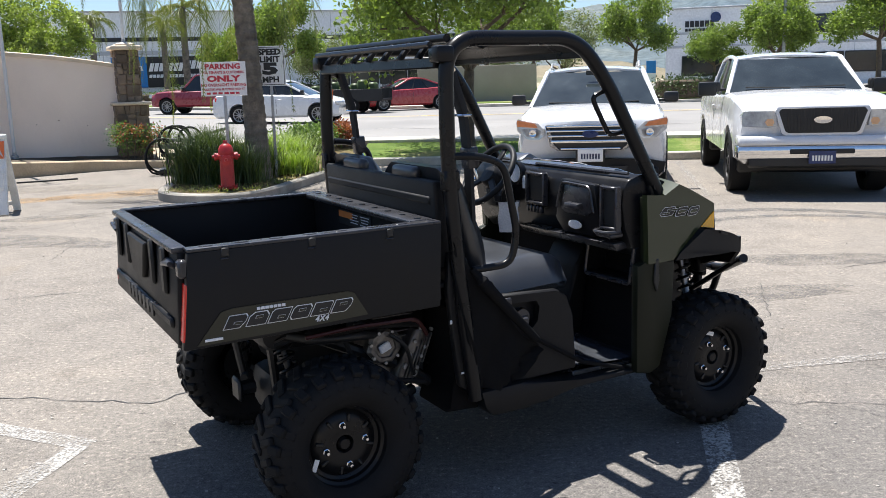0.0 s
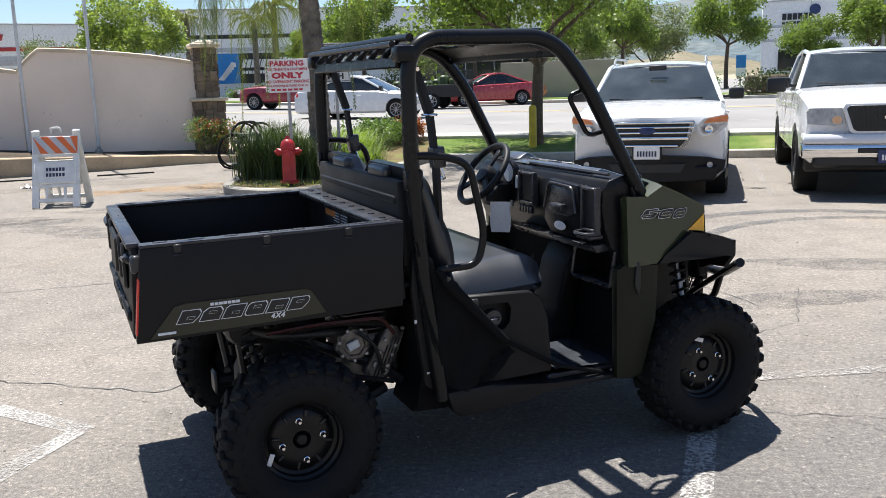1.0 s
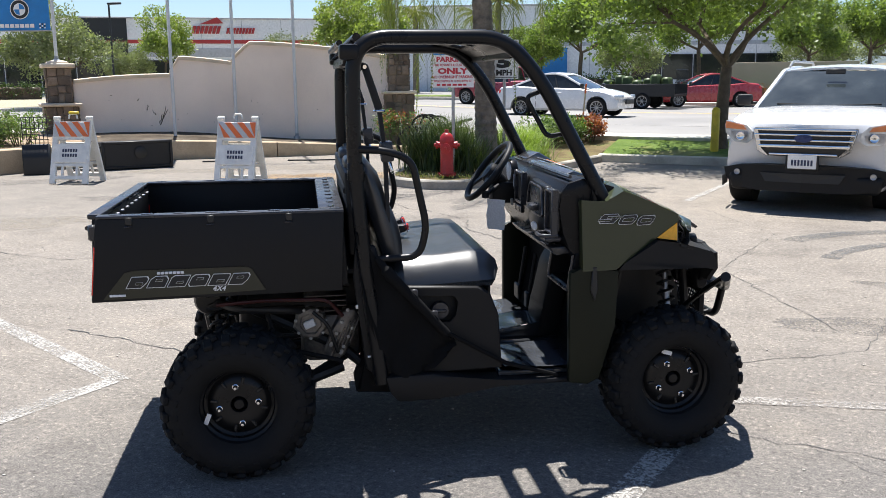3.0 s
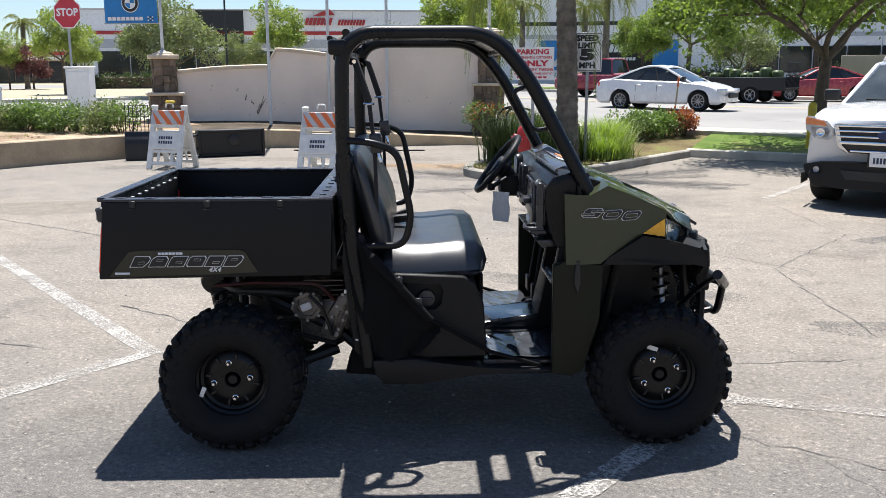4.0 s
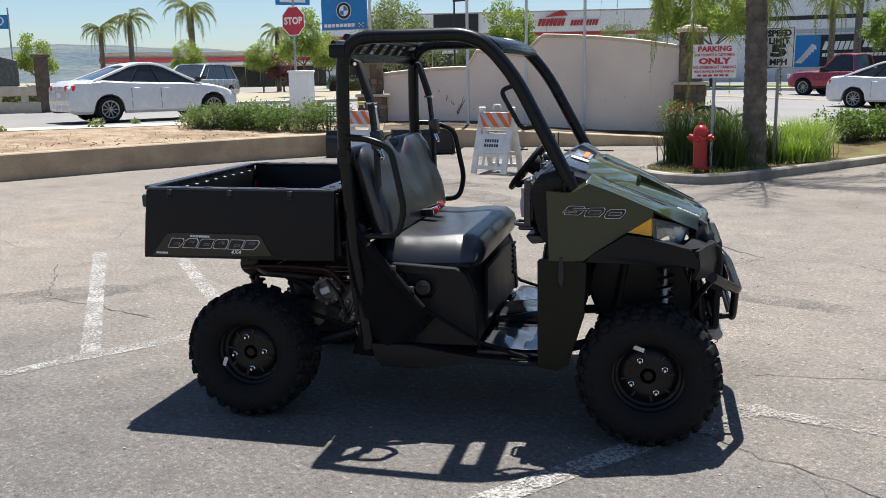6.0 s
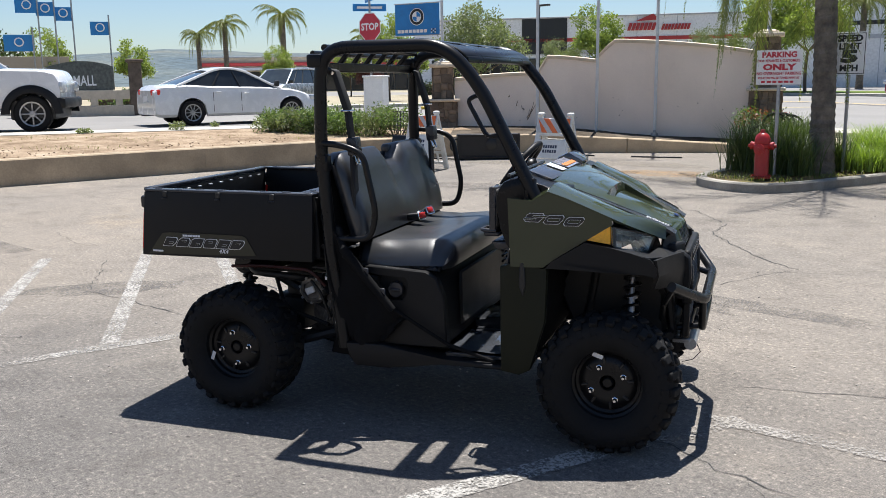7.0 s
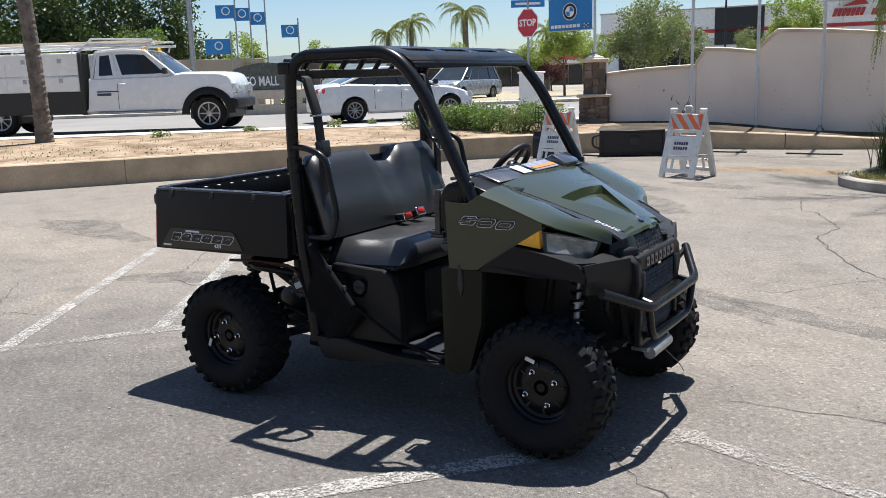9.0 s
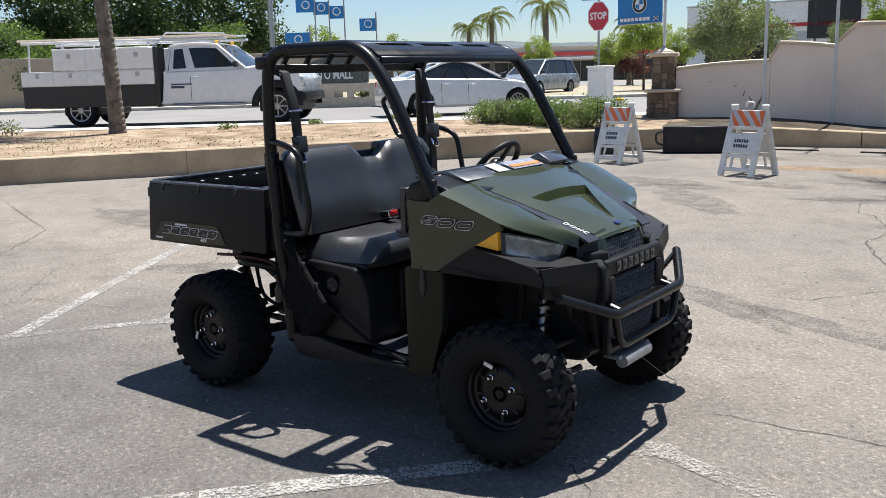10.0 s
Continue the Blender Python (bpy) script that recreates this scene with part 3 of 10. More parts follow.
# oil drips, tar smudges and a rusty patch, each with a ragged outline
for x, y, r, el, rz, mat in ((-6.3, 10.2, 0.38, 2.4, 20, TAR_SMUDGE), (-5.5, 10.15, 0.30, 2.0, 35, TAR_SMUDGE), (-4.9, 11.2, 0.25, 3.0, 10, TAR_SMUDGE), (-0.4, 6.4, 0.16, 5.0, -8, TAR_SMUDGE), (0.5, 6.55, 0.14, 5.5, 4, TAR_SMUDGE),
                            (-5.0, 13.6, 0.45, 2.2, 25, RUST_SMUDGE), (-6.2, 13.0, 0.30, 2.6, 30, RUST_SMUDGE), (-3.4, 3.5, 0.22, 2.5, 60, TAR_SMUDGE), (-6.9, 3.2, 0.4, 3.2, 15, TAR_SMUDGE), (2.3, 6.2, 0.2, 4.0, 12, TAR_SMUDGE), (-4.3, 9.4, 0.35, 3.2, -20, TAR_SMUDGE), (3.4, 7.3, 0.25, 4.5, -6, TAR_SMUDGE),
                            (-6.6, 14.4, 0.50, 3.0, 22, DUST_SMUDGE), (-8.2, 13.4, 0.40, 2.6, 30, DUST_SMUDGE), (-4.4, 12.9, 0.35, 2.8, 15, DUST_SMUDGE), (-3.9, 12.1, 0.22, 3.6, 8, TAR_SMUDGE), (-7.4, 15.0, 0.22, 4.0, 28, TAR_SMUDGE), (-6.6, 7.6, 0.5, 2.4, 40, DUST_SMUDGE), (-9.2, 11.6, 0.35, 3.0, 50, TAR_SMUDGE)):
    bm = bmesh.new()
    ring = []
    for k in range(28):
        a = 2 * math.pi * k / 28
        q = r * (1 + 0.35 * noise.noise((math.cos(a) * 1.7 + x, math.sin(a) * 1.7 + y, 0.5)) + rng0.uniform(-0.12, 0.12))
        ring.append(bm.verts.new((q * el * math.cos(a), q * math.sin(a), 0)))
    bm.faces.new(ring)
    part("stain", bm, mat, lot, smooth=0, local=pose(x, y, 0.0022, 0, 0, rz))
bm = bmesh.new()
for k in range(900):
    x, y = rng0.uniform(-6, 5), rng0.uniform(0.8, 12)
    s = rng0.uniform(0.002, 0.006)
    box(bm, (x, y, s * 0.4), (s * 2, s * 1.5, s), 0, pose(0, 0, 0))
tagged(part("loose_gravel", bm, CONCRETE, smooth=0), "scattered tiny pale gravel lying on the asphalt", "gravel", kind="stuff")


def sheet(name, n, d, o0, o1, s0, s1, mat, dz, label, category, steps=60):
    bm = bmesh.new()
    rows = []
    for k in range(steps + 1):
        s = s0 + (s1 - s0) * k / steps
        row = []
        for o in (o0, o1):
            p = n * o + d * s
            row.append((p.x, p.y, rise(p.x) + dz))
        if dz > 0.05:
            row = [(row[0][0], row[0][1], row[0][2] - 0.35)] + row + [(row[1][0], row[1][1], row[1][2] - 0.35)]
        rows.append(row)
    patch(bm, rows)
    return tagged(part(name, bm, mat), label, category, kind="structure")


road_front = sheet("road", N_FRONT, D_FRONT, 19.9, 43.0, -150, 150, ROAD, 0.0, "wide sunlit grey asphalt street with lane lines", "road")
road_side = sheet("side_road", N_SIDE, D_SIDE, 18.9, 33.5, -90, 140, ROAD, 0.006, "sunlit grey asphalt side street meeting the main street", "road")
for o, w, mat, dz in ((24.6, 0.14, PAINT_WORN, 0.012), (33.3, 0.14, PAINT_YELLOW, 0.012), (33.65, 0.14, PAINT_YELLOW, 0.012)):
    bm = bmesh.new()
    patch(bm, [[(*(N_FRONT * q + D_FRONT * s), rise((N_FRONT * q + D_FRONT * s).x) + dz) for q in (o - w / 2, o + w / 2)] for s in range(-30, 71, 2)])
    part("lane_line", bm, mat, road_front, smooth=0)
sheet("pavement", N_FRONT, D_FRONT, 18.75, 19.9, -14, 60, KERB, 0.07, "pale concrete pavement strip along the street", "pavement", 40)
sheet("side_pavement", N_SIDE, D_SIDE, 17.7, 18.9, -50, 16, KERB, 0.07, "pale concrete pavement strip along the side street", "pavement", 40)
sheet("far_kerb", N_FRONT, D_FRONT, 43.0, 44.2, -45, 90, KERB, 0.13, "pale concrete kerb and pavement across the street", "kerb", 60)
sheet("far_verge", N_FRONT, D_FRONT, 44.2, 48.5, -45, 90, LAWN, 0.16, "green grass verge across the street", "verge", 60)
sheet("far_parking", N_FRONT, D_FRONT, 48.5, 110.0, -45, 90, ROAD, 0.14, "grey asphalt car park in front of the far buildings", "pavement", 40)
sheet("corner_verge", N_SIDE, D_SIDE, 34.8, 60.0, -70, 24, DRYGROUND, 0.1, "dry verge beyond the side street", "verge", 60)
sheet("corner_kerb", N_SIDE, D_SIDE, 33.5, 34.8, -70, 24, KERB, 0.12, "pale concrete kerb beyond the side street", "kerb", 40)


def kerb_path(name, pts, w, h, mat, label, z0=-0.05, seg=3.0, category="kerb"):
    """A kerb or low wall along pts, in cast lengths with open joints; h may be one height or one a point."""
    root = None
    hs = h if isinstance(h, (list, tuple)) else [h] * len(pts)
    P = [Vector(p) for p in pts]
    m = len(P)
    nor = []
    for i in range(m):
        d = (P[min(i + 1, m - 1)] - P[max(i - 1, 0)]).normalized()
        nor.append(Vector((-d.y, d.x)))
    bm = bmesh.new()
    prev = None
    for i in range(m):
        a, b = P[i] - nor[i] * w / 2, P[i] + nor[i] * w / 2
        e = min(0.02, w / 5)
        a2, b2 = P[i] - nor[i] * (w / 2 - e), P[i] + nor[i] * (w / 2 - e)
        ring = [bm.verts.new(q) for q in ((a.x, a.y, z0), (a.x, a.y, hs[i] - e), (a2.x, a2.y, hs[i]), (b2.x, b2.y, hs[i]), (b.x, b.y, hs[i] - e), (b.x, b.y, z0))]
        if prev:
            for k in range(5):
                bm.faces.new((prev[k], prev[k + 1], ring[k + 1], ring[k]))
        else:
            bm.faces.new(ring)
        prev = ring
    bm.faces.new(prev[::-1])
    return tagged(part(name, bm, mat, smooth=30), label, category, kind="structure")


def dense(pts, step=0.4):
    out = []
    for a, b in zip(pts, pts[1:]):
        a, b = Vector(a), Vector(b)
        n = max(1, int((b - a).length / step))
        out += [a.lerp(b, k / n) for k in range(n)]
    return out + [Vector(pts[-1])]


ISLAND = [(-4.45, 18.2), (-4.3, 15.5), (-4.15, 13.6), (-4.05, 12.9), (-3.8, 12.45), (-3.35, 12.2), (-2.9, 12.15), (-2.62, 12.3), (-2.45, 12.7), (-2.1, 14.4), (-1.56, 17.1)]
island_line = [v.to_2d() for v in rounded([(*p, 0) for p in ISLAND], 0.5, 4)]
kerb_path("kerb_island", island_line, 0.15, 0.13, KERB_OLD, "weathered concrete kerb round the planted island")
kerb_path("kerb_lawn", dense([(-1.56, 17.18), (6, 16.54), (30, 14.5)], 1.5), 0.16, 0.15, KERB, "stained concrete kerb along the lawn strip")

bm = bmesh.new()
rows = []
for k in range(45):
    x = -1.55 + 0.5 * k
    a, b = lot_edge(x) + 0.16, 19.3 - 0.177 * x
    rows.append([(x, a + (b - a) * t, 0.115 + (rise(x) + 0.03 - 0.115) * t ** 0.8) for t in (0, 0.25, 0.5, 0.75, 1)])
patch(bm, rows)
tagged(part("lawn", bm, LAWN), "green lawn strip with dry patches beside the street", "lawn", kind="structure")
bm = bmesh.new()
rows = []
for y in (12.28, 12.45, 12.7, 13.1, 13.8, 14.6, 15.5, 16.4, 17.1, 17.8, 18.6, 19.6):
    xl = -4.05 if y > 12.9 else -4.0 + 0.62 * ((12.9 - y) / 0.62) ** 1.5
    xl -= 0.06 * max(0, y - 13)
    xr = min(-1.58, -2.62 + (y - 12.5) * 0.227) if y > 12.5 else -2.62 - 0.25 * (12.5 - y) / 0.22
    rows.append([(xl + (xr - xl) * t, y, 0.11 + 0.16 * max(0.0, (y - 17.0) / 2.6) + 0.02 * noise.noise((xl + t * 3, y, 2.0))) for t in (0, 0.2, 0.4, 0.6, 0.8, 1)])
patch(bm, rows)
tagged(part("planting_bed", bm, MULCH), "dark planting soil with low weeds in the island", "soil", kind="structure")

RET = [(-14.2, -45), (-13.0, -12), (-12.12, 1.5), (-11.85, 4.5), (-11.55, 8.5), (-11.25, 10.9), (-10.9, 12.2), (-10.55, 13.6), (-10.35, 14.6), (-9.95, 15.4), (-8.2, 16.55), (-6.7, 17.8), (-6.0, 18.1), (-5.4, 18.25)]
RET_H = [0.43, 0.43, 0.43, 0.43, 0.43, 0.43, 0.43, 0.42, 0.41, 0.39, 0.31, 0.2, 0.16, 0.13]
cut = 0
for i0, i1 in ((0, 2), (2, 3), (3, 4), (4, 5), (5, 7), (7, 9), (9, 10), (10, 11), (11, 13)):
    pts, hs = RET[i0:i1 + 1], RET_H[i0:i1 + 1]
    P = [Vector(p) for p in pts]
    P[0] = P[0] + (P[1] - P[0]).normalized() * 0.006
    kerb_path("retaining_wall_%d" % (cut + 1), P, 0.2, hs, RETAIN, "stained tan concrete retaining kerb wall", category="retaining wall")
    cut += 1
# plain walls added on the never-seen sides, to give tan reflections and bounce
for nm, p, q in (("wall_south", (-14.0, -16.0), (24.0, -16.0)), ("wall_east", (24.0, -16.0), (24.0, 6.0))):
    bm = bmesh.new()
    d = (Vector(q) - Vector(p)).normalized()
    n = Vector((d.y, -d.x)) * 0.3
    prism(bm, [p, q, (q[0] + n.x, q[1] + n.y), (p[0] + n.x, p[1] + n.y)], -0.05, 4.6, "z", 0.02)
    tagged(part(nm, bm, CAPSTONE), "plain tan wall added out of view for reflections", "wall", kind="structure")
# soil behind the retaining wall up to the pavements
bm = bmesh.new()
rows = []
for p, h in zip(RET[:9], RET_H[:9]):
    v = Vector(p)
    o = v.dot(N_SIDE)
    q = v + N_SIDE * (17.8 - o) if o < 17.6 else v + Vector((-0.4, 0.4))
    row = []
    for k in range(9):
        t = k / 8
        w = v.lerp(q, t)
        row.append((w.x, w.y, (h - 0.02) * (1 - t) + (rise(w.x) + 0.06) * t + 0.04 * math.sin(3 * t * 3.1) * noise.noise((w.x * 0.5, w.y * 0.5, 0))))
    rows.append(row)
patch(bm, rows)
tagged(part("planter_soil", bm, DIRT), "dry sunlit dirt bank behind the low wall", "soil", kind="structure")
bm = bmesh.new()
for k in range(1500):
    t, u = rng0.uniform(0, 1), rng0.random()
    p = Vector((-13.0, -12)).lerp(Vector((-11.2, 12.0)), u) + Vector((-0.3 - 4.5 * t, 0.5 * t))
    s = rng0.uniform(0.006, 0.02)
    box(bm, (p.x, p.y, 0.43 + 0.1 * t + s * 0.2), (s * 1.8, s * 1.4, s * 0.8), 0, pose(0, 0, 0))
tagged(part("dirt_clods", bm, DIRT, smooth=0), "small dry clods and litter scattered on the dirt bank", "debris", kind="stuff")

# stucco entry wall in three stepped lengths on a gentle arc, with a cap
ARC = [(-12.45, 15.5), (-11.9, 16.1), (-11.2, 16.8), (-10.4, 17.35), (-9.6, 17.75), (-8.6, 18.25), (-7.6, 18.75), (-6.75, 19.1)]


def arc_at(t):
    k = t * (len(ARC) - 1)
    i = min(int(k), len(ARC) - 2)
    a, b = Vector(ARC[i]), Vector(ARC[i + 1])
    return a.lerp(b, k - i)


def wall_top(t):
    if t < 0.315:
        return 1.62 + 0.12 * math.sin(0.5 * math.pi * t / 0.315)
    if t < 0.345:
        return 1.80 + 0.31 * (t - 0.315) / 0.03
    if t < 0.52:
        return 2.11 - 0.11 * ((t - 0.345) / 0.175) ** 1.5
    if t < 0.585:
        return 2.02 + 0.41 * ((t - 0.52) / 0.065) ** 0.85
    return 2.43 - 0.32 * ((t - 0.585) / 0.415) ** 1.5


bm, bc = bmesh.new(), bmesh.new()
wall_rows, cap_rows = [], []
STEPS = sorted({k / 60 for k in range(61)} | {0.314, 0.316, 0.33, 0.345, 0.519, 0.521, 0.54, 0.56, 0.585})
for t in STEPS:
    p = arc_at(t)
    q = arc_at(min(1, t + 0.02)) - arc_at(max(0, t - 0.02))
    n = Vector((-q.y, q.x)).normalized()
    h = wall_top(t)
    wall_rows.append([(*(p - n * 0.12), 0.15), (*(p - n * 0.12), h - 0.05), (*(p + n * 0.12), h - 0.05), (*(p + n * 0.12), 0.15)])
    cap_rows.append([(*(p - n * 0.12), h - 0.088), (*(p - n * 0.165), h - 0.085), (*(p - n * 0.175), h - 0.015), (*(p - n * 0.13), h), (*(p + n * 0.13), h), (*(p + n * 0.175), h - 0.015), (*(p + n * 0.165), h - 0.085), (*(p + n * 0.12), h - 0.088)])
patch(bm, wall_rows)
patch(bc, cap_rows)
entry_wall = tagged(part("wall_entry", bm, STUCCO, smooth=50), "beige stucco boundary wall in stepped sections with a cap", "wall", kind="structure")
part("wall_cap", bc, CAPSTONE, entry_wall, "tan moulded cap", smooth=50)
for t in (0.318, 0.524):
    p = arc_at(t)
    q = arc_at(t + 0.02) - arc_at(t - 0.02)
    n = Vector((-q.y, q.x)).normalized()
    bm = bmesh.new()
    box(bm, (0, 0, 0.95), (0.018, 0.03, 1.6), 0.004, pose(p.x + n.x * -0.115, p.y + n.y * -0.115, 0, 0, 0, math.degrees(math.atan2(q.y, q.x))))
    part("expansion_joint", bm, CAPSTONE, entry_wall)


# dead creeper traces and chipped spots on the stucco face
rv = random.Random(63)


def on_wall(t, z, out=0.004):
    p = arc_at(t)
    q = arc_at(min(1, t + 0.02)) - arc_at(max(0, t - 0.02))
    n = Vector((-q.y, q.x)).normalized()
    w = p - n * (0.12 + out)
    return (w.x, w.y, z)


for t0, z0, dt, dz in ((0.275, 0.62, 0.022, 0.40), (0.272, 0.66, 0.012, 0.20), (0.262, 0.85, -0.008, 0.10), (0.235, 0.95, 0.006, 0.12), (0.21, 1.15, 0.004, 0.05), (0.285, 0.75, 0.02, 0.22)):
    bm = bmesh.new()
    pts = [on_wall(t0 + dt * k / 6 + rv.gauss(0, 0.0012), z0 + dz * k / 6 + rv.gauss(0, 0.008)) for k in range(7)]
    tube(bm, pts, [0.012 - 0.0012 * k for k in range(7)], 5)
    part("creeper_trace", bm, BARK, entry_wall, "dead dark creeper stem on the wall")
for k in range(16):
    t, z = rv.uniform(0.05, 0.97), rv.uniform(0.55, 1.3)
    bm = bmesh.new()
    x, y, z = on_wall(t, z, 0.0)
    lathe(bm, [(0.0, -0.004), (0.016, -0.003), (0.014, 0.003), (0.0, 0.004)], 7, m=pose(x, y, z, 60, 0, rv.uniform(20, 50)) @ Matrix.Diagonal((rv.uniform(0.4, 1.2), rv.uniform(0.5, 1.5), 1, 1)))
    part("chip", bm, MORTAR, entry_wall)

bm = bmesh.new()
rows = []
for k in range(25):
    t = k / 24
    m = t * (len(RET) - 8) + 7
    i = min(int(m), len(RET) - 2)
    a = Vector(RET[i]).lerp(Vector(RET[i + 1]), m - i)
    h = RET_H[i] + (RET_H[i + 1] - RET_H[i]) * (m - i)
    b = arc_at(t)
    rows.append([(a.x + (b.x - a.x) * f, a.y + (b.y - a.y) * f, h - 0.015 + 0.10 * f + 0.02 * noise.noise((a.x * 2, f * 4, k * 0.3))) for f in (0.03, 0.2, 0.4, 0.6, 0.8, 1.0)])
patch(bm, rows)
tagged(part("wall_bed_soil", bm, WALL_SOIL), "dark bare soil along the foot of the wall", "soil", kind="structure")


def stone_column(x, y, rz, z0, z_mid, z_top, label, seed):
    rr = random.Random(seed)
    col = thing("stone_column", label, "column", pose(x, y, 0, 0, 0, rz))
    bm = bmesh.new()
    box(bm, (0, 0, (z0 + z_mid) / 2), (0.62, 0.62, z_mid - z0), 0.01)
    box(bm, (0, 0, (z_mid + z_top) / 2), (0.44, 0.44, z_top - z_mid), 0.01)
    part("core", bm, MORTAR, col)
    for z, w, h in ((z_mid, 0.80, 0.07), (z_top, 0.64, 0.09)):
        bm = bmesh.new()
        box(bm, (0, 0, z), (w, w, h), 0.028, seg=3)
        if z == z_top:
            lathe(bm, [(0.30, z + 0.04), (0.28, z + 0.08), (0.16, z + 0.11), (0.0, z + 0.115)], 4, m=pose(0, 0, 0, 0, 0, 45))
        part("cap", bm, CAPSTONE, col, "tan moulded stone cap")
    for half, lo, hi in ((0.31, z0, z_mid - 0.035), (0.22, z_mid + 0.035, z_top - 0.045)):
        for side in range(4):
            field = [(-half, lo, half, hi)]
            while field:
                x0, za, x1, zc = field.pop()
                w, h = x1 - x0, zc - za
                if max(w, h) > rr.uniform(0.17, 0.30):
                    f = rr.uniform(0.34, 0.66)
                    if w > h * rr.uniform(0.8, 1.2):
                        field += [(x0, za, x0 + w * f, zc), (x0 + w * f, za, x1, zc)]
                    else:
                        field += [(x0, za, x1, za + h * f), (x0, za + h * f, x1, zc)]
                    continue
                bm = bmesh.new()
                t = rr.uniform(0.035, 0.06)
                box(bm, ((x0 + x1) / 2, -half - t / 2 + 0.014, (za + zc) / 2), (w - 0.008, t, h - 0.008), 0.016, seg=2)
                kx, kz = rr.uniform(-0.22, 0.22), rr.uniform(-0.22, 0.22)
                cx, cz = (x0 + x1) / 2, (za + zc) / 2
                for v in bm.verts:
                    dx, dz = v.co.x - cx, v.co.z - cz
                    v.co.x += kx * dz * 0.5 + rr.gauss(0, 0.003)
                    v.co.z += kz * dx * 0.5 + rr.gauss(0, 0.003)
                part("stone", bm, STONE, col, local=pose(0, 0, 0, 0, 0, 90 * side))
    return col


stone_column(-12.62, 15.28, 48, 0.1, 1.10, 1.90, "brown ledge-stone column with tan cap at the wall end", 3)
stone_column(-6.55, 19.2, 28, 0.1, 1.28, 2.42, "tall brown ledge-stone column with tan cap ending the wall", 4)


# ---- the utility vehicle ----
UTV = thing("utility_vehicle", "parked green and black two-seat side-by-side utility vehicle with cargo bed", "utility vehicle", pose(-0.673, 3.556, 0, 0, 0, 29.0))


def utv_wheel(x, y, side, width, tilt, name_label):
    """A black steel wheel with a knobbly off-road tyre; side is -1 on the vehicle's right. Its own x runs forward, y outward."""
    sgn = side
    hub = bmesh.new()
    lathe(hub, [(0.0, 0.004), (0.018, 0.003), (0.024, -0.004), (0.026, -0.02), (0.05, -0.05), (0.12, -0.06), (0.12, -0.13), (0.0, -0.13)], 24, "y")
    place = pose(x, y, 0.298, 0, 0, 180 if sgn < 0 else 0) @ pose(0, 0, 0, 0, tilt, 0)
    wheel = part("wheel", hub, BLACK_STEEL, UTV, name_label, local=place)
    R, w = 0.286, width
    bm = bmesh.new()
    off = 0.075
    o, i = off, off - w
    prof = [(0.158, i + 0.03), (0.175, i + 0.012), (0.21, i), (0.245, i + 0.003), (0.272, i + 0.022), (R, i + 0.055), (R + 0.004, (o + i) / 2), (R, o - 0.055), (0.272, o - 0.022), (0.245, o - 0.003), (0.21, o), (0.175, o - 0.012), (0.158, o - 0.03), (0.15, o - 0.04), (0.15, i + 0.04), (0.158, i + 0.03)]
    lathe(bm, prof, 64, "y", cap=False)
    part("tyre", bm, RUBBER, wheel, "black knobbly off-road tyre")
    mid = (o + i) / 2
    n = 25
    for kind, sz in (("bar", (0.030, w * 0.36, 0.020)), ("shoulder", (0.036, 0.052, 0.022)), ("side", (0.030, 0.040, 0.009))):
        lb = bmesh.new()
        box(lb, (0, 0, 0), sz, 0.005)
        lm = bpy.data.meshes.new("tread_lug")
        lb.to_mesh(lm)
        lb.free()
        for k in range(n):
            for row in (0, 1):
                s = 1 if row else -1
                spin = pose(0, 0, 0, 0, 360 * (k + 0.5 * row) / n, 0)
                if kind == "bar":
                    m = spin @ pose(0, mid + s * w * 0.17, R + 0.003, 0, 0, s * 24)
                elif kind == "shoulder":
                    m = spin @ pose(0.01, mid + s * (w * 0.5 - 0.03), R - 0.006, -s * 24, 0, 0)
                else:
                    m = spin @ pose(0.012, mid + s * (w * 0.5 - 0.008), R - 0.042, -s * 70, 0, 0)
                placed("tread_lug", lm, RUBBER, wheel, local=m)
    bm = bmesh.new()
    lathe(bm, [(0.165, o - 0.028), (0.170, o - 0.034), (0.166, o - 0.042), (0.155, o - 0.046), (0.150, o - 0.065), (0.140, o - 0.072), (0.136, -0.012), (0.124, -0.018), (0.106, -0.002), (0.066, 0.006), (0.050, 0.000), (0.034, 0.000), (0.030, -0.006), (0.029, -0.03), (0.14, -0.03), (0.15, i + 0.05)], 48, "y", cap=False)
    part("rim", bm, BLACK_STEEL, wheel, "glossy black steel rim")
    for k in range(4):
        a = radians(90 * k + 4)
        bm = bmesh.new()
        lathe(bm, [(0.0135, 0.000), (0.0135, 0.012), (0.010, 0.014), (0.0095, 0.026), (0.006, 0.031), (0.0, 0.032)], 6, "y", pose(0.076 * math.cos(a), 0, 0.076 * math.sin(a)))
        part("lug_nut", bm, CHROME, wheel, "chrome lug nut")
    for k in range(8):
        a = radians(45 * k + 22.5)
        bm = bmesh.new()
        box(bm, (0, 0, 0), (0.03, 0.012, 0.012), 0.003, pose(0.098 * math.cos(a), 0.000, 0.098 * math.sin(a)) @ pose(0, 0, 0, 0, -math.degrees(a), 0))
        part("rim_slot", bm, SIGN_BLACK, wheel)
    return wheel


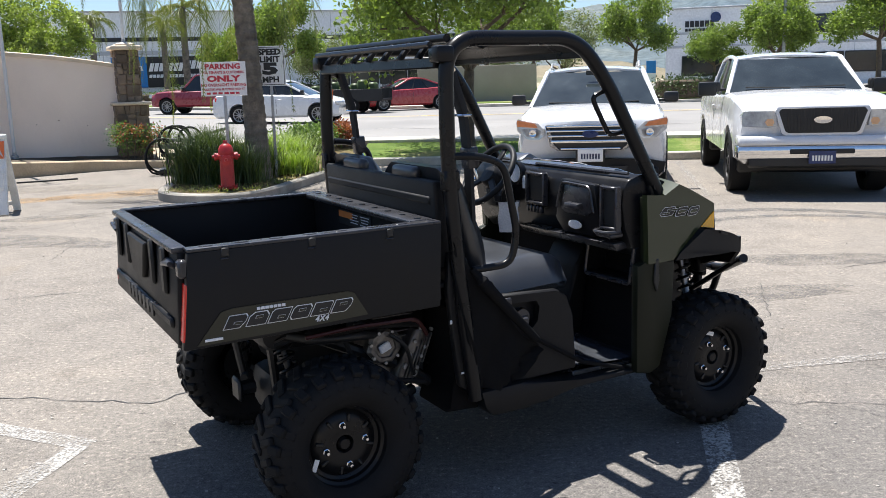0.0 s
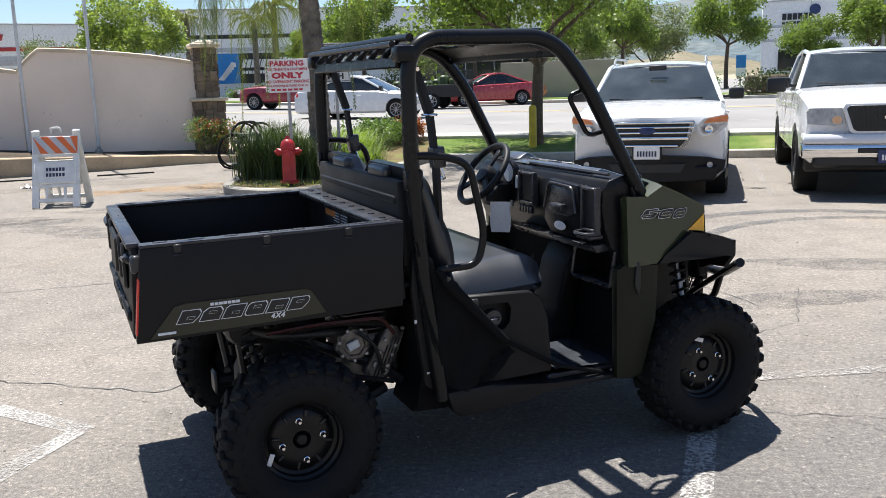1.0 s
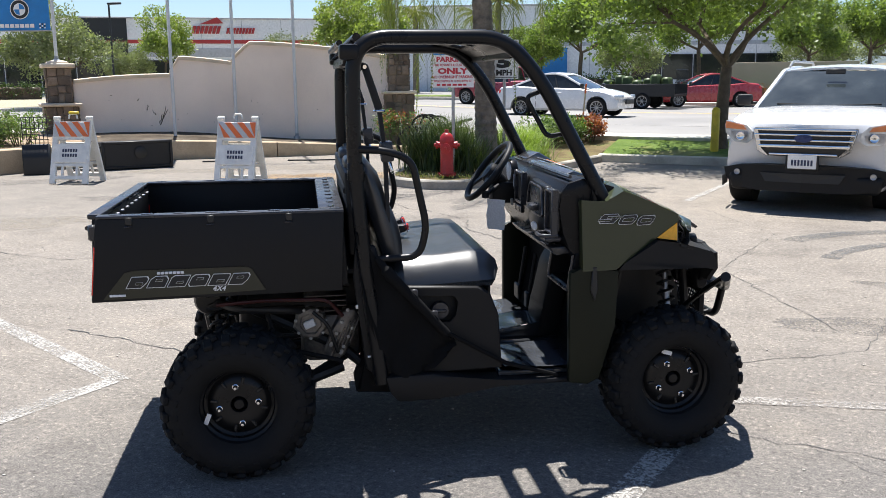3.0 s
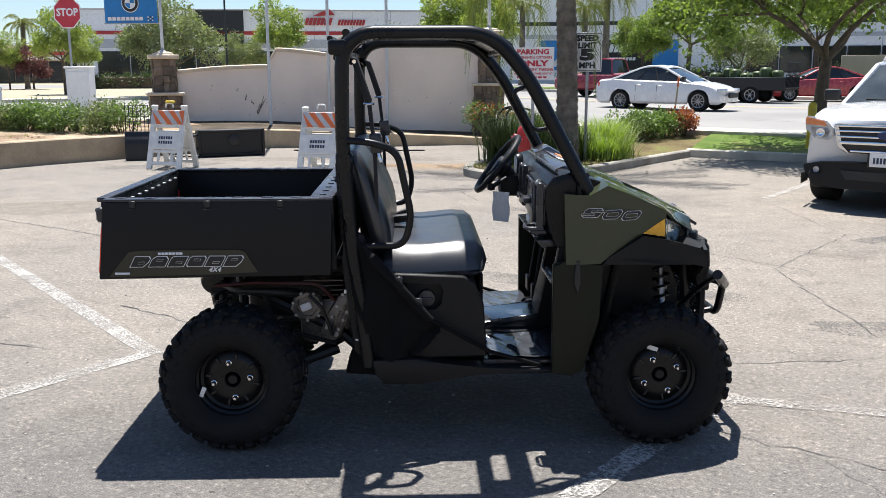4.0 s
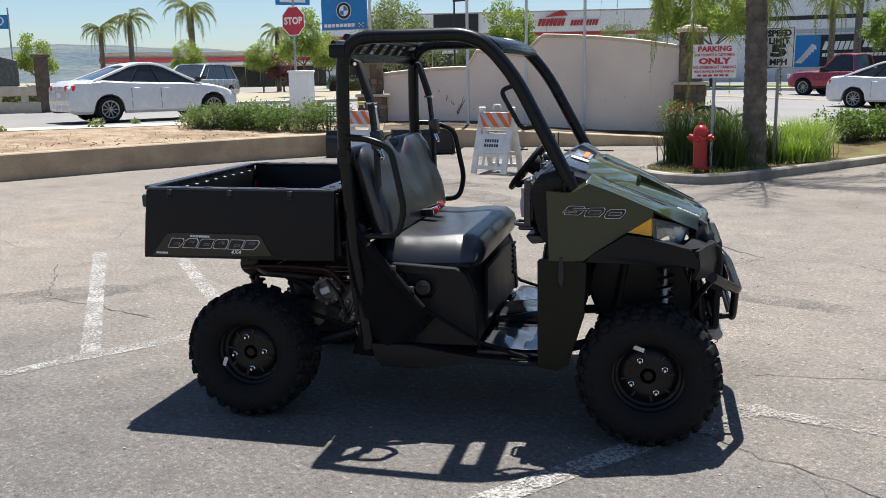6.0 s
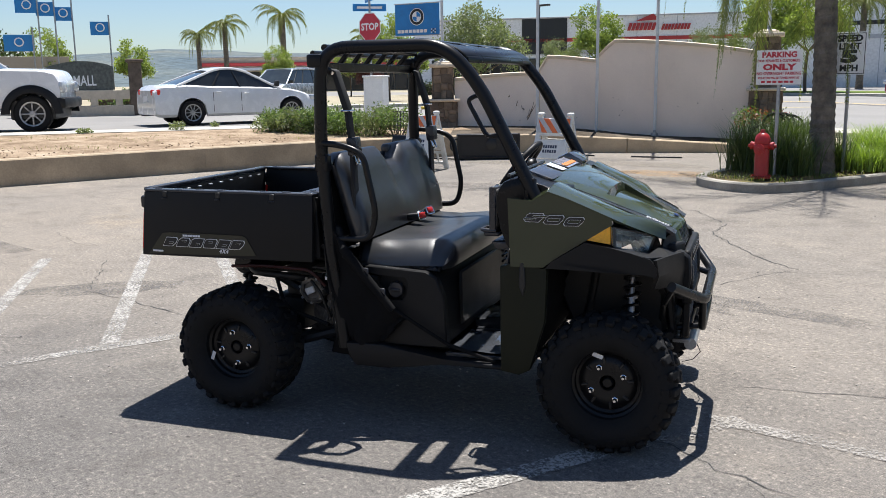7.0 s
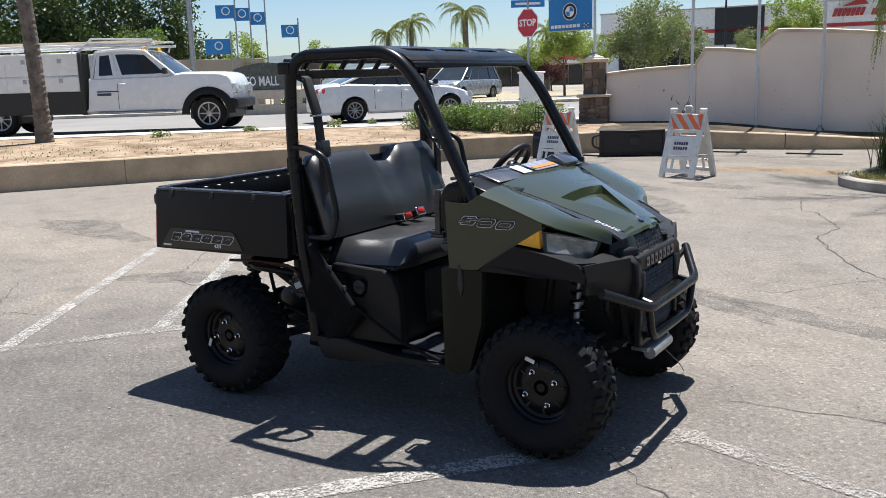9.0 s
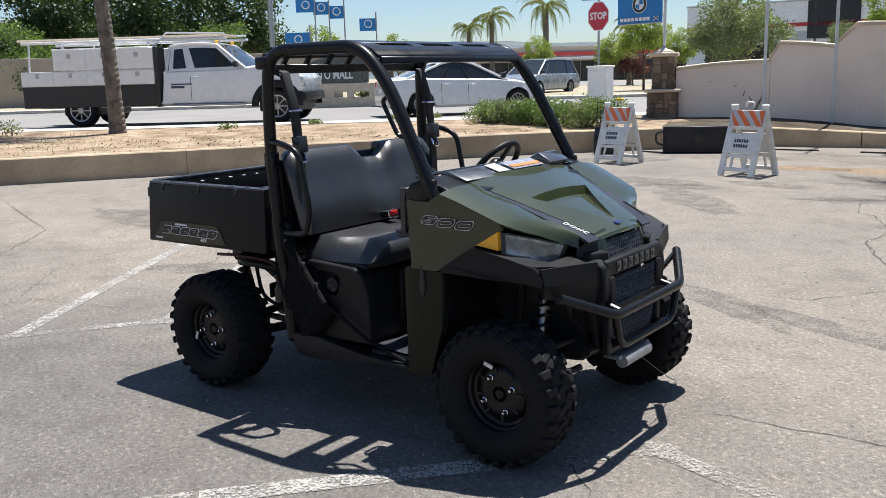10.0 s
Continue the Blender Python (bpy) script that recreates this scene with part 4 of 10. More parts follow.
RIGHT_Y = -0.625
wr = utv_wheel(0.0, RIGHT_Y, -1, 0.25, 12, "rear wheel with wide knobbly tyre")
utv_wheel(1.80, RIGHT_Y, -1, 0.215, 31, "front wheel with knobbly tyre")
utv_wheel(0.0, -RIGHT_Y, 1, 0.25, 40, "rear wheel with wide knobbly tyre")
utv_wheel(1.80, -RIGHT_Y, 1, 0.215, 5, "front wheel with knobbly tyre")
for u, dx, dz, rot in ((0.0, -0.122, -0.047, -68), (1.80, -0.04, 0.122, 18)):
    bm = bmesh.new()
    box(bm, (0, 0, 0), (0.045, 0.004, 0.018), 0.001, pose(u + dx, -0.645, 0.298 + dz, 0, rot, 0))
    part("inflation_sticker", bm, WHITE_VINYL, UTV, "small white sticker on the rim")


# cargo bed: floor, four double walls with rails, tailgate
B0, B1, BW, BZ0, BZ1 = -0.495, 0.435, 0.603, 0.730, 1.055
bm = bmesh.new()
box(bm, ((B0 + B1) / 2, 0, 0.785), (B1 - B0 - 0.04, 2 * BW - 0.06, 0.05), 0.008)
for k in range(9):
    box(bm, ((B0 + B1) / 2, -0.48 + 0.12 * k, 0.815), (B1 - B0 - 0.16, 0.05, 0.014), 0.004)
box(bm, ((B0 + B1) / 2, 0, 0.745), (B1 - B0 - 0.3, 0.9, 0.04), 0.01)
cargo = part("cargo_bed", bm, BLACK_PLASTIC, UTV, "black moulded plastic cargo bed")
for s in (-1, 1):
    bm = bmesh.new()
    prism(bm, [(B0 - 0.034, BZ0 - 0.004), (B1 - 0.016, BZ0 + 0.006), (B1 - 0.002, BZ1 - 0.006), (B0 + 0.002, BZ1 - 0.010)], s * BW, s * (BW - 0.035), "y", 0.006, 2)
    part("side_panel", bm, BLACK_PLASTIC, cargo)
    bm = bmesh.new()
    box(bm, ((B0 + B1) / 2, s * (BW - 0.029), BZ1 - 0.004), (B1 - B0 - 0.004, 0.054, 0.013), 0.005, seg=2)
    part("side_rail", bm, RAIL_PLASTIC, cargo)
    for k, u in enumerate((-0.372, -0.072, 0.222)):
        bm = bmesh.new()
        box(bm, (u, s * (BW - 0.002), BZ1 - 0.020), (0.026, 0.012, 0.030), 0.003)
        part("rail_clip", bm, SIGN_BLACK, cargo)
        bm = bmesh.new()
        box(bm, (u - 0.003, s * (BW + 0.003), BZ1 - 0.040), (0.030, 0.008, 0.005), 0.002)
        part("clip_lip", bm, RAIL_PLASTIC, cargo)
    for k in range(8):
        u = B0 + 0.07 + 0.118 * k
        bm = bmesh.new()
        lathe(bm, [(0.017, BZ1 + 0.002), (0.015, BZ1 + 0.005), (0.008, BZ1 + 0.005), (0.0, BZ1 + 0.003)], 12, m=pose(u, s * (BW - 0.03), 0) @ Matrix.Diagonal((1.5, 0.8, 1, 1)))
        part("rail_bolt", bm, RAIL_PLASTIC, cargo)
bm = bmesh.new()
prism(bm, [(B1 - 0.045, BZ0 + 0.02), (B1 + 0.01, BZ0 + 0.02), (B1 - 0.005, BZ1 - 0.02), (B1 - 0.05, BZ1 - 0.02)], -BW + 0.036, BW - 0.036, "y", 0.004)
part("front_panel", bm, BLACK_PLASTIC, cargo)
bm = bmesh.new()
box(bm, (B1 - 0.05, 0, BZ1 - 0.008), (0.10, 2 * BW - 0.14, 0.022), 0.006, seg=2)
part("front_rail", bm, RAIL_PLASTIC, cargo)
# strip added to stop sunlight streaking through the gap between bed and cab
bm = bmesh.new()
box(bm, (B1 + 0.02, 0, 0.80), (0.07, 1.10, 0.02), 0.004)
part("gap_light_stop", bm, RUBBER, cargo)
for k in range(9):
    bm = bmesh.new()
    lathe(bm, [(0.014, BZ1 + 0.002), (0.013, BZ1 + 0.007), (0.0, BZ1 + 0.007)], 12, m=pose(B1 - 0.05, -0.5 + 0.125 * k, 0))
    part("rail_bolt", bm, RAIL_PLASTIC, cargo)
# warning label inside the bed's front wall
bm = bmesh.new()
box(bm, (B1 - 0.053, 0.08, 0.982), (0.003, 0.34, 0.062), 0.001)
part("warning_label", bm, SIGN_BLACK, cargo, "black and orange warning sticker with small print")
bm = bmesh.new()
box(bm, (B1 - 0.055, 0.17, 0.996), (0.003, 0.15, 0.028), 0.001)
part("warning_stripe", bm, ORANGE_DECAL, cargo, "orange warning strip")
for r in range(4):
    for c in range(2):
        bm = bmesh.new()
        box(bm, (B1 - 0.0555, -0.03 + 0.11 * c, 1.004 - 0.012 * r), (0.002, 0.09 - 0.012 * ((r + c) % 3), 0.004), 0.0005)
        part("print_bar", bm, SILVER_DECAL, cargo)

bm = bmesh.new()
prism(bm, [(B0 - 0.039, BZ0 + 0.0), (B0 - 0.005, BZ0 + 0.0), (B0 + 0.01, BZ1 - 0.012), (B0 - 0.022, BZ1 - 0.012)], -BW + 0.048, BW - 0.048, "y", 0.01, 2)
for y in (-0.42, -0.23, 0.23, 0.42):
    box(bm, (B0 - 0.036, y, 0.965), (0.018, 0.05, 0.16), 0.008)
box(bm, (B0 - 0.038, 0, 0.80), (0.02, 1.02, 0.035), 0.008)
prism(bm, [(-0.16, 1.02), (0.16, 1.02), (0.09, 0.88), (-0.09, 0.88)], B0 - 0.05, B0 - 0.025, "x", 0.006)
tailgate = part("tailgate", bm, BLACK_PLASTIC, cargo, "black ribbed plastic tailgate")
bm = bmesh.new()
box(bm, (B0 - 0.012, 0, BZ1 - 0.006), (0.05, 2 * BW - 0.1, 0.02), 0.006, seg=2)
part("tailgate_rail", bm, RAIL_PLASTIC, cargo)
for k in range(10):
    bm = bmesh.new()
    box(bm, (B0 + 0.016, -0.46 + 0.102 * k, BZ1 - 0.036), (0.016, 0.026, 0.008), 0.002)
    part("tailgate_lug", bm, GALV, tailgate, "small bright lug inside the tailgate")
for s in (-1, 1):
    bm = bmesh.new()
    box(bm, (B0 - 0.026, s * 0.48, 1.0), (0.03, 0.11, 0.028), 0.008)
    tube(bm, [(B0 - 0.042, s * 0.54, 1.005), (B0 - 0.046, s * 0.48, 1.0), (B0 - 0.042, s * 0.43, 0.99)], 0.009, 8)
    box(bm, (B0 - 0.012, s * 0.575, 0.992), (0.035, 0.045, 0.06), 0.008)
    part("tailgate_latch", bm, RAIL_PLASTIC, cargo, "black tailgate latch")
    bm = bmesh.new()
    prism(bm, [(B0 - 0.012, 0.945), (B0 - 0.034, 0.752), (B0 - 0.012, 0.752), (B0 + 0.008, 0.945)], s * 0.602, s * 0.556, "y", 0.006, 2)
    part("tail_light", bm, RED_LENS, cargo, "tall narrow red tail light")
for k in range(7):
    bm = bmesh.new()
    box(bm, (B0 - 0.046, 0.21 - 0.07 * k, 0.79), (0.008, 0.045, 0.05), 0.003, pose(0, 0, 0))
    part("maker_mark", bm, SIGN_BLACK, cargo)


def slanted(parent, name, mat, x, z, w, h, y, lean, d, cuts, grow=0.0, follow=None):
    """A slanted plain block with cut corners, raised by d on the side panel at y; cuts are the four corner cuts."""
    sg = 1 if y > 0 else -1
    c0, c1, c2, c3 = (c * min(w, h) for c in cuts)
    e = grow
    pts = [(-e + c0, -e), (w + e - c1, -e), (w + e, -e + c1 * 1.6), (w + e, h + e - c2), (w + e - c2, h + e), (-e + c3, h + e), (-e, h + e - c3), (-e, -e + c0)]
    keep = []
    for p in pts:
        if not keep or (abs(p[0] - keep[-1][0]) + abs(p[1] - keep[-1][1])) > 1e-4:
            keep.append(p)
    if abs(keep[0][0] - keep[-1][0]) + abs(keep[0][1] - keep[-1][1]) < 1e-4:
        keep.pop()
    bm = bmesh.new()
    prism(bm, [(x + a + lean * (c - h / 2), z + c) for a, c in keep], y, y + sg * d, "y")
    if follow:
        for v in bm.verts:
            v.co.y += sg * follow(v.co.x)
    return part(name, bm, mat, parent)


for s in (-1, 1):
    y = s * (BW + 0.0015)
    bm = bmesh.new()
    prism(bm, [(-0.485, 0.737), (-0.400, 0.840), (-0.36, 0.847), (0.05, 0.847), (0.072, 0.838), (0.122, 0.753), (-0.10, 0.744)], y, y + s * 0.002, "y")
    part("decal", bm, GREEN_DECAL, cargo, "olive decal with slanted outlined lettering")
    for k, cuts in enumerate(((0, 0.30, 0.22, 0), (0.0, 0, 0.32, 0.30), (0, 0.05, 0, 0.2), (0.2, 0.0, 0.22, 0.2), (0, 0, 0.12, 0), (0, 0.3, 0.22, 0))):
        x = -0.385 + 0.0755 * k
        slanted(cargo, "lettering_outline", SILVER_DECAL, x, 0.780, 0.064, 0.041, y + s * 0.0022, 0.55, 0.001, cuts, 0.0027)
        slanted(cargo, "lettering_block", SIGN_BLACK, x, 0.780, 0.064, 0.041, y + s * 0.0036, 0.55, 0.0012, cuts)
        slanted(cargo, "lettering_outline", SILVER_DECAL, x + 0.024, 0.803 if k % 2 else 0.792, 0.024, 0.008, y + s * 0.0052, 0.55, 0.0008, (0, 0, 0, 0), 0.0009)
        slanted(cargo, "lettering_block", GREEN_DECAL, x + 0.024, 0.803 if k % 2 else 0.792, 0.024, 0.008, y + s * 0.0064, 0.55, 0.0008, (0, 0, 0, 0))
    for k in range(7):
        bm = bmesh.new()
        box(bm, (-0.275 + 0.0145 * k, y + s * 0.003, 0.834), (0.0125, 0.003, 0.010), 0.001)
        part("lettering_block", bm, SILVER_DECAL, cargo)
    bm = bmesh.new()
    box(bm, (-0.43, y + s * 0.003, 0.752), (0.060, 0.003, 0.009), 0.001)
    part("lettering_block", bm, SILVER_DECAL, cargo)
    me = text_mesh("4X4", 0.026, 0.0012, shear=0.35, bold=0.0008, spacing=1.15)
    placed("writing", me, SILVER_DECAL, cargo, local=facing((-0.055, y + s * 0.003, 0.765), (-s, 0, 0), (0, 0, 1)))

# roll cage: two bent hoops, rear ladder frame, front visor frame
TR = 0.029
for s in (-1, 1):
    y = s * 0.572
    pts = rounded([(0.568, s * 0.59, 0.34), (0.508, s * 0.587, 0.85), (0.477, s * 0.583, 1.27), (0.484, y, 1.711), (1.075, y, 1.711), (1.225, y * 1.0, 1.545), (1.50, s * 0.60, 1.035)], 0.14, 8)
    pts = [p for p in pts]
    bm = bmesh.new()
    tube(bm, pts, TR, 16)
    hoop = part("roll_hoop", bm, BLACK_STEEL, UTV, "bent black tubular roll cage hoop")
    bm = bmesh.new()
    box(bm, (1.455, s * 0.595, 1.10), (0.05, 0.03, 0.11), 0.006, pose(0, 0, 0))
    lathe(bm, [(0.012, 0), (0.012, 0.02), (0.0, 0.022)], 8, "y", pose(1.44, s * 0.60 if s > 0 else s * 0.60 - 0.02, 1.14))
    lathe(bm, [(0.012, 0), (0.012, 0.02), (0.0, 0.022)], 8, "y", pose(1.45, s * 0.60 if s > 0 else s * 0.60 - 0.02, 1.10))
    part("hoop_bracket", bm, BLACK_STEEL, hoop)
    bm = bmesh.new()
    box(bm, (0.468, y, 1.655), (0.075, 0.075, 0.06), 0.012, seg=2)
    part("hoop_clamp", bm, BLACK_STEEL, hoop)
    bm = bmesh.new()
    box(bm, (0.484, s * 0.583, 1.20), (0.066, 0.05, 0.08), 0.008)
    part("belt_bracket", bm, BLACK_STEEL, hoop)
    # grab handle on the windscreen post
    if s < 0:
        bm = bmesh.new()
        tube(bm, rounded([(1.222, y - s * 0.02, 1.50), (1.165, y - s * 0.02, 1.48), (1.255, y - s * 0.02, 1.32), (1.335, y - s * 0.02, 1.335)], 0.03, 5), 0.010, 8)
        part("post_grab_handle", bm, BLACK_STEEL, hoop)
bm = bmesh.new()
prism(bm, [(0.445, 1.605), (0.485, 1.605), (0.490, 1.648), (0.45, 1.648)], -0.55, 0.55, "y", 0.006)
tube(bm, [(0.50, -0.56, 1.712), (0.50, 0.56, 1.712)], 0.016, 10)
tube(bm, [(0.435, -0.55, 1.690), (0.435, 0.55, 1.690)], 0.012, 8)
for k in range(7):
    yk = -0.45 + 0.15 * k
    prism(bm, [(0.43, 1.645), (0.455, 1.645), (0.515, 1.712), (0.49, 1.716)], yk, yk + 0.024, "y", 0.003)
part("rear_ladder_frame", bm, BLACK_STEEL, UTV, "black rear roof frame with open ladder slots")
bm = bmesh.new()
prism(bm, [(0.95, 1.726), (1.015, 1.713), (1.015, 1.729), (0.95, 1.742)], -0.555, 0.555, "y", 0.004)
prism(bm, [(1.075, 1.700), (1.165, 1.652), (1.165, 1.668), (1.125, 1.696), (1.075, 1.716)], -0.555, 0.555, "y", 0.004)
for y0, y1 in ((-0.553, -0.43), (-0.20, -0.12), (0.12, 0.20), (0.43, 0.553)):
    prism(bm, [(1.005, 1.7155), (1.085, 1.6975), (1.085, 1.7125), (1.005, 1.7305)], y0, y1, "y", 0.003)
prism(bm, [(1.15, 1.668), (1.172, 1.66), (1.172, 1.635), (1.15, 1.635)], -0.545, 0.545, "y", 0.005)
part("front_visor_frame", bm, BLACK_STEEL, UTV, "black slotted front roof panel")

# under-frame, post plates, rocker panels, floor
bm = bmesh.new()
for s in (-1, 1):
    tube(bm, [(-0.14, s * 0.30, 0.61), (0.05, s * 0.30, 0.60), (0.42, s * 0.32, 0.42), (0.55, s * 0.36, 0.31), (1.40, s * 0.36, 0.31), (1.70, s * 0.24, 0.36), (2.02, s * 0.22, 0.42)], 0.024, 8)
    tube(bm, [(-0.14, s * 0.28, 0.70), (0.46, s * 0.30, 0.70)], 0.02, 8)
    tube(bm, [(-0.14, s * 0.28, 0.62), (-0.10, s * 0.22, 0.28), (0.30, s * 0.24, 0.28), (0.46, s * 0.32, 0.40)], 0.02, 8)
    tube(bm, [(1.62, s * 0.24, 0.34), (1.70, s * 0.26, 0.80), (1.98, s * 0.24, 0.80), (2.03, s * 0.22, 0.42)], 0.02, 8)
for x, z in ((-0.13, 0.66), (0.0, 0.62), (0.44, 0.70), (0.56, 0.31), (1.0, 0.31), (1.40, 0.31), (1.72, 0.80), (1.98, 0.80), (2.02, 0.43)):
    tube(bm, [(x, -0.30, z), (x, 0.30, z)], 0.02, 8)
box(bm, (0.98, 0, 0.285), (0.9, 0.9, 0.012), 0.003)
part("chassis_frame", bm, DARK_STEEL, UTV, "dark tubular chassis frame")

for s in (-1, 1):
    bm = bmesh.new()
    prism(bm, [(0.505, 0.40), (0.56, 0.355), (0.66, 0.36), (0.62, 0.62), (0.555, 0.90), (0.475, 0.93), (0.462, 0.78), (0.485, 0.60)], s * 0.575, s * 0.545, "y", 0.008, 2)
    part("post_plate", bm, BLACK_PLASTIC, UTV)
    bm = bmesh.new()
    prism(bm, [(0.58, 0.37), (0.60, 0.30), (0.632, 0.262), (0.80, 0.262), (0.87, 0.285), (1.04, 0.304), (1.36, 0.304), (1.36, 0.328), (1.06, 0.332), (0.90, 0.352), (0.78, 0.375)], s * 0.618, s * 0.52, "y", 0.010, 2)
    part("rocker_panel", bm, BLACK_PLASTIC, UTV)
bm = bmesh.new()
box(bm, (1.255, 0, 0.342), (0.40, 1.14, 0.025), 0.006)
pan = part("floor", bm, MAT_GLOSS, UTV, "glossy black ribbed footwell floor")
for k in range(7):
    bm = bmesh.new()
    box(bm, (1.235, -0.48 + 0.16 * k, 0.357), (0.30, 0.03, 0.012), 0.004)
    part("floor_rib", bm, MAT_GLOSS, pan)
bm = bmesh.new()
prism(bm, [(1.06, 0.35), (1.44, 0.35), (1.44, 0.46), (1.40, 0.43), (1.06, 0.40)], -0.13, 0.13, "y", 0.012, 2)
part("floor_hump", bm, MAT_GLOSS, pan)
rr = random.Random(11)
for s in (-1, 1):
    bm = bmesh.new()
    rows = []
    for i in range(26):
        row = []
        for j in range(14):
            u, v = 1.08 + 0.27 * i / 25, s * (0.24 + 0.34 * j / 13)
            fold = 0.006 * abs(math.sin(13 * v + 9 * u + 2 * math.sin(11 * u))) + 0.004 * math.sin(19 * u - 11 * v)
            row.append((u, v, 0.368 + fold + abs(rr.gauss(0, 0.0007))))
        rows.append(row)
    patch(bm, rows)
    part("floor_film", bm, FILM, UTV, "crumpled clear protective film along the sill", smooth=22)
bm = bmesh.new()
prism(bm, [(1.42, 0.33), (1.47, 0.36), (1.54, 0.62), (1.50, 0.82), (1.46, 0.82), (1.49, 0.62), (1.44, 0.40)], -0.60, 0.60, "y", 0.008)
part("footwell_wall", bm, NET_CLOTH, UTV)

# bench seat
bm = bmesh.new()
rows = []
for i in range(15):
    t = i / 14
    y = -0.545 + 1.09 * t
    e = min(1.0, min(t, 1 - t) / 0.07)
    rnd = math.sqrt(max(0.0, 1 - (1 - e) ** 2))
    top = 0.742 + 0.094 * rnd
    ins = 0.03 * (1 - rnd)
    rows.append([(0.60 + ins, y, 0.725), (0.60 + ins, y, top - 0.02), (0.64, y, top + 0.000), (0.80, y, top - 0.004), (0.95, y, top + 0.010), (1.02 - ins, y, top + 0.006), (1.062 - ins, y, top - 0.025), (1.074 - ins, y, top - 0.065 * rnd), (1.062 - ins, y, 0.722), (0.60 + ins, y, 0.722)])
patch(bm, rows)
bm.faces.new([v for v in bm.verts if abs(v.co.y + 0.545) < 1e-5][:9])
bm.faces.new([v for v in bm.verts if abs(v.co.y - 0.545) < 1e-5][:9])
bmesh.ops.remove_doubles(bm, verts=bm.verts[:], dist=0.0005)
seat = part("seat_cushion", bm, VINYL, UTV, "grey vinyl bench seat cushion", smooth=60)


def back_top(v):
    """Height of the backrest: two humps with a dip between the seats."""
    d = abs(v - 0.06)
    dip = 0.075 * max(0.0, 1 - max(0.0, d - 0.06) / 0.09) if d < 0.15 else 0.0
    edge = 0.05 * max(0.0, (abs(v) - 0.48) / 0.07) ** 2
    return 1.238 - dip - edge


bm = bmesh.new()
rows = []
for i in range(45):
    v = -0.55 + 1.10 * i / 44
    e = min(1.0, (0.55 - abs(v)) / 0.035)
    rnd = math.sqrt(max(0.0, 1 - (1 - e) ** 2))
    h = back_top(v)
    th = 0.012 + 0.048 * rnd
    z0 = 0.845
    row = []
    for k in range(9):
        t = k / 8
        z = z0 + (h - z0) * t
        base = 0.640 - 0.105 * t
        bulge = 0.018 * math.sin(math.pi * min(1, t * 1.6)) - 0.03 * max(0, t - 0.85) / 0.15
        row.append((base + (th * 0.5 + bulge) * rnd, v, z))
    row.append((0.640 - 0.105 - 0.02, v, h + 0.004 * rnd))
    for k in range(8, -1, -1):
        t = k / 8
        z = z0 + (h - z0) * t
        row.append((0.640 - 0.105 * t - th * 0.9, v, z))
    rows.append(row)
g = patch(bm, rows)
for row in (g[0], g[-1]):
    bm.faces.new(row)
for q, w in zip(g, g[1:]):
    bm.faces.new((q[0], q[-1], w[-1], w[0]))
part("backrest", bm, VINYL, UTV, "dark grey vinyl backrest with a dip between the seats", smooth=60)
bm = bmesh.new()
prism(bm, [(0.455, 0.86), (0.52, 0.86), (0.480, 1.195), (0.440, 1.195)], -0.53, 0.53, "y", 0.012, 2)
box(bm, (0.445, 0.0, 1.12), (0.02, 1.0, 0.03), 0.006)
part("seat_back_shell", bm, BLACK_PLASTIC, UTV, "black plastic shell behind the backrest")
for s in (-1, 1):
    bm = bmesh.new()
    box(bm, (0.475, s * 0.25, 1.205), (0.05, 0.2, 0.06), 0.02, seg=3)
    part("headrest_pad", bm, VINYL, UTV)

# seat base with side recess, front panel with louvres
bm = bmesh.new()
prism(bm, [(0.58, 0.36), (1.062, 0.37), (1.045, 0.60), (1.02, 0.69), (0.97, 0.725), (0.62, 0.735), (0.58, 0.70)], -0.53, 0.53, "y", 0.02, 3)
base = part("seat_base", bm, BLACK_PLASTIC, UTV, "black plastic seat base")
for s in (-1, 1):
    bm = bmesh.new()
    prism(bm, [(0.60, 0.36), (1.07, 0.37), (1.055, 0.60), (1.02, 0.69), (0.97, 0.72), (0.68, 0.733), (0.66, 0.70), (0.735, 0.692), (0.875, 0.692), (0.892, 0.66), (0.882, 0.60), (0.855, 0.572), (0.79, 0.572), (0.732, 0.655), (0.732, 0.685), (0.655, 0.692), (0.60, 0.60)], s * 0.575, s * 0.525, "y", 0.006)
    part("base_side", bm, BLACK_PLASTIC, base, "side panel with a recessed filler")
    bm = bmesh.new()
    lathe(bm, [(0.0, 0.0), (0.034, 0.002), (0.038, 0.02), (0.03, 0.03), (0.0, 0.032)], 20, "y", pose(0.815, s * 0.53 if s > 0 else s * 0.53 - 0.03, 0.622))
    box(bm, (0.815, s * 0.558, 0.622), (0.05, 0.014, 0.014), 0.004, pose(0, 0, 0))
    part("filler_cap", bm, RAIL_PLASTIC, base, "dark filler cap in its recess")
bm = bmesh.new()
box(bm, (1.058, 0.0, 0.55), (0.02, 0.70, 0.26), 0.008)
for k in range(6):
    box(bm, (1.07, 0.40, 0.50 + 0.03 * k), (0.016, 0.10, 0.012), 0.003, pose(0, 0, 0))
part("base_front", bm, BLACK_PLASTIC, base, "front panel with louvres")

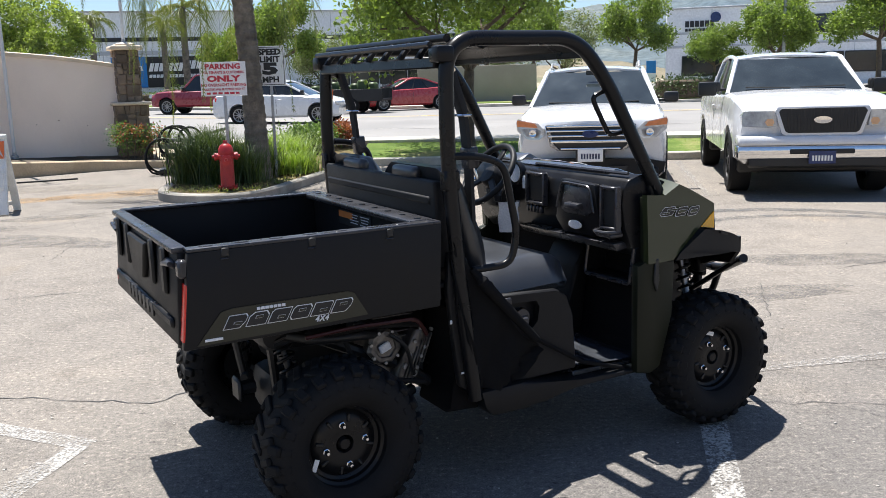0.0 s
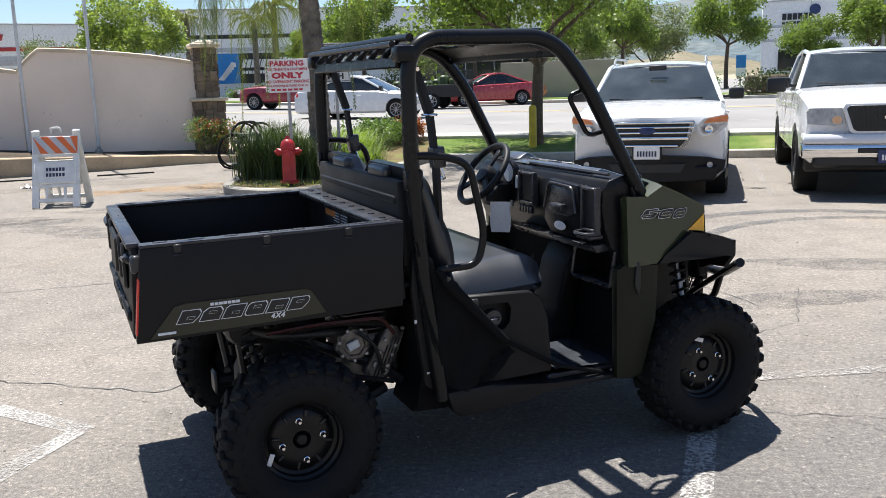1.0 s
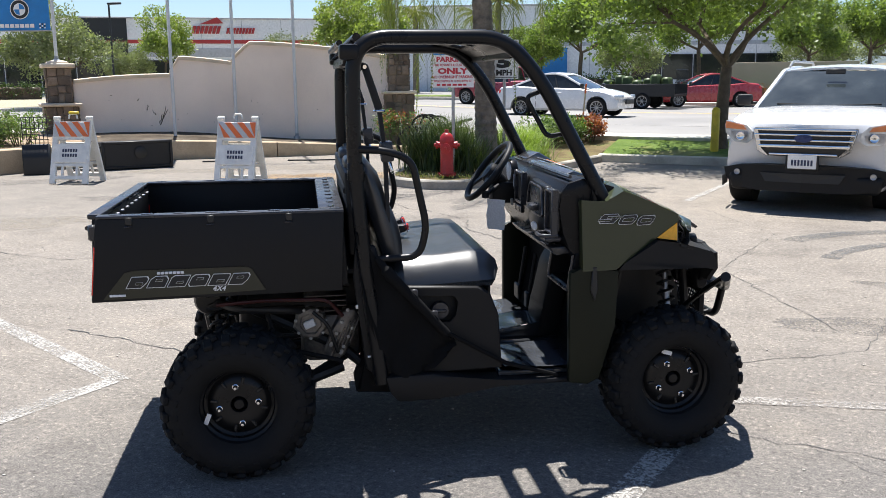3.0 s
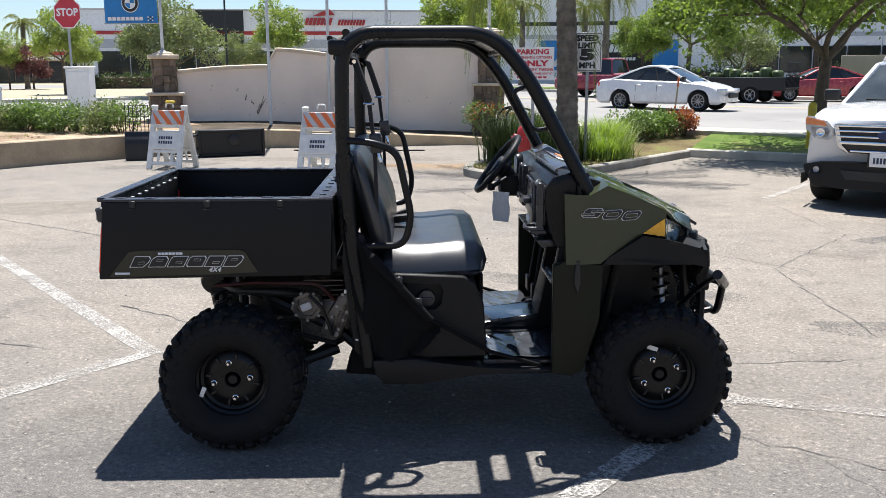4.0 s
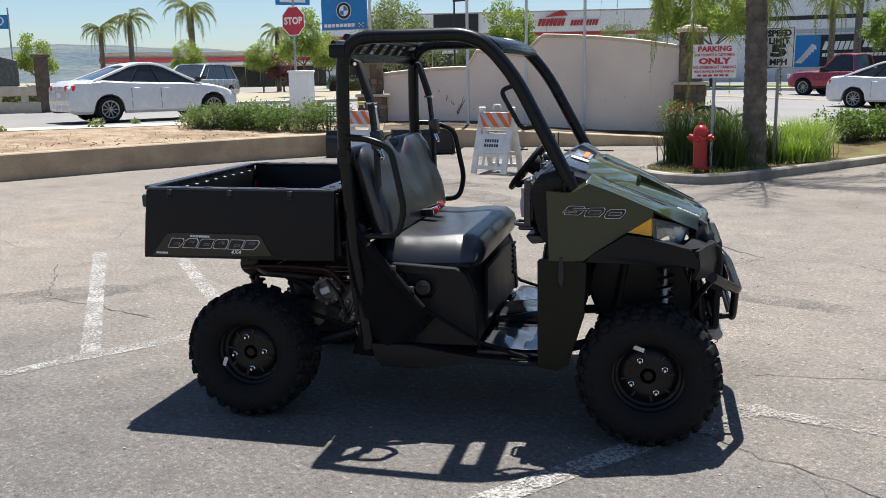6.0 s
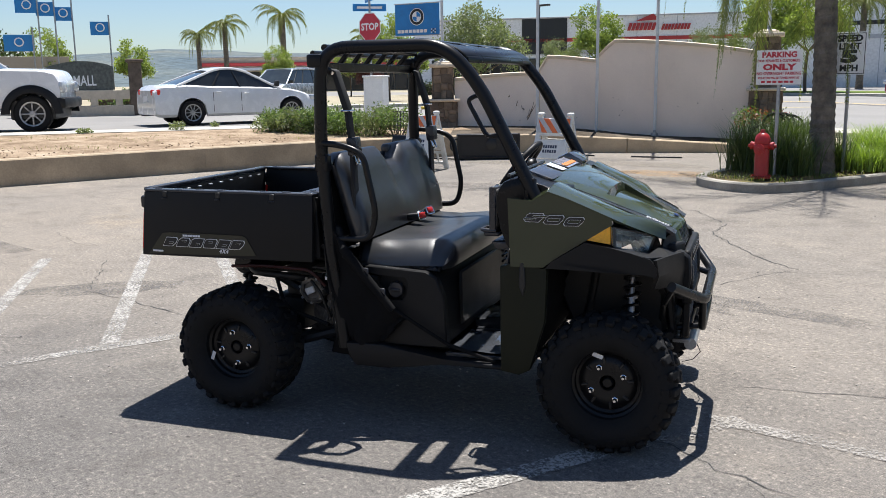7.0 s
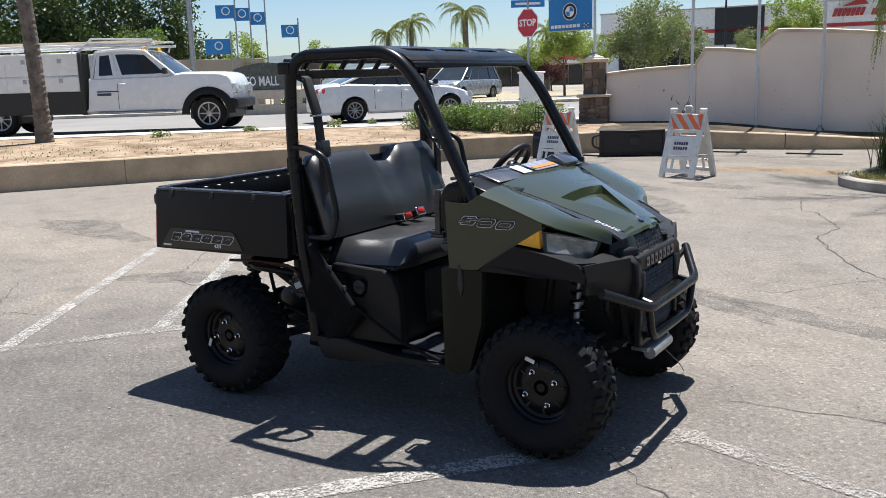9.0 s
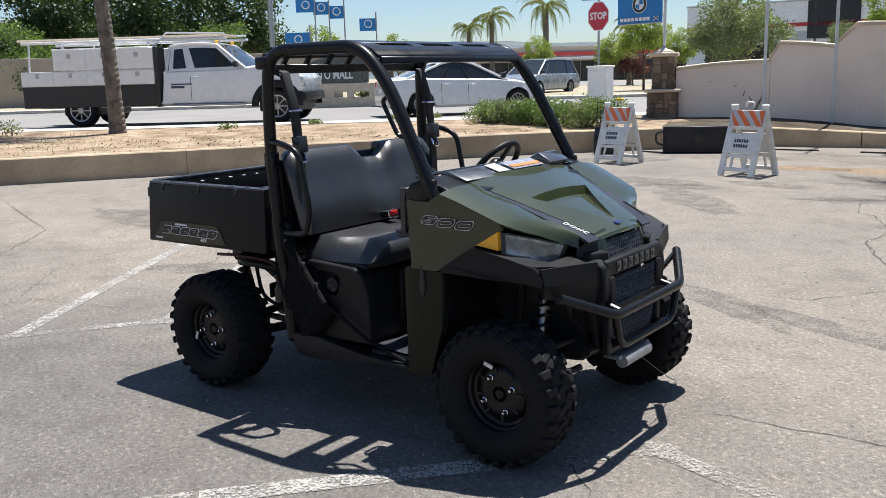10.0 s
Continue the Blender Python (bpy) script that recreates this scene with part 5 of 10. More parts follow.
# seat belts and buckles
for s in (-1, 1):
    y = s * 0.515
    bm = bmesh.new()
    prism(bm, [(0.512, 1.622), (0.543, 1.612), (0.600, 1.440), (0.572, 1.430)], y - 0.026, y + 0.026, "y", 0.008, 2)
    belt = part("seat_belt", bm, WEBBING, UTV, "black seat belt with sleeve and latch")
    bm = bmesh.new()
    tube(bm, rounded([(0.566, y - 0.032, 1.432), (0.604, y - 0.032, 1.432), (0.604, y + 0.032, 1.432), (0.566, y + 0.032, 1.432)], 0.01, 3, True), 0.005, 6, True)
    part("belt_ring", bm, CHROME, belt, "bright belt ring")
    bm = bmesh.new()
    prism(bm, [(0.578, 1.430), (0.594, 1.430), (0.612, 1.25), (0.622, 0.86), (0.606, 0.86), (0.598, 1.25)], y - 0.024, y + 0.024, "y")
    part("webbing", bm, WEBBING, belt)
    bm = bmesh.new()
    prism(bm, [(0.582, 1.31), (0.632, 1.315), (0.640, 1.235), (0.590, 1.228)], y - 0.03, y + 0.03, "y", 0.008, 2)
    part("retractor", bm, RAIL_PLASTIC, belt)
    bm = bmesh.new()
    tube(bm, rounded([(0.612, y - 0.02, 1.24), (0.632, y - 0.02, 1.19), (0.632, y + 0.02, 1.19), (0.612, y + 0.02, 1.24)], 0.01, 3, True), 0.006, 6, True)
    part("latch_plate", bm, CHROME, belt, "bright latch plate")
    bm = bmesh.new()
    lathe(bm, [(0.008, 0), (0.008, 0.012), (0.0, 0.013)], 10, "y", pose(0.53, y + 0.024 if s > 0 else y - 0.036, 1.60))
    part("anchor_bolt", bm, CHROME, belt)
    bm = bmesh.new()
    tube(bm, [(0.47, s * 0.58, 1.64), (0.52, y, 1.60)], 0.016, 8)
    part("anchor_arm", bm, BLACK_STEEL, belt)
for yb, tip in ((0.0, 8), (0.125, 22)):
    bk_at = pose(0.70, yb, 0.875, 0, -tip, -12)
    bm = bmesh.new()
    box(bm, (0, 0, 0), (0.085, 0.058, 0.036), 0.012, bk_at, seg=2)
    bk = part("belt_buckle", bm, SIGN_BLACK, UTV, "black seat belt buckle with red button")
    bm = bmesh.new()
    box(bm, (0.044, 0, 0.004), (0.018, 0.044, 0.028), 0.006, bk_at, seg=2)
    part("release_button", bm, RED_PLASTIC, bk, "red release button")
    bm = bmesh.new()
    tube(bm, [bk_at @ Vector(p) for p in rounded([(0.048, -0.030, -0.018), (0.048, 0.030, -0.018), (0.044, 0.030, 0.022), (0.044, -0.030, 0.022)], 0.008, 3, True)], 0.0028, 6, True)
    part("buckle_rim", bm, CHROME, bk, "bright rim round the buckle")
    bm = bmesh.new()
    tube(bm, [bk_at @ Vector((-0.03, 0, 0)), (0.64, yb, 0.855), (0.61, yb, 0.83)], 0.014, 8)
    part("buckle_stalk", bm, WEBBING, bk)

# hip bars beside the seat
for s in (-1, 1):
    y = s * 0.615
    bm = bmesh.new()
    tube(bm, rounded([(0.47, s * 0.59, 1.29), (0.60, y, 1.283), (0.70, y, 1.245), (0.755, y, 0.98), (0.725, y, 0.862), (0.56, s * 0.60, 0.855)], 0.05, 6), 0.0145, 12)
    part("hip_bar", bm, BLACK_STEEL, UTV, "bent black hip bar beside the seat")
    bm = bmesh.new()
    tube(bm, rounded([(0.56, s * 0.60, 0.86), (0.60, s * 0.625, 0.80), (0.83, s * 0.63, 0.545)], 0.03, 4), [0.014, 0.016, 0.024, 0.021, 0.026, 0.022, 0.018], 12)
    tube(bm, [(0.82, s * 0.625, 0.555), (1.08, s * 0.605, 0.40), (1.30, s * 0.60, 0.335)], 0.009, 8)
    net = part("entry_net", bm, NET_CLOTH, UTV, "folded black side net hanging along the entry")
    # the folded net hangs in slack creases under its top strap
    bm = bmesh.new()
    top = ((0.478, 0.99), (0.51, 0.93), (0.56, 0.853), (0.61, 0.79), (0.66, 0.727), (0.70, 0.677), (0.74, 0.62), (0.78, 0.565), (0.83, 0.53), (0.868, 0.508))
    lows = (0.90, 0.66, 0.42, 0.375, 0.365, 0.365, 0.37, 0.40, 0.445, 0.49)
    rows = []
    for i, (u, w) in enumerate(top):
        low = lows[i]
        rows.append([(u, s * (0.602 + 0.016 * math.sin(1.9 * i + 6 * t) + 0.010 * math.sin(4.3 * i - 9 * t)), w + (low - w) * t) for t in (0, 0.12, 0.25, 0.38, 0.5, 0.62, 0.75, 0.88, 1)])
    patch(bm, rows)
    thicken(bm, 0.006)
    part("net_panel", bm, NET_CLOTH, net, smooth=50)
    for u, w in ((0.70, 0.71), (0.78, 0.62)):
        bm = bmesh.new()
        box(bm, (u, s * 0.628, w), (0.03, 0.012, 0.045), 0.004)
        part("net_buckle", bm, RAIL_PLASTIC, net)

# dashboard
bm = bmesh.new()
prism(bm, [(1.335, 1.135), (1.40, 1.155), (1.50, 1.125), (1.60, 1.095), (1.60, 0.95), (1.46, 0.80), (1.40, 0.80), (1.345, 0.86), (1.318, 0.93), (1.300, 1.03), (1.31, 1.10)], -0.585, 0.585, "y", 0.012, 2)
dash = part("dashboard", bm, DASH_PLASTIC, UTV, "black moulded dashboard with storage bins")
bm = bmesh.new()
prism(bm, [(-0.42, 1.105), (-0.18, 1.115), (-0.14, 0.93), (-0.20, 0.875), (-0.41, 0.875), (-0.455, 0.93)], 1.285, 1.325, "x", 0.010, 2)
part("glovebox", bm, DASH_PLASTIC, dash, "black glovebox lid")
bm = bmesh.new()
prism(bm, [(-0.39, 1.085), (-0.22, 1.092), (-0.19, 0.985), (-0.23, 0.965), (-0.38, 0.965), (-0.415, 0.985)], 1.276, 1.288, "x", 0.006, 2)
box(bm, (1.262, -0.305, 1.005), (0.04, 0.10, 0.028), 0.010, seg=2)
part("glovebox_latch", bm, RAIL_PLASTIC, dash, "raised glovebox panel with latch")
bm = bmesh.new()
lathe(bm, [(0.0, 0), (0.9, 0.001), (1.0, 0.004), (0.9, 0.008), (0.0, 0.009)], 24, "x", pose(1.275, -0.305, 0.92) @ Matrix.Diagonal((-1, 0.048, 0.02, 1)))
part("oval_badge", bm, SILVER_DECAL, dash, "small silver oval badge")
for y0, y1, z0, z1 in ((-0.06, 0.075, 0.985, 1.12), (-0.575, -0.475, 0.93, 1.10)):
    bm = bmesh.new()
    box(bm, (1.300, (y0 + y1) / 2, (z0 + z1) / 2), (0.03, y1 - y0, z1 - z0), 0.01)
    part("storage_recess", bm, SIGN_BLACK, dash, "open dark storage bin")
    bm = bmesh.new()
    for yy in (y0, y1):
        box(bm, (1.285, yy, (z0 + z1) / 2), (0.03, 0.014, z1 - z0 + 0.02), 0.004)
    for zz in (z0, z1):
        box(bm, (1.285, (y0 + y1) / 2, zz), (0.03, y1 - y0, 0.014), 0.004)
    part("bin_surround", bm, RAIL_PLASTIC, dash)
bm = bmesh.new()
box(bm, (1.28, -0.525, 0.905), (0.07, 0.11, 0.02), 0.006)
tube(bm, rounded([(1.30, -0.575, 0.92), (1.23, -0.575, 0.92), (1.23, -0.475, 0.92), (1.30, -0.475, 0.92)], 0.03, 5), 0.008, 8)
part("cup_holder", bm, RAIL_PLASTIC, dash, "black cup holder tray")
for k in range(5):
    bm = bmesh.new()
    box(bm, (1.283, -0.035 + 0.026 * k, 0.955), (0.02, 0.020, 0.034), 0.004)
    part("rocker_switch", bm, RAIL_PLASTIC, dash)
bm = bmesh.new()
lathe(bm, [(0.0, 0.0), (0.052, 0.0), (0.058, 0.012), (0.055, 0.03), (0.0, 0.03)], 28, "x", pose(1.295, 0.155, 1.115, 0, 0, 180))
part("gauge_pod", bm, DASH_PLASTIC, dash, "round instrument pod")
bm = bmesh.new()
lathe(bm, [(0.0, 0.0), (0.044, 0.0), (0.044, 0.004), (0.0, 0.004)], 28, "x", pose(1.264, 0.155, 1.115, 0, 0, 180))
part("gauge_face", bm, SILVER_DECAL, dash, "pale instrument face")
for y0, z0, w, h, mat, nm in ((0.095, 1.075, 0.024, 0.06, WHITE_VINYL, "small_sticker"), (0.155, 0.965, 0.02, 0.03, GALV, "ignition_key"), (0.43, 1.02, 0.05, 0.06, RAIL_PLASTIC, "switch_panel")):
    bm = bmesh.new()
    box(bm, (1.278, y0, z0), (0.012, w, h), 0.002)
    part(nm, bm, mat, dash)
# raised edge round the glovebox and a ledge under it
bm = bmesh.new()
tube(bm, rounded([(1.274, -0.43, 0.985), (1.276, -0.40, 1.095), (1.276, -0.20, 1.102), (1.274, -0.165, 0.985)], 0.03, 5), 0.006, 6)
part("glovebox_trim", bm, RAIL_PLASTIC, dash)
bm = bmesh.new()
prism(bm, [(1.27, 0.868), (1.34, 0.872), (1.36, 0.84), (1.30, 0.832)], -0.56, 0.14, "y", 0.008, 2)
part("dash_ledge", bm, RAIL_PLASTIC, dash)
bm = bmesh.new()
tube(bm, [(1.352, -0.56, 1.158), (1.352, 0.10, 1.158)], 0.008, 6)
part("dash_lip", bm, RAIL_PLASTIC, dash)
# open parcel bin under the glovebox, with a rolled rim
bm = bmesh.new()
prism(bm, [(1.35, 0.685), (1.47, 0.685), (1.47, 0.70), (1.36, 0.70)], -0.58, -0.27, "y", 0.004)
for yy in (-0.59, -0.28):
    prism(bm, [(1.35, 0.685), (1.47, 0.685), (1.47, 0.845), (1.37, 0.845)], yy, yy + 0.012, "y", 0.004)
part("parcel_bin", bm, DASH_PLASTIC, dash, "open black parcel bin")
bm = bmesh.new()
tube(bm, rounded([(1.365, -0.285, 0.84), (1.342, -0.285, 0.69), (1.342, -0.585, 0.69), (1.365, -0.585, 0.84)], 0.02, 4), 0.0075, 6)
part("bin_rim", bm, RAIL_PLASTIC, dash)
bm = bmesh.new()
prism(bm, [(1.33, 0.36), (1.44, 0.36), (1.48, 0.66), (1.46, 0.80), (1.40, 0.70), (1.36, 0.50)], -0.14, 0.10, "y", 0.02, 2)
part("tunnel_cover", bm, BLACK_PLASTIC, dash, "black moulded tunnel cover")
# dash top tray with glossy warning label
bm = bmesh.new()
prism(bm, [(1.36, 1.150), (1.41, 1.168), (1.52, 1.132), (1.47, 1.118)], -0.42, 0.50, "y", 0.008, 2)
part("dash_top", bm, DASH_TOP, dash, "smooth black dash top with sky sheen in its colour")
bm = bmesh.new()
prism(bm, [(1.37, 1.16), (1.44, 1.195), (1.52, 1.15), (1.50, 1.13)], 0.28, 0.46, "y", 0.015, 2)
part("instrument_hood", bm, DASH_TOP, dash, "raised instrument hood")
for y0, w, mat in ((-0.115, 0.085, SILVER_DECAL), (0.10, 0.26, WHITE_FILM)):
    bm = bmesh.new()
    box(bm, (1.462, y0, 1.1568), (0.085, w, 0.003), 0.001, pose(0, 0, 0) @ Matrix.Translation((1.465, 0, 1.1558)) @ pose(0, 0, 0, 0, 18.1, 0) @ Matrix.Translation((-1.465, 0, -1.1558)))
    part("dash_label", bm, mat, dash, "pale warning label on the dash")
bm = bmesh.new()
box(bm, (1.478, 0.10, 1.1563), (0.026, 0.24, 0.003), 0.001, Matrix.Translation((1.478, 0, 1.1563)) @ pose(0, 0, 0, 0, 18.1, 0) @ Matrix.Translation((-1.478, 0, -1.1563)))
part("dash_label_stripe", bm, ORANGE_DECAL, dash, "orange label stripe")

# steering wheel, column, hanging tag, pedals
SW = pose(1.185, 0.27, 1.105, 0, -52, 0)
bm = bmesh.new()
tube(bm, [(0.165 * math.cos(2 * math.pi * k / 36), 0.165 * math.sin(2 * math.pi * k / 36), 0) for k in range(36)], 0.0155, 10, True)
steer = part("steering_wheel", bm, BLACK_PLASTIC, UTV, "black three-spoke steering wheel", local=SW)
bm = bmesh.new()
lathe(bm, [(0.0, 0.012), (0.045, 0.008), (0.055, -0.01), (0.05, -0.05), (0.03, -0.06), (0.03, -0.22), (0.0, -0.22)], 20)
part("hub", bm, BLACK_PLASTIC, steer)
for a in (0, 125, 235):
    bm = bmesh.new()
    box(bm, (0.10, 0, -0.008), (0.12, 0.035, 0.014), 0.005, pose(0, 0, 0, 0, 0, a))
    part("spoke", bm, BLACK_PLASTIC, steer)
bm = bmesh.new()
box(bm, (1.27, 0.27, 1.00), (0.16, 0.10, 0.11), 0.025, seg=2)
tube(bm, [(1.22, 0.20, 1.04), (1.15, 0.13, 1.01)], 0.011, 8)
lathe(bm, [(0.0, -0.02), (0.018, -0.015), (0.02, 0.012), (0.0, 0.018)], 12, m=pose(1.14, 0.12, 1.008))
part("steering_column", bm, BLACK_PLASTIC, UTV, "steering column with gear lever")
bm = bmesh.new()
patch(bm, [[(1.15 + 0.075 * j / 3 + 0.004 * math.sin(i * 2 + j), 0.13 - 0.06 * j / 3, 0.985 - 0.145 * i / 4) for j in range(4)] for i in range(5)])
thicken(bm, 0.002)
part("hanging_tag", bm, WHITE_VINYL, UTV, "white paper tag hanging under the wheel")
for y, w in ((0.16, 0.06), (0.36, 0.09)):
    bm = bmesh.new()
    box(bm, (1.36, y, 0.47), (0.02, w, 0.08), 0.006, pose(0, 0, 0))
    tube(bm, [(1.37, y, 0.50), (1.40, y, 0.70)], 0.01, 8)
    part("pedal", bm, DARK_STEEL, UTV)


# hood, fenders, lamps, grille
def fender_y(u):
    return 0.655 - 0.18 * max(0.0, u - 1.55)


def hood_ridge(u):
    t = (u - 1.53) / 0.55
    return 0.40 - 0.213 * t


def cheek_line(u):
    t = (u - 1.53) / 0.55
    return 0.406 - 0.118 * t


def lerp_at(u, tab):
    for (a, p), (b, q) in zip(tab, tab[1:]):
        if u <= b:
            return p + (q - p) * (u - a) / (b - a)
    return tab[-1][1]


RIDGE_Z = ((1.53, 1.118), (1.70, 1.048), (1.90, 0.962), (2.0, 0.916), (2.06, 0.888))
MID_Z = ((1.53, 1.132), (1.70, 1.074), (1.90, 0.982), (2.0, 0.932), (2.06, 0.902))


def scoop_half(u):
    """Half width of the scoop's recess as a share of the hood's half width."""
    return 0.75 - 0.62 * max(0.0, min(1.0, (u - 1.722) / 0.27))


bm = bmesh.new()
rows = []
for u, sunk in ((1.50, 0), (1.53, 0), (1.58, 0), (1.64, 0), (1.69, 0), (1.720, 0), (1.734, 1), (1.77, 1), (1.81, 1), (1.86, 1), (1.90, 1), (1.94, 1), (1.97, 1), (1.992, 1), (2.005, 0), (2.025, 0), (2.040, 0), (2.048, 0)):
    r = hood_ridge(u)
    zr, zm = lerp_at(u, RIDGE_Z), lerp_at(u, MID_Z)
    h = scoop_half(u)
    drop = 0.036 * (1 - 0.96 * (u - 1.72) / 0.272) if sunk else 0.0
    row = []
    for f, d in ((-1, 0), (-0.96, 0), (-(1 + h) / 2, 0), (-h - 0.004, 0), (-h + 0.022, 1), (-h * 0.5, 1), (0, 1), (h * 0.5, 1), (h - 0.022, 1), (h + 0.004, 0), ((1 + h) / 2, 0), (0.96, 0), (1, 0)):
        z = zr + (zm - zr) * (1 - f * f) - drop * d - (0.010 if u > 2.045 else 0.0)
        row.append((u - (0.022 * f * f if u > 2.01 else 0.0), f * r, z))
    rows.append(row)
patch(bm, rows)
thicken(bm, 0.012)
hood = part("hood", bm, GREEN_PAINT, UTV, "glossy sage green hood with a recessed scoop", smooth=14)
bm = bmesh.new()
lathe(bm, [(0.0, 0), (1.0, 0.0), (0.9, 0.004), (0.0, 0.005)], 16, m=pose(2.008, 0.0, 0.931, 0, 25, 0) @ Matrix.Diagonal((0.014, 0.022, 1, 1)))
part("badge", bm, BLUE_BADGE, hood, "small blue badge")
for s in (-1, 1):
    bm = bmesh.new()
    rows = []
    for u in (1.50, 1.56, 1.64, 1.72, 1.80, 1.88, 1.94, 1.98, 2.01, 2.030):
        z = lerp_at(u, RIDGE_Z)
        y0, y1 = hood_ridge(u) - 0.002, max(cheek_line(u), hood_ridge(u) + 0.012)
        drop = 0.008 * max(0.0, u - 1.99) / 0.04
        rows.append([(u, s * (y0 + (y1 - y0) * f), z - 0.002 - drop) for f in (0, 0.5, 1)])
    patch(bm, rows)
    thicken(bm, 0.012)
    part("ridge_trim", bm, RAIL_PLASTIC, hood, "black strip widening toward the nose", smooth=25)
    if s < 0:
        me = text_mesh("DOHC", 0.036, 0.001, shear=0.3, bold=0.0005, spacing=1.1)
        placed("writing", me, SILVER_DECAL, hood, local=facing((1.948, s * (hood_ridge(1.948) + 0.026), lerp_at(1.948, RIDGE_Z) + 0.0012), (0.15, 0.050, -0.066), (0, 1, 0.05)))
    # green fender side
    bm = bmesh.new()
    outl = [(1.372, 1.074), (1.42, 1.070), (1.478, 1.066), (1.545, 1.106), (1.62, 1.078), (1.70, 1.043), (1.80, 0.998), (1.803, 0.968), (1.70, 0.903), (1.62, 0.852), (1.56, 0.812), (1.525, 0.785), (1.45, 0.783), (1.385, 0.783)]
    a = [bm.verts.new((u, s * fender_y(u), w)) for u, w in outl]
    b = [bm.verts.new((u, s * (fender_y(u) - 0.03), w)) for u, w in outl]
    bm.faces.new(a)
    bm.faces.new(b[::-1])
    for i in range(len(a)):
        j = (i + 1) % len(a)
        bm.faces.new((a[i], b[i], b[j], a[j]))
    fen = part("fender", bm, GREEN_PAINT, UTV, "glossy green fender panel", smooth=20)
    # green fender top between the side and the hood ridge
    bm = bmesh.new()
    st = ((1.475, 0.652, 1.066, 0.475, 1.078), (1.545, 0.659, 1.107, 0.405, 1.120), (1.62, 0.645, 1.079, 0.390, 1.080), (1.70, 0.630, 1.044, 0.372, 1.047), (1.80, 0.611, 0.999, 0.350, 1.000), (1.84, 0.555, 0.970, 0.342, 0.981), (1.89, 0.44, 0.928, 0.331, 0.969), (1.95, 0.365, 0.892, 0.318, 0.943), (1.992, 0.318, 0.868, 0.309, 0.922))
    patch(bm, [[(u, s * (y0 + (y1 - y0) * t), z0 + (z1 - z0) * t + 0.012 * math.sin(math.pi * t)) for t in (0, 0.2, 0.5, 0.8, 1)] for u, y0, z0, y1, z1 in st])
    thicken(bm, 0.01)
    part("fender_top", bm, GREEN_PAINT, fen, "glossy green fender top", smooth=22)
    bm = bmesh.new()
    pts = [(1.703, fender_y(1.703) + 0.004, 0.906), (1.795, 0.616, 0.964), (1.798, 0.616, 0.890)]
    a = [bm.verts.new((p[0], s * p[1], p[2])) for p in pts]
    b = [bm.verts.new((p[0], s * (p[1] - 0.025), p[2])) for p in pts]
    bm.faces.new(a)
    bm.faces.new(b[::-1])
    for i in range(3):
        bm.faces.new((a[i], b[i], b[(i + 1) % 3], a[(i + 1) % 3]))
    part("side_marker", bm, AMBER, UTV, "orange triangular side marker")
    # model number on the fender: squared slanted digits, black with a silver edge
    if s < 0:
        digits = {"5": ((0.028, 0.0205, 0.060, 0.0060, (0, 0, 0, 0)), (-0.006, 0.0085, 0.052, 0.0060, (0, 0, 0, 0))), "0": ((0.013, 0.0115, 0.046, 0.0125, (0.2, 0.2, 0.2, 0.2)),)}
        for k, ch in enumerate("500"):
            x, z = 1.452 + 0.0815 * k, 0.9785 - 0.0068 * k
            y = s * 0.0008
            slanted(fen, "digit_edge", SILVER_DECAL, x, z, 0.072, 0.035, y, 0.55, 0.0005, (0.25, 0.25, 0.25, 0.25), 0.0017, fender_y)
            slanted(fen, "digit", SIGN_BLACK, x, z, 0.072, 0.035, y - 0.0006, 0.55, 0.0005, (0.25, 0.25, 0.25, 0.25), 0.0, fender_y)
            for dx, dz, w, h, cuts in digits[ch]:
                lx = 0.55 * (dz + h / 2 - 0.0175)
                slanted(fen, "digit_edge", SILVER_DECAL, x + dx + lx, z + dz, w, h, y - 0.0012, 0.55, 0.0005, cuts, 0.0011, fender_y)
                slanted(fen, "digit_gap", GREEN_PAINT, x + dx + lx, z + dz, w, h, y - 0.0018, 0.55, 0.0005, cuts, 0.0, fender_y)
    # head lamp: housing, reflector bowls, clear lens
    cor = [(1.802, 0.602, 0.962), (1.808, 0.604, 0.878), (1.86, 0.520, 0.845), (1.905, 0.405, 0.817), (1.925, 0.345, 0.815), (1.948, 0.325, 0.882), (1.878, 0.455, 0.922)]
    bm = bmesh.new()
    c = [bm.verts.new((p[0], s * p[1], p[2])) for p in cor]
    crease = [bm.verts.new((x, s * y, z)) for x, y, z in ((1.768, 0.560, 0.938), (1.822, 0.452, 0.905), (1.885, 0.325, 0.868))]
    for f in ((c[0], crease[0], c[1]), (c[1], crease[0], crease[1], c[2]), (c[2], crease[1], c[3]), (c[3], crease[1], crease[2], c[4]), (c[4], crease[2], c[5]), (c[5], crease[2], crease[1], c[6]), (c[6], crease[1], crease[0], c[0])):
        bm.faces.new(f)
    lampo = part("headlight", bm, LAMP_CHROME, UTV, "clear wedge-shaped headlight", smooth=10)
    mid = Vector([sum(p[i] for p in cor) / len(cor) for i in range(3)])
    bm = bmesh.new()
    ring = [[bm.verts.new((p[0] + 0.004, s * (p[1] + 0.004), p[2])) for p in cor], [bm.verts.new((q.x + 0.003, s * (q.y + 0.003), q.z)) for q in (Vector(p).lerp(mid, 0.12) for p in cor)]]
    for i in range(len(cor)):
        j = (i + 1) % len(cor)
        bm.faces.new((ring[0][i], ring[0][j], ring[1][j], ring[1][i]))
    part("bezel", bm, SIGN_BLACK, lampo, "black edge round the lens")
    bm = bmesh.new()
    bm.faces.new([bm.verts.new((p[0] + 0.001, s * (p[1] + 0.001), p[2])) for p in cor])
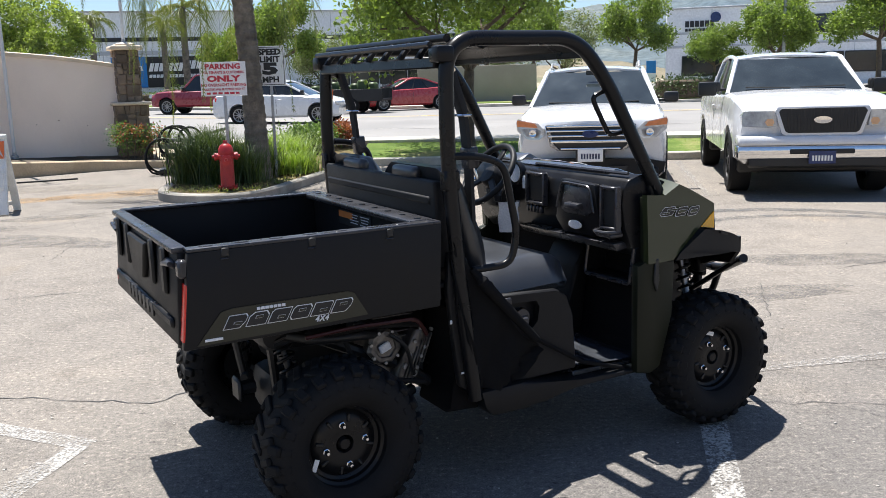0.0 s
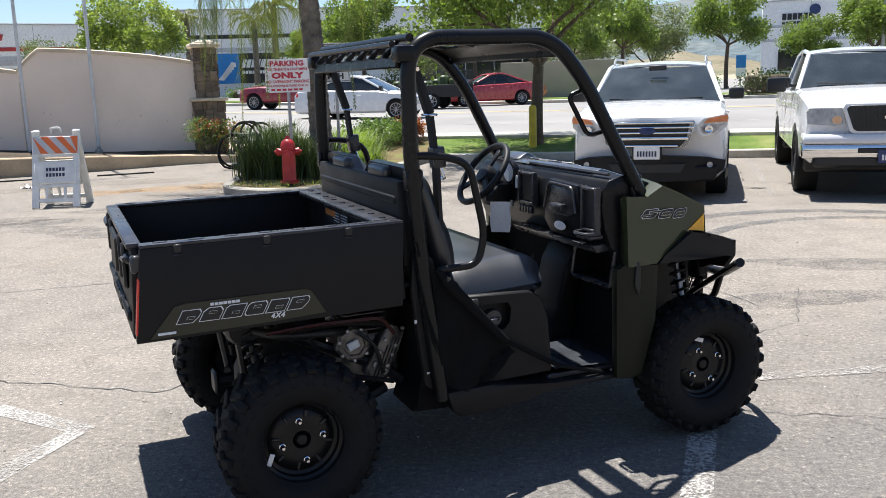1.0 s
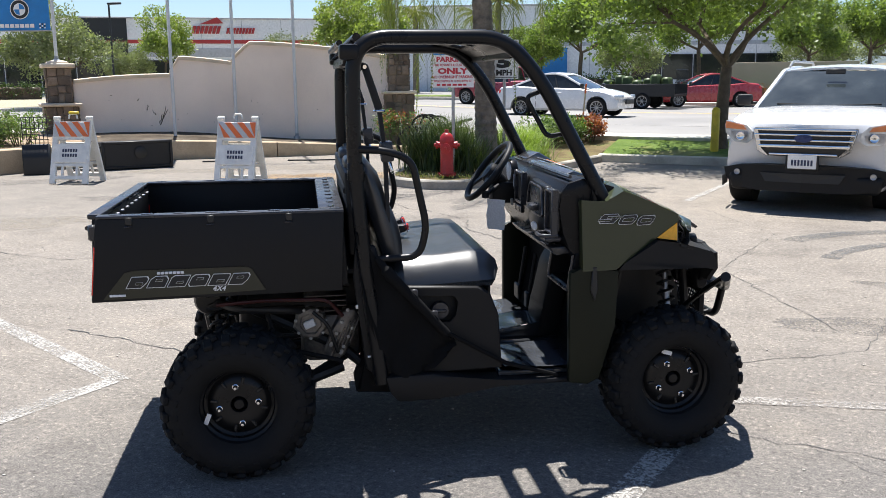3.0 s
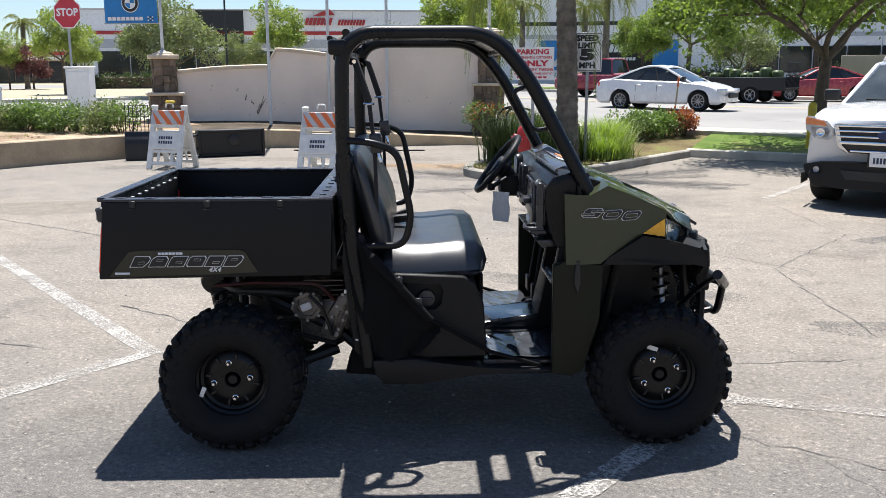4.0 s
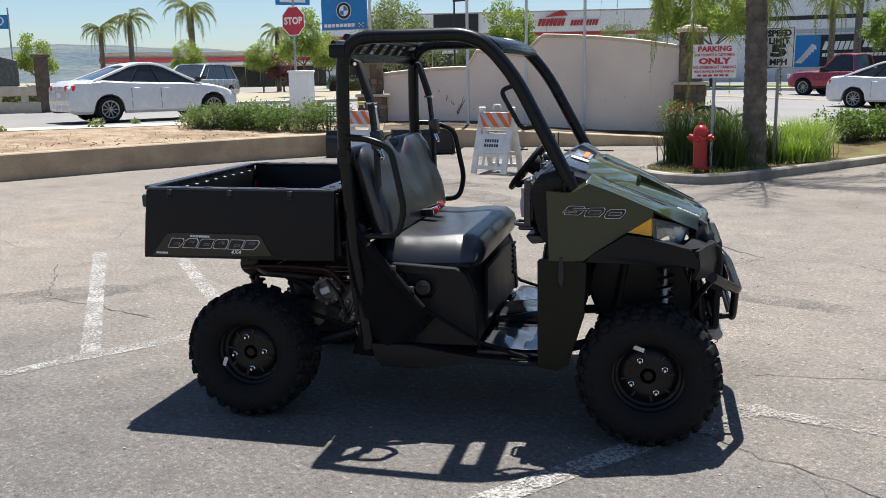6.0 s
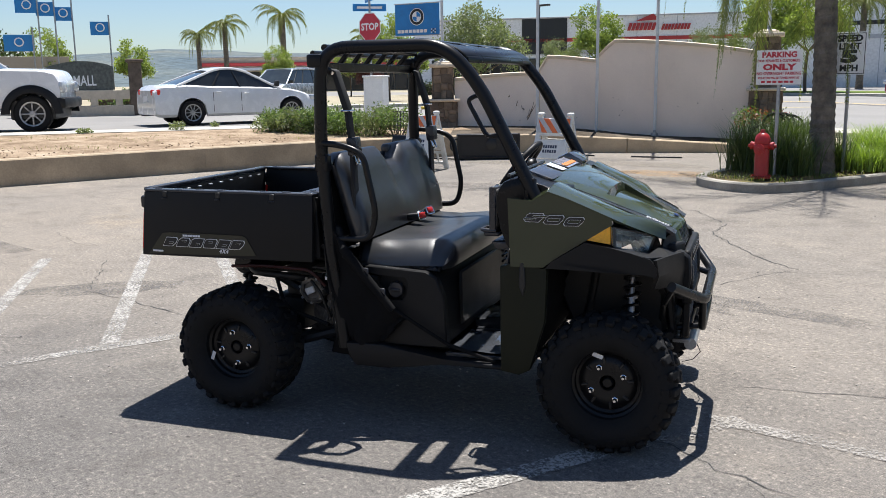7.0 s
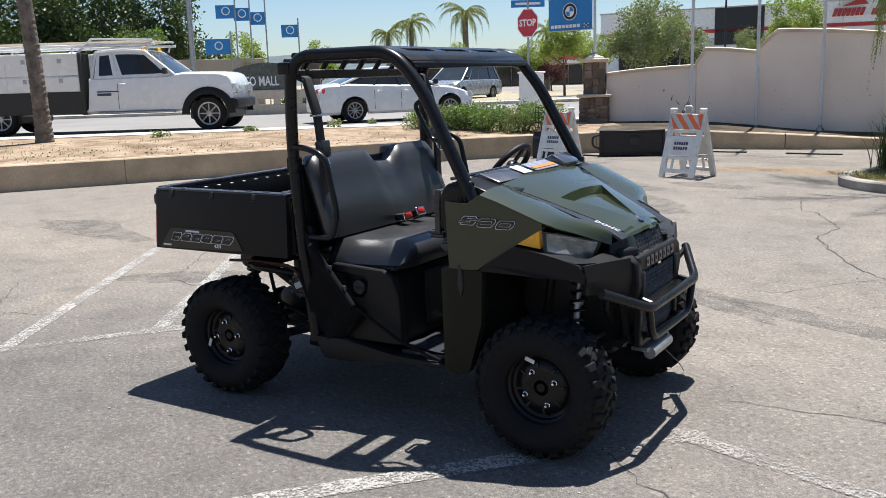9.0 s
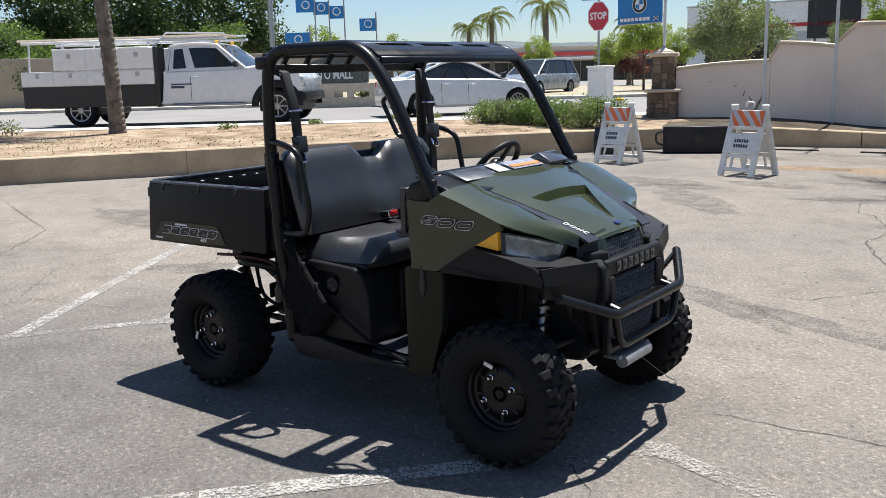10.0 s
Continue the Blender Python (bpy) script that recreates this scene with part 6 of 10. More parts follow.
    thicken(bm, 0.004)
    lens = part("lens", bm, LENS, lampo, "clear lens")
    lens.visible_shadow = False
    # black fender flare and its top
    bm = bmesh.new()
    outl = [(1.535, 0.783), (1.56, 0.812), (1.62, 0.850), (1.70, 0.900), (1.80, 0.884), (1.88, 0.862), (1.96, 0.832), (1.99, 0.79), (1.985, 0.755), (1.93, 0.770), (1.80, 0.779), (1.65, 0.782)]
    a = [bm.verts.new((u, s * (0.66 - 0.55 * max(0, u - 1.80) ** 1.3), w)) for u, w in outl]
    b = [bm.verts.new((u - 0.01, s * (0.52 - 0.55 * max(0, u - 1.80) ** 1.3), w - 0.012)) for u, w in outl]
    bm.faces.new(a)
    bm.faces.new(b[::-1])
    for i in range(len(a)):
        j = (i + 1) % len(a)
        bm.faces.new((a[i], b[i], b[j], a[j]))
    part("fender_flare", bm, BLACK_PLASTIC, UTV, "matt black fender flare", smooth=25)
    bm = bmesh.new()
    patch(bm, [[(1.80, s * 0.655, 0.884), (1.80, s * 0.59, 0.878)], [(1.86, s * 0.640, 0.866), (1.858, s * 0.515, 0.842)], [(1.95, s * 0.605, 0.838), (1.925, s * 0.34, 0.812)], [(2.020, s * 0.44, 0.818), (1.970, s * 0.30, 0.840)], [(2.062, s * 0.30, 0.808), (2.028, s * 0.20, 0.815)]])
    thicken(bm, 0.012)
    part("lamp_brow", bm, BLACK_PLASTIC, UTV, smooth=20)
    bm = bmesh.new()
    patch(bm, [[(1.985, s * 0.60, 0.83), (1.995, s * 0.59, 0.76), (1.975, s * 0.56, 0.70)], [(2.025, s * 0.44, 0.822), (2.035, s * 0.43, 0.75), (2.02, s * 0.42, 0.68)], [(2.068, s * 0.30, 0.815), (2.085, s * 0.28, 0.74), (2.075, s * 0.27, 0.63)]])
    thicken(bm, 0.015)
    part("corner_fascia", bm, BLACK_PLASTIC, UTV, smooth=20)
    # front body side below the fender: door-post panel, shade put into its green
    bm = bmesh.new()
    prism(bm, [(1.372, 1.065), (1.392, 0.788), (1.335, 0.78), (1.338, 0.312), (1.42, 0.300), (1.468, 0.325), (1.532, 0.545), (1.540, 0.775), (1.53, 0.784), (1.40, 0.784), (1.395, 1.06)], s * 0.645, s * 0.605, "y", 0.008, 2)
    pil = part("front_post_panel", bm, GREEN_SHADED, UTV, "green panel behind the front wheel, darkened as in shade")
    bm = bmesh.new()
    prism(bm, [(1.425, 0.80), (1.445, 0.80), (1.450, 0.70), (1.438, 0.655), (1.420, 0.70)], s * 0.655, s * 0.642, "y", 0.004)
    part("vent_slot", bm, SIGN_BLACK, pil)

bm = bmesh.new()
for sy in (-1, 1):
    prism(bm, [(2.00, 0.825), (2.06, 0.815), (2.096, 0.79), (2.104, 0.70), (2.090, 0.60), (2.04, 0.60)], sy * 0.235, sy * 0.295, "y", 0.008)
box(bm, (2.080, 0, 0.777), (0.035, 0.52, 0.070), 0.008)
box(bm, (2.09, 0, 0.60), (0.04, 0.56, 0.05), 0.008)
box(bm, (2.085, -0.24, 0.50), (0.03, 0.04, 0.16), 0.006)
box(bm, (2.085, 0.24, 0.50), (0.03, 0.04, 0.16), 0.006)
box(bm, (2.08, 0, 0.425), (0.04, 0.5, 0.03), 0.006)
for sy in (-1, 1):
    prism(bm, [(sy * 0.205, 0.745), (sy * 0.25, 0.745), (sy * 0.25, 0.62), (sy * 0.205, 0.62)], 2.075, 2.108, "x", 0.008)
    prism(bm, [(2.070, sy * 0.195), (2.035, sy * 0.29), (1.995, sy * 0.29), (2.025, sy * 0.195)], 0.795, 0.845, "z", 0.008)
fascia = part("front_fascia", bm, BLACK_PLASTIC, UTV, "matt black front fascia with grille openings")
for z0, z1, hw, x, lean_x in ((0.808, 0.880, 0.168, 2.056, -0.026), (0.628, 0.735, 0.200, 2.098, -0.006), (0.442, 0.580, 0.222, 2.085, 0.0)):
    bm = bmesh.new()
    step = 0.021
    n = int(2 * hw / step)
    for k in range(n + 1):
        for lean in (1, -1):
            y = -hw + step * k
            h = z1 - z0
            tube(bm, [(x, max(-hw, min(hw, y - lean * h * 0.3)), z0), (x + lean_x, max(-hw, min(hw, y + lean * h * 0.3)), z1)], 0.0034, 4, cap=False)
    k = 0
    z = z0
    while z < z1:
        xz = x + lean_x * (z - z0) / (z1 - z0)
        tube(bm, [(xz, -hw, z), (xz, hw, z)], 0.0032, 4, cap=False)
        z += 0.018
    part("grille", bm, RAIL_PLASTIC, UTV, "black mesh grille")
    bm = bmesh.new()
    box(bm, (x - 0.09, 0, (z0 + z1) / 2 - 0.01), (0.01, 2 * hw - 0.1, z1 - z0), 0.002)
    part("radiator", bm, SIGN_BLACK, UTV)
for sy in (-1, 1):
    bm = bmesh.new()
    patch(bm, [[(2.036, sy * 0.166, 0.886), (2.024, sy * 0.200, 0.889), (2.014, sy * 0.216, 0.886)], [(2.050, sy * 0.170, 0.84), (2.040, sy * 0.198, 0.84), (2.024, sy * 0.215, 0.84)], [(2.062, sy * 0.172, 0.797), (2.052, sy * 0.196, 0.797), (2.034, sy * 0.213, 0.797)]])
    thicken(bm, 0.014)
    part("nose_edge", bm, GREEN_PAINT, hood, "green nose side beside the upper grille", smooth=25)
    bm = bmesh.new()
    patch(bm, [[(2.020, sy * 0.212, 0.884), (2.004, sy * 0.262, 0.884), (1.984, sy * 0.312, 0.868)], [(2.030, sy * 0.212, 0.845), (2.010, sy * 0.265, 0.845), (1.982, sy * 0.318, 0.842)], [(2.042, sy * 0.208, 0.800), (2.024, sy * 0.27, 0.805), (1.990, sy * 0.325, 0.815)]])
    thicken(bm, 0.012)
    part("nose_cheek", bm, BLACK_PLASTIC, hood, "black corner between grille and headlight", smooth=25)
for k in range(7):
    bm = bmesh.new()
    box(bm, (2.099, -0.165 + 0.055 * k, 0.777), (0.006, 0.040, 0.045), 0.003)
    box(bm, (2.103, -0.165 + 0.055 * k, 0.777), (0.004, 0.016, 0.018), 0.002)
    part("raised_mark", bm, RAIL_PLASTIC, fascia)

bm = bmesh.new()
tube(bm, rounded([(2.045, -0.565, 0.715), (2.167, -0.32, 0.610), (2.167, 0.32, 0.610), (2.045, 0.565, 0.715)], 0.05, 6), 0.021, 12)
bump = part("brush_guard", bm, BLACK_STEEL, UTV, "black tubular front brush guard")
bm = bmesh.new()
tube(bm, rounded([(2.158, -0.31, 0.602), (2.155, -0.26, 0.462), (2.155, 0.26, 0.462), (2.158, 0.31, 0.602)], 0.06, 6), 0.017, 10)
part("lower_hoop", bm, BLACK_STEEL, bump)
for s in (-1, 1):
    bm = bmesh.new()
    tube(bm, [(2.152, s * 0.20, 0.465), (2.02, s * 0.20, 0.44)], 0.014, 8)
    tube(bm, [(2.16, s * 0.26, 0.610), (2.06, s * 0.25, 0.64)], 0.014, 8)
    tube(bm, [(2.05, s * 0.53, 0.705), (2.0, s * 0.40, 0.60), (1.98, s * 0.26, 0.50)], 0.013, 8)
    part("guard_stay", bm, BLACK_STEEL, bump)
bm = bmesh.new()
tube(bm, [(2.10, -0.13, 0.352), (2.10, 0.12, 0.352)], 0.028, 14)
box(bm, (2.06, 0.0, 0.37), (0.08, 0.30, 0.02), 0.004)
part("skid_roller", bm, GALV, UTV, "pale grey tow roller under the nose")
bm = bmesh.new()
tube(bm, [(2.11, 0.04, 0.33), (2.13, 0.20, 0.22), (2.08, 0.45, 0.10), (2.01, 0.687, 0.008)], 0.0022, 5)
part("loose_wire", bm, SIGN_BLACK, UTV, "thin dark wire hanging to the ground")
bm = bmesh.new()
prism(bm, [(1.62, 0.32), (1.98, 0.36), (2.00, 0.43), (1.97, 0.60), (1.90, 0.80), (1.60, 0.86), (1.50, 0.60)], -0.24, 0.24, "y", 0.02)
part("front_inner_body", bm, DARK_STEEL, UTV)


# suspension, drive line, engine
def coil_over(x, y, z0, z1, dx, dy, mat, label):
    top, bot = Vector((x + dx, y + dy, z1)), Vector((x, y, z0))
    d = top - bot
    m = Matrix.Translation(bot) @ d.to_track_quat("Z", "Y").to_matrix().to_4x4()
    bm = bmesh.new()
    L = d.length
    lathe(bm, [(0.0, 0), (0.016, 0), (0.016, L * 0.55), (0.026, L * 0.55), (0.026, L * 0.6), (0.012, L * 0.6), (0.012, L), (0.0, L)], 12, m=m)
    shock = part("shock_absorber", bm, mat, UTV, label)
    bm = bmesh.new()
    n = 90
    tube(bm, [m @ Vector((0.034 * math.cos(k * 0.5), 0.034 * math.sin(k * 0.5), L * (0.12 + 0.78 * k / n))) for k in range(n)], 0.0065, 6)
    part("coil_spring", bm, BLACK_STEEL, shock)


for s in (-1, 1):
    coil_over(1.86, s * 0.43, 0.40, 0.78, 0.0, -s * 0.10, ALLOY, "silver shock absorber with black coil spring")
    coil_over(-0.06, s * 0.36, 0.36, 0.70, -0.06, -s * 0.08, DARK_STEEL, "dark shock absorber with black coil spring")
    bm = bmesh.new()
    for z in (0.26, 0.40):
        tube(bm, [(1.66, s * 0.20, z + 0.06), (1.80, s * 0.50, z)], 0.015, 8)
        tube(bm, [(1.94, s * 0.20, z + 0.06), (1.80, s * 0.50, z)], 0.015, 8)
    tube(bm, [(1.80, s * 0.12, 0.36), (1.80, s * 0.55, 0.30)], 0.018, 8)
    tube(bm, [(1.74, s * 0.20, 0.42), (1.70, s * 0.50, 0.36)], 0.010, 8)
    part("front_arm", bm, DARK_STEEL, UTV, "dark tubular suspension arm")
    bm = bmesh.new()
    tube(bm, [(0.42, s * 0.34, 0.34), (0.20, s * 0.40, 0.28), (0.0, s * 0.46, 0.27)], 0.024, 8)
    tube(bm, [(-0.12, s * 0.18, 0.34), (0.0, s * 0.48, 0.34)], 0.016, 8)
    tube(bm, [(0.0, s * 0.10, 0.32), (0.0, s * 0.55, 0.30)], 0.022, 8)
    part("rear_arm", bm, DARK_STEEL, UTV, "dark suspension arm")
bm = bmesh.new()
box(bm, (0.0, 0, 0.34), (0.22, 0.24, 0.20), 0.05, seg=2)
box(bm, (0.12, 0.10, 0.52), (0.30, 0.36, 0.22), 0.04, seg=2)
part("gearbox", bm, DARK_STEEL, UTV, "dark transaxle case")
rg = random.Random(8)
bm = bmesh.new()
box(bm, (0.30, -0.22, 0.46), (0.26, 0.18, 0.22), 0.04, seg=2)
prism(bm, [(0.26, 0.405), (0.31, 0.37), (0.36, 0.40), (0.42, 0.56), (0.40, 0.60), (0.35, 0.59), (0.30, 0.50)], -0.37, -0.28, "y", 0.012, 2)
eng = part("engine", bm, ENGINE_CAST, UTV, "grimy ribbed cast alloy engine case", local=pose(0.075, 0, 0))
bm = bmesh.new()
lathe(bm, [(0.0, -0.03), (0.072, -0.03), (0.076, 0.02), (0.064, 0.034), (0.048, 0.036), (0.044, 0.028), (0.0, 0.028)], 7, "y", pose(0.215, -0.345, 0.545, 0, 12, 180))
part("clutch_cover", bm, ENGINE_CAST, eng, "angular cast cover", smooth=20)
bm = bmesh.new()
box(bm, (0.21, -0.384, 0.545), (0.05, 0.012, 0.034), 0.004, Matrix.Translation((0.21, 0, 0.545)) @ pose(0, 0, 0, 0, -22, 0) @ Matrix.Translation((-0.21, 0, -0.545)))
part("cover_plate", bm, SILVER_DECAL, eng, "small pale plate")
for k in range(5):
    bm = bmesh.new()
    w = 0.30 + 0.022 * k
    box(bm, (0, 0, 0), (0.007, 0.02, 0.15 - 0.012 * abs(k - 2)), 0.002, pose(w + 0.01, -0.372, 0.47 + 0.018 * k - 0.03, 0, 22, 0))
    part("case_rib", bm, ENGINE_CAST, eng)
for k in range(11):
    a = rg.uniform(0, 1)
    x, z = ((0.275 + 0.10 * a, 0.405 + 0.20 * a) if k % 2 else (0.33 + 0.09 * a, 0.395 + 0.19 * a))
    bm = bmesh.new()
    lathe(bm, [(0.008, 0.0), (0.008, 0.012), (0.0, 0.013)], 6, "y", pose(x, -0.37, z, 0, 0, 180))
    part("case_bolt", bm, GALV, eng)
for k in range(7):
    a = 2 * math.pi * k / 7 + 0.2
    bm = bmesh.new()
    lathe(bm, [(0.007, 0.0), (0.007, 0.012), (0.0, 0.013)], 6, "y", pose(0.215 + 0.064 * math.cos(a), -0.372, 0.545 + 0.064 * math.sin(a), 0, 0, 180))
    part("case_bolt", bm, GALV, eng)
for x, z, w, h, mat in ((0.475, 0.66, 0.010, 0.016, WHITE_VINYL), (0.52, 0.45, 0.014, 0.008, WHITE_VINYL)):
    bm = bmesh.new()
    box(bm, (x, -0.578, z), (w, 0.003, h), 0.001)
    part("small_label", bm, mat, UTV, "small white inspection label")
bm = bmesh.new()
tube(bm, rounded([(0.30, -0.40, 0.60), (0.36, -0.42, 0.55), (0.40, -0.40, 0.42)], 0.03, 4), 0.008, 8)
part("wire_loom", bm, SIGN_BLACK, UTV)
for k in range(5):
    bm = bmesh.new()
    box(bm, (0.28, -0.22, 0.56 + 0.022 * k), (0.18, 0.20, 0.008), 0.003)
    part("cooling_fin", bm, ENGINE_CAST, eng)
bm = bmesh.new()
prism(bm, [(0.37, 0.36), (0.56, 0.36), (0.58, 0.70), (0.38, 0.715)], -0.24, 0.46, "y", 0.02, 2)
part("air_box", bm, BLACK_PLASTIC, UTV, "black air box ahead of the engine")
# guard and frame as one black mass, which also stands for the shadow behind
for s in (-1, 1):
    bm = bmesh.new()
    prism(bm, [(0.46, 0.285), (0.62, 0.275), (0.60, 0.68), (0.50, 0.70), (0.52, 0.42)], s * 0.54, s * 0.30, "y", 0.015, 2)
    part("guard_shade_fill", bm, NET_CLOTH, UTV, "black guard mass filling the shaded gap below the cab corner")
bm = bmesh.new()
lathe(bm, [(0.0, -0.20), (0.05, -0.20), (0.062, -0.17), (0.062, 0.17), (0.05, 0.20), (0.0, 0.20)], 20, "y", pose(-0.13, -0.12, 0.645))
tube(bm, rounded([(-0.10, -0.30, 0.64), (0.0, -0.42, 0.63), (0.20, -0.42, 0.62), (0.30, -0.30, 0.58)], 0.06, 5), 0.018, 10)
part("muffler", bm, DARK_STEEL, UTV, "dark muffler and exhaust pipe")
bm = bmesh.new()
tube(bm, rounded([(-0.08, -0.50, 0.672), (0.10, -0.52, 0.688), (0.36, -0.52, 0.682), (0.42, -0.48, 0.60)], 0.04, 4), 0.008, 8)
part("hose", bm, HOSE_RED, UTV, "dark red rubber hose")
bm = bmesh.new()
tube(bm, rounded([(0.02, -0.46, 0.66), (0.22, -0.44, 0.66), (0.40, -0.46, 0.64)], 0.04, 4), 0.012, 8)
tube(bm, rounded([(0.10, -0.40, 0.64), (0.16, -0.42, 0.46), (0.42, -0.46, 0.40)], 0.06, 4), 0.010, 8)
part("hose", bm, RUBBER, UTV)
bm = bmesh.new()
tube(bm, [(-0.13, 0, 0.36), (-0.20, 0, 0.36)], 0.03, 8)
box(bm, (-0.20, 0, 0.36), (0.02, 0.10, 0.09), 0.01)
part("hitch_receiver", bm, DARK_STEEL, UTV)


# ---- parked and waiting road vehicles ----
def interp(x, tab):
    if x <= tab[0][0]:
        return tab[0][1]
    return lerp_at(x, tab)


def road_wheel(parent, x, y, r, w, side, rim_mat, spokes=10):
    bm = bmesh.new()
    lathe(bm, [(0.0, 0.02), (r * 0.16, 0.016), (r * 0.2, -0.02), (r * 0.2, -0.1), (0.0, -0.1)], 16, "y")
    wheel = part("wheel", bm, rim_mat, parent, local=pose(x, y, r, 0, 0, 180 if side < 0 else 0))
    bm = bmesh.new()
    lathe(bm, [(r * 0.66, 0.015), (r * 0.72, 0.03), (r * 0.9, 0.03), (r * 0.985, 0.0), (r, -0.04), (r, -w + 0.04), (r * 0.985, -w), (r * 0.7, -w), (r * 0.64, -w + 0.03), (r * 0.64, 0.0)], 36, "y", cap=False)
    part("tyre", bm, RUBBER, wheel)
    bm = bmesh.new()
    lathe(bm, [(r * 0.67, 0.018), (r * 0.63, 0.012), (r * 0.60, -0.02), (r * 0.60, -w * 0.7), (0.0, -w * 0.7)], 32, "y", cap=False)
    part("rim", bm, DARK_STEEL, wheel)
    bm = bmesh.new()
    for k in range(spokes):
        box(bm, (r * 0.38, -0.004, 0), (r * 0.5, 0.03, r * 0.085), 0.008, pose(0, 0, 0, 0, 360 * k / spokes, 0))
    lathe(bm, [(r * 0.67, 0.018), (r * 0.67, 0.024), (r * 0.60, 0.018), (r * 0.58, 0.0)], 32, "y", cap=False)
    part("spokes", bm, rim_mat, wheel)


def road_vehicle(label, category, m, paint, L, W, wb, fo, deck, glass, zb, wr, rim_mat=ALLOY, dark_lower=0.0, spokes=10, taper=0.10, bow=0.2, group="", seats=True, surround=None):
    """A car or truck: lower body over dense stations with real wheel arches, roof on pillars with glass panes between, wheels, lamps, mirrors.
    deck: height of the lower body's top along x; glass: (rear base, rear roof, front roof, front base, roof height, pillars)."""
    car = thing(category.replace(" ", "_"), label, category, m, group)
    x0, x1 = -wb / 2 - (L - wb - fo), wb / 2 + fo
    n = 110
    xs = [x0 + (x1 - x0) * k / n for k in range(n + 1)]

    def hw(x):
        f = max(0.0, (x - (x1 - 0.9)) / 0.9)
        b = max(0.0, ((x0 + 0.7) - x) / 0.7)
        return W / 2 * (1 - taper * f ** 2.4 - 0.07 * b ** 2.4)

    def arch(x):
        z = zb
        for c in (-wb / 2, wb / 2):
            R = wr * 1.16
            d = abs(x - c)
            if d < R:
                z = max(z, wr + math.sqrt(R * R - d * d) * 0.98)
        return z
    bm, bl = bmesh.new(), bmesh.new()
    rows = []
    for x in xs:
        h, zt, za = hw(x), interp(x, deck), arch(x)
        endf = max(0.0, (x - (x1 - 0.18)) / 0.18) ** 2 + max(0.0, (x0 + 0.14 - x) / 0.14) ** 2
        z0 = zb + 0.06 * endf
        zt2 = zt
        pr = [(h - 0.10, z0), (h - 0.015, z0 + 0.07), (h, z0 + (zt - z0) * 0.42), (h - 0.012, z0 + (zt - z0) * 0.68), (h - 0.045, zt2 - 0.05), (h - 0.10, zt2 - 0.008), (h * 0.55, zt2 + 0.018), (0.0, zt2 + 0.026)]
        pr = [(y, max(z, za)) for y, z in pr]
        g = max(0.0, (x - (x1 - 0.55)) / 0.55)
        row = [(x, y, z) for y, z in pr] + [(x, -y, z) for y, z in pr[-2::-1]]
        rows.append([(px - bow * g * (abs(py) / (W / 2)) ** 2.4, py, pz) for px, py, pz in row])
    g = patch(bm, rows)
    bm.faces.new(g[0])
    bm.faces.new(g[-1][::-1])
    body = part("body", bm, paint, car, smooth=32)
    bm = bmesh.new()
    box(bm, ((x0 + x1) / 2, 0, zb + 0.16), (L - 0.5, W - 0.36, 0.22), 0.02)
    for c in (-wb / 2, wb / 2):
        box(bm, (c, 0, wr + 0.1), (wr * 2.3, W - 0.16, wr * 1.1), 0.03)
    part("underbody", bm, SIGN_BLACK, car)
    if dark_lower:
        bm = bmesh.new()
        for s in (-1, 1):
            rowsd = [[(x, s * (hw(x) + 0.006), max(zb - 0.01, arch(x) - 0.0)), (x, s * (hw(x) + 0.010), max(zb + dark_lower, arch(x) + 0.035))] for x in xs[3:-3]]
            patch(bm, rowsd)
        thicken(bm, 0.008)
        part("sill_cladding", bm, BLACK_PLASTIC, car, "black lower cladding")
    # greenhouse
    rb, rr_, fr_, fb, zr, pillars = glass
    zrb, zfb = interp(rb, deck), interp(fb, deck)
    wbelt, wroof = W / 2 - 0.085, W / 2 - 0.27
    arcd = 0.085 if zr < 1.6 else 0.05

    def roof_z(t):
        return zr - arcd * (2 * t - 1) ** 2
    bm = bmesh.new()
    rows = []
    for k in range(17):
        t = k / 16
        x = rr_ + (fr_ - rr_) * t
        rows.append([(x, wroof * f, roof_z(t) + 0.03 * (1 - f * f) - 0.02 * abs(f) ** 3) for f in (-1, -0.9, -0.5, 0, 0.5, 0.9, 1)])
    patch(bm, rows)
    thicken(bm, 0.03)
    roof = part("roof", bm, paint, car, smooth=40)
    ends = {"a": ((fb, wbelt, zfb), (fr_, wroof, zr - arcd - 0.02)), "c": ((rb, wbelt, zrb), (rr_, wroof, zr - arcd - 0.02))}
    for s in (-1, 1):
        for p, q in ends.values():
            bm = bmesh.new()
            tube(bm, [(p[0], s * p[1], p[2] - 0.03), (q[0], s * q[1], q[2])], 0.036, 8)
            part("pillar", bm, paint, car)
        bm = bmesh.new()
        tube(bm, [(rr_ + (fr_ - rr_) * k / 12, s * wroof, roof_z(k / 12) - 0.02) for k in range(13)], 0.034, 8)
        part("roof_rail", bm, paint, car)
        edges = [rb] + list(pillars) + [fb]

        def belt(t):
            x = rb + (fb - rb) * t
            return Vector((x, s * (wbelt - 0.004), interp(x, deck) - 0.02))

        def top(t):
            return Vector((rr_ + (fr_ - rr_) * t, s * (wroof - 0.004), roof_z(t) - 0.03))
        cuts = [0.03] + [(p - rb) / (fb - rb) for p in pillars] + [0.97]
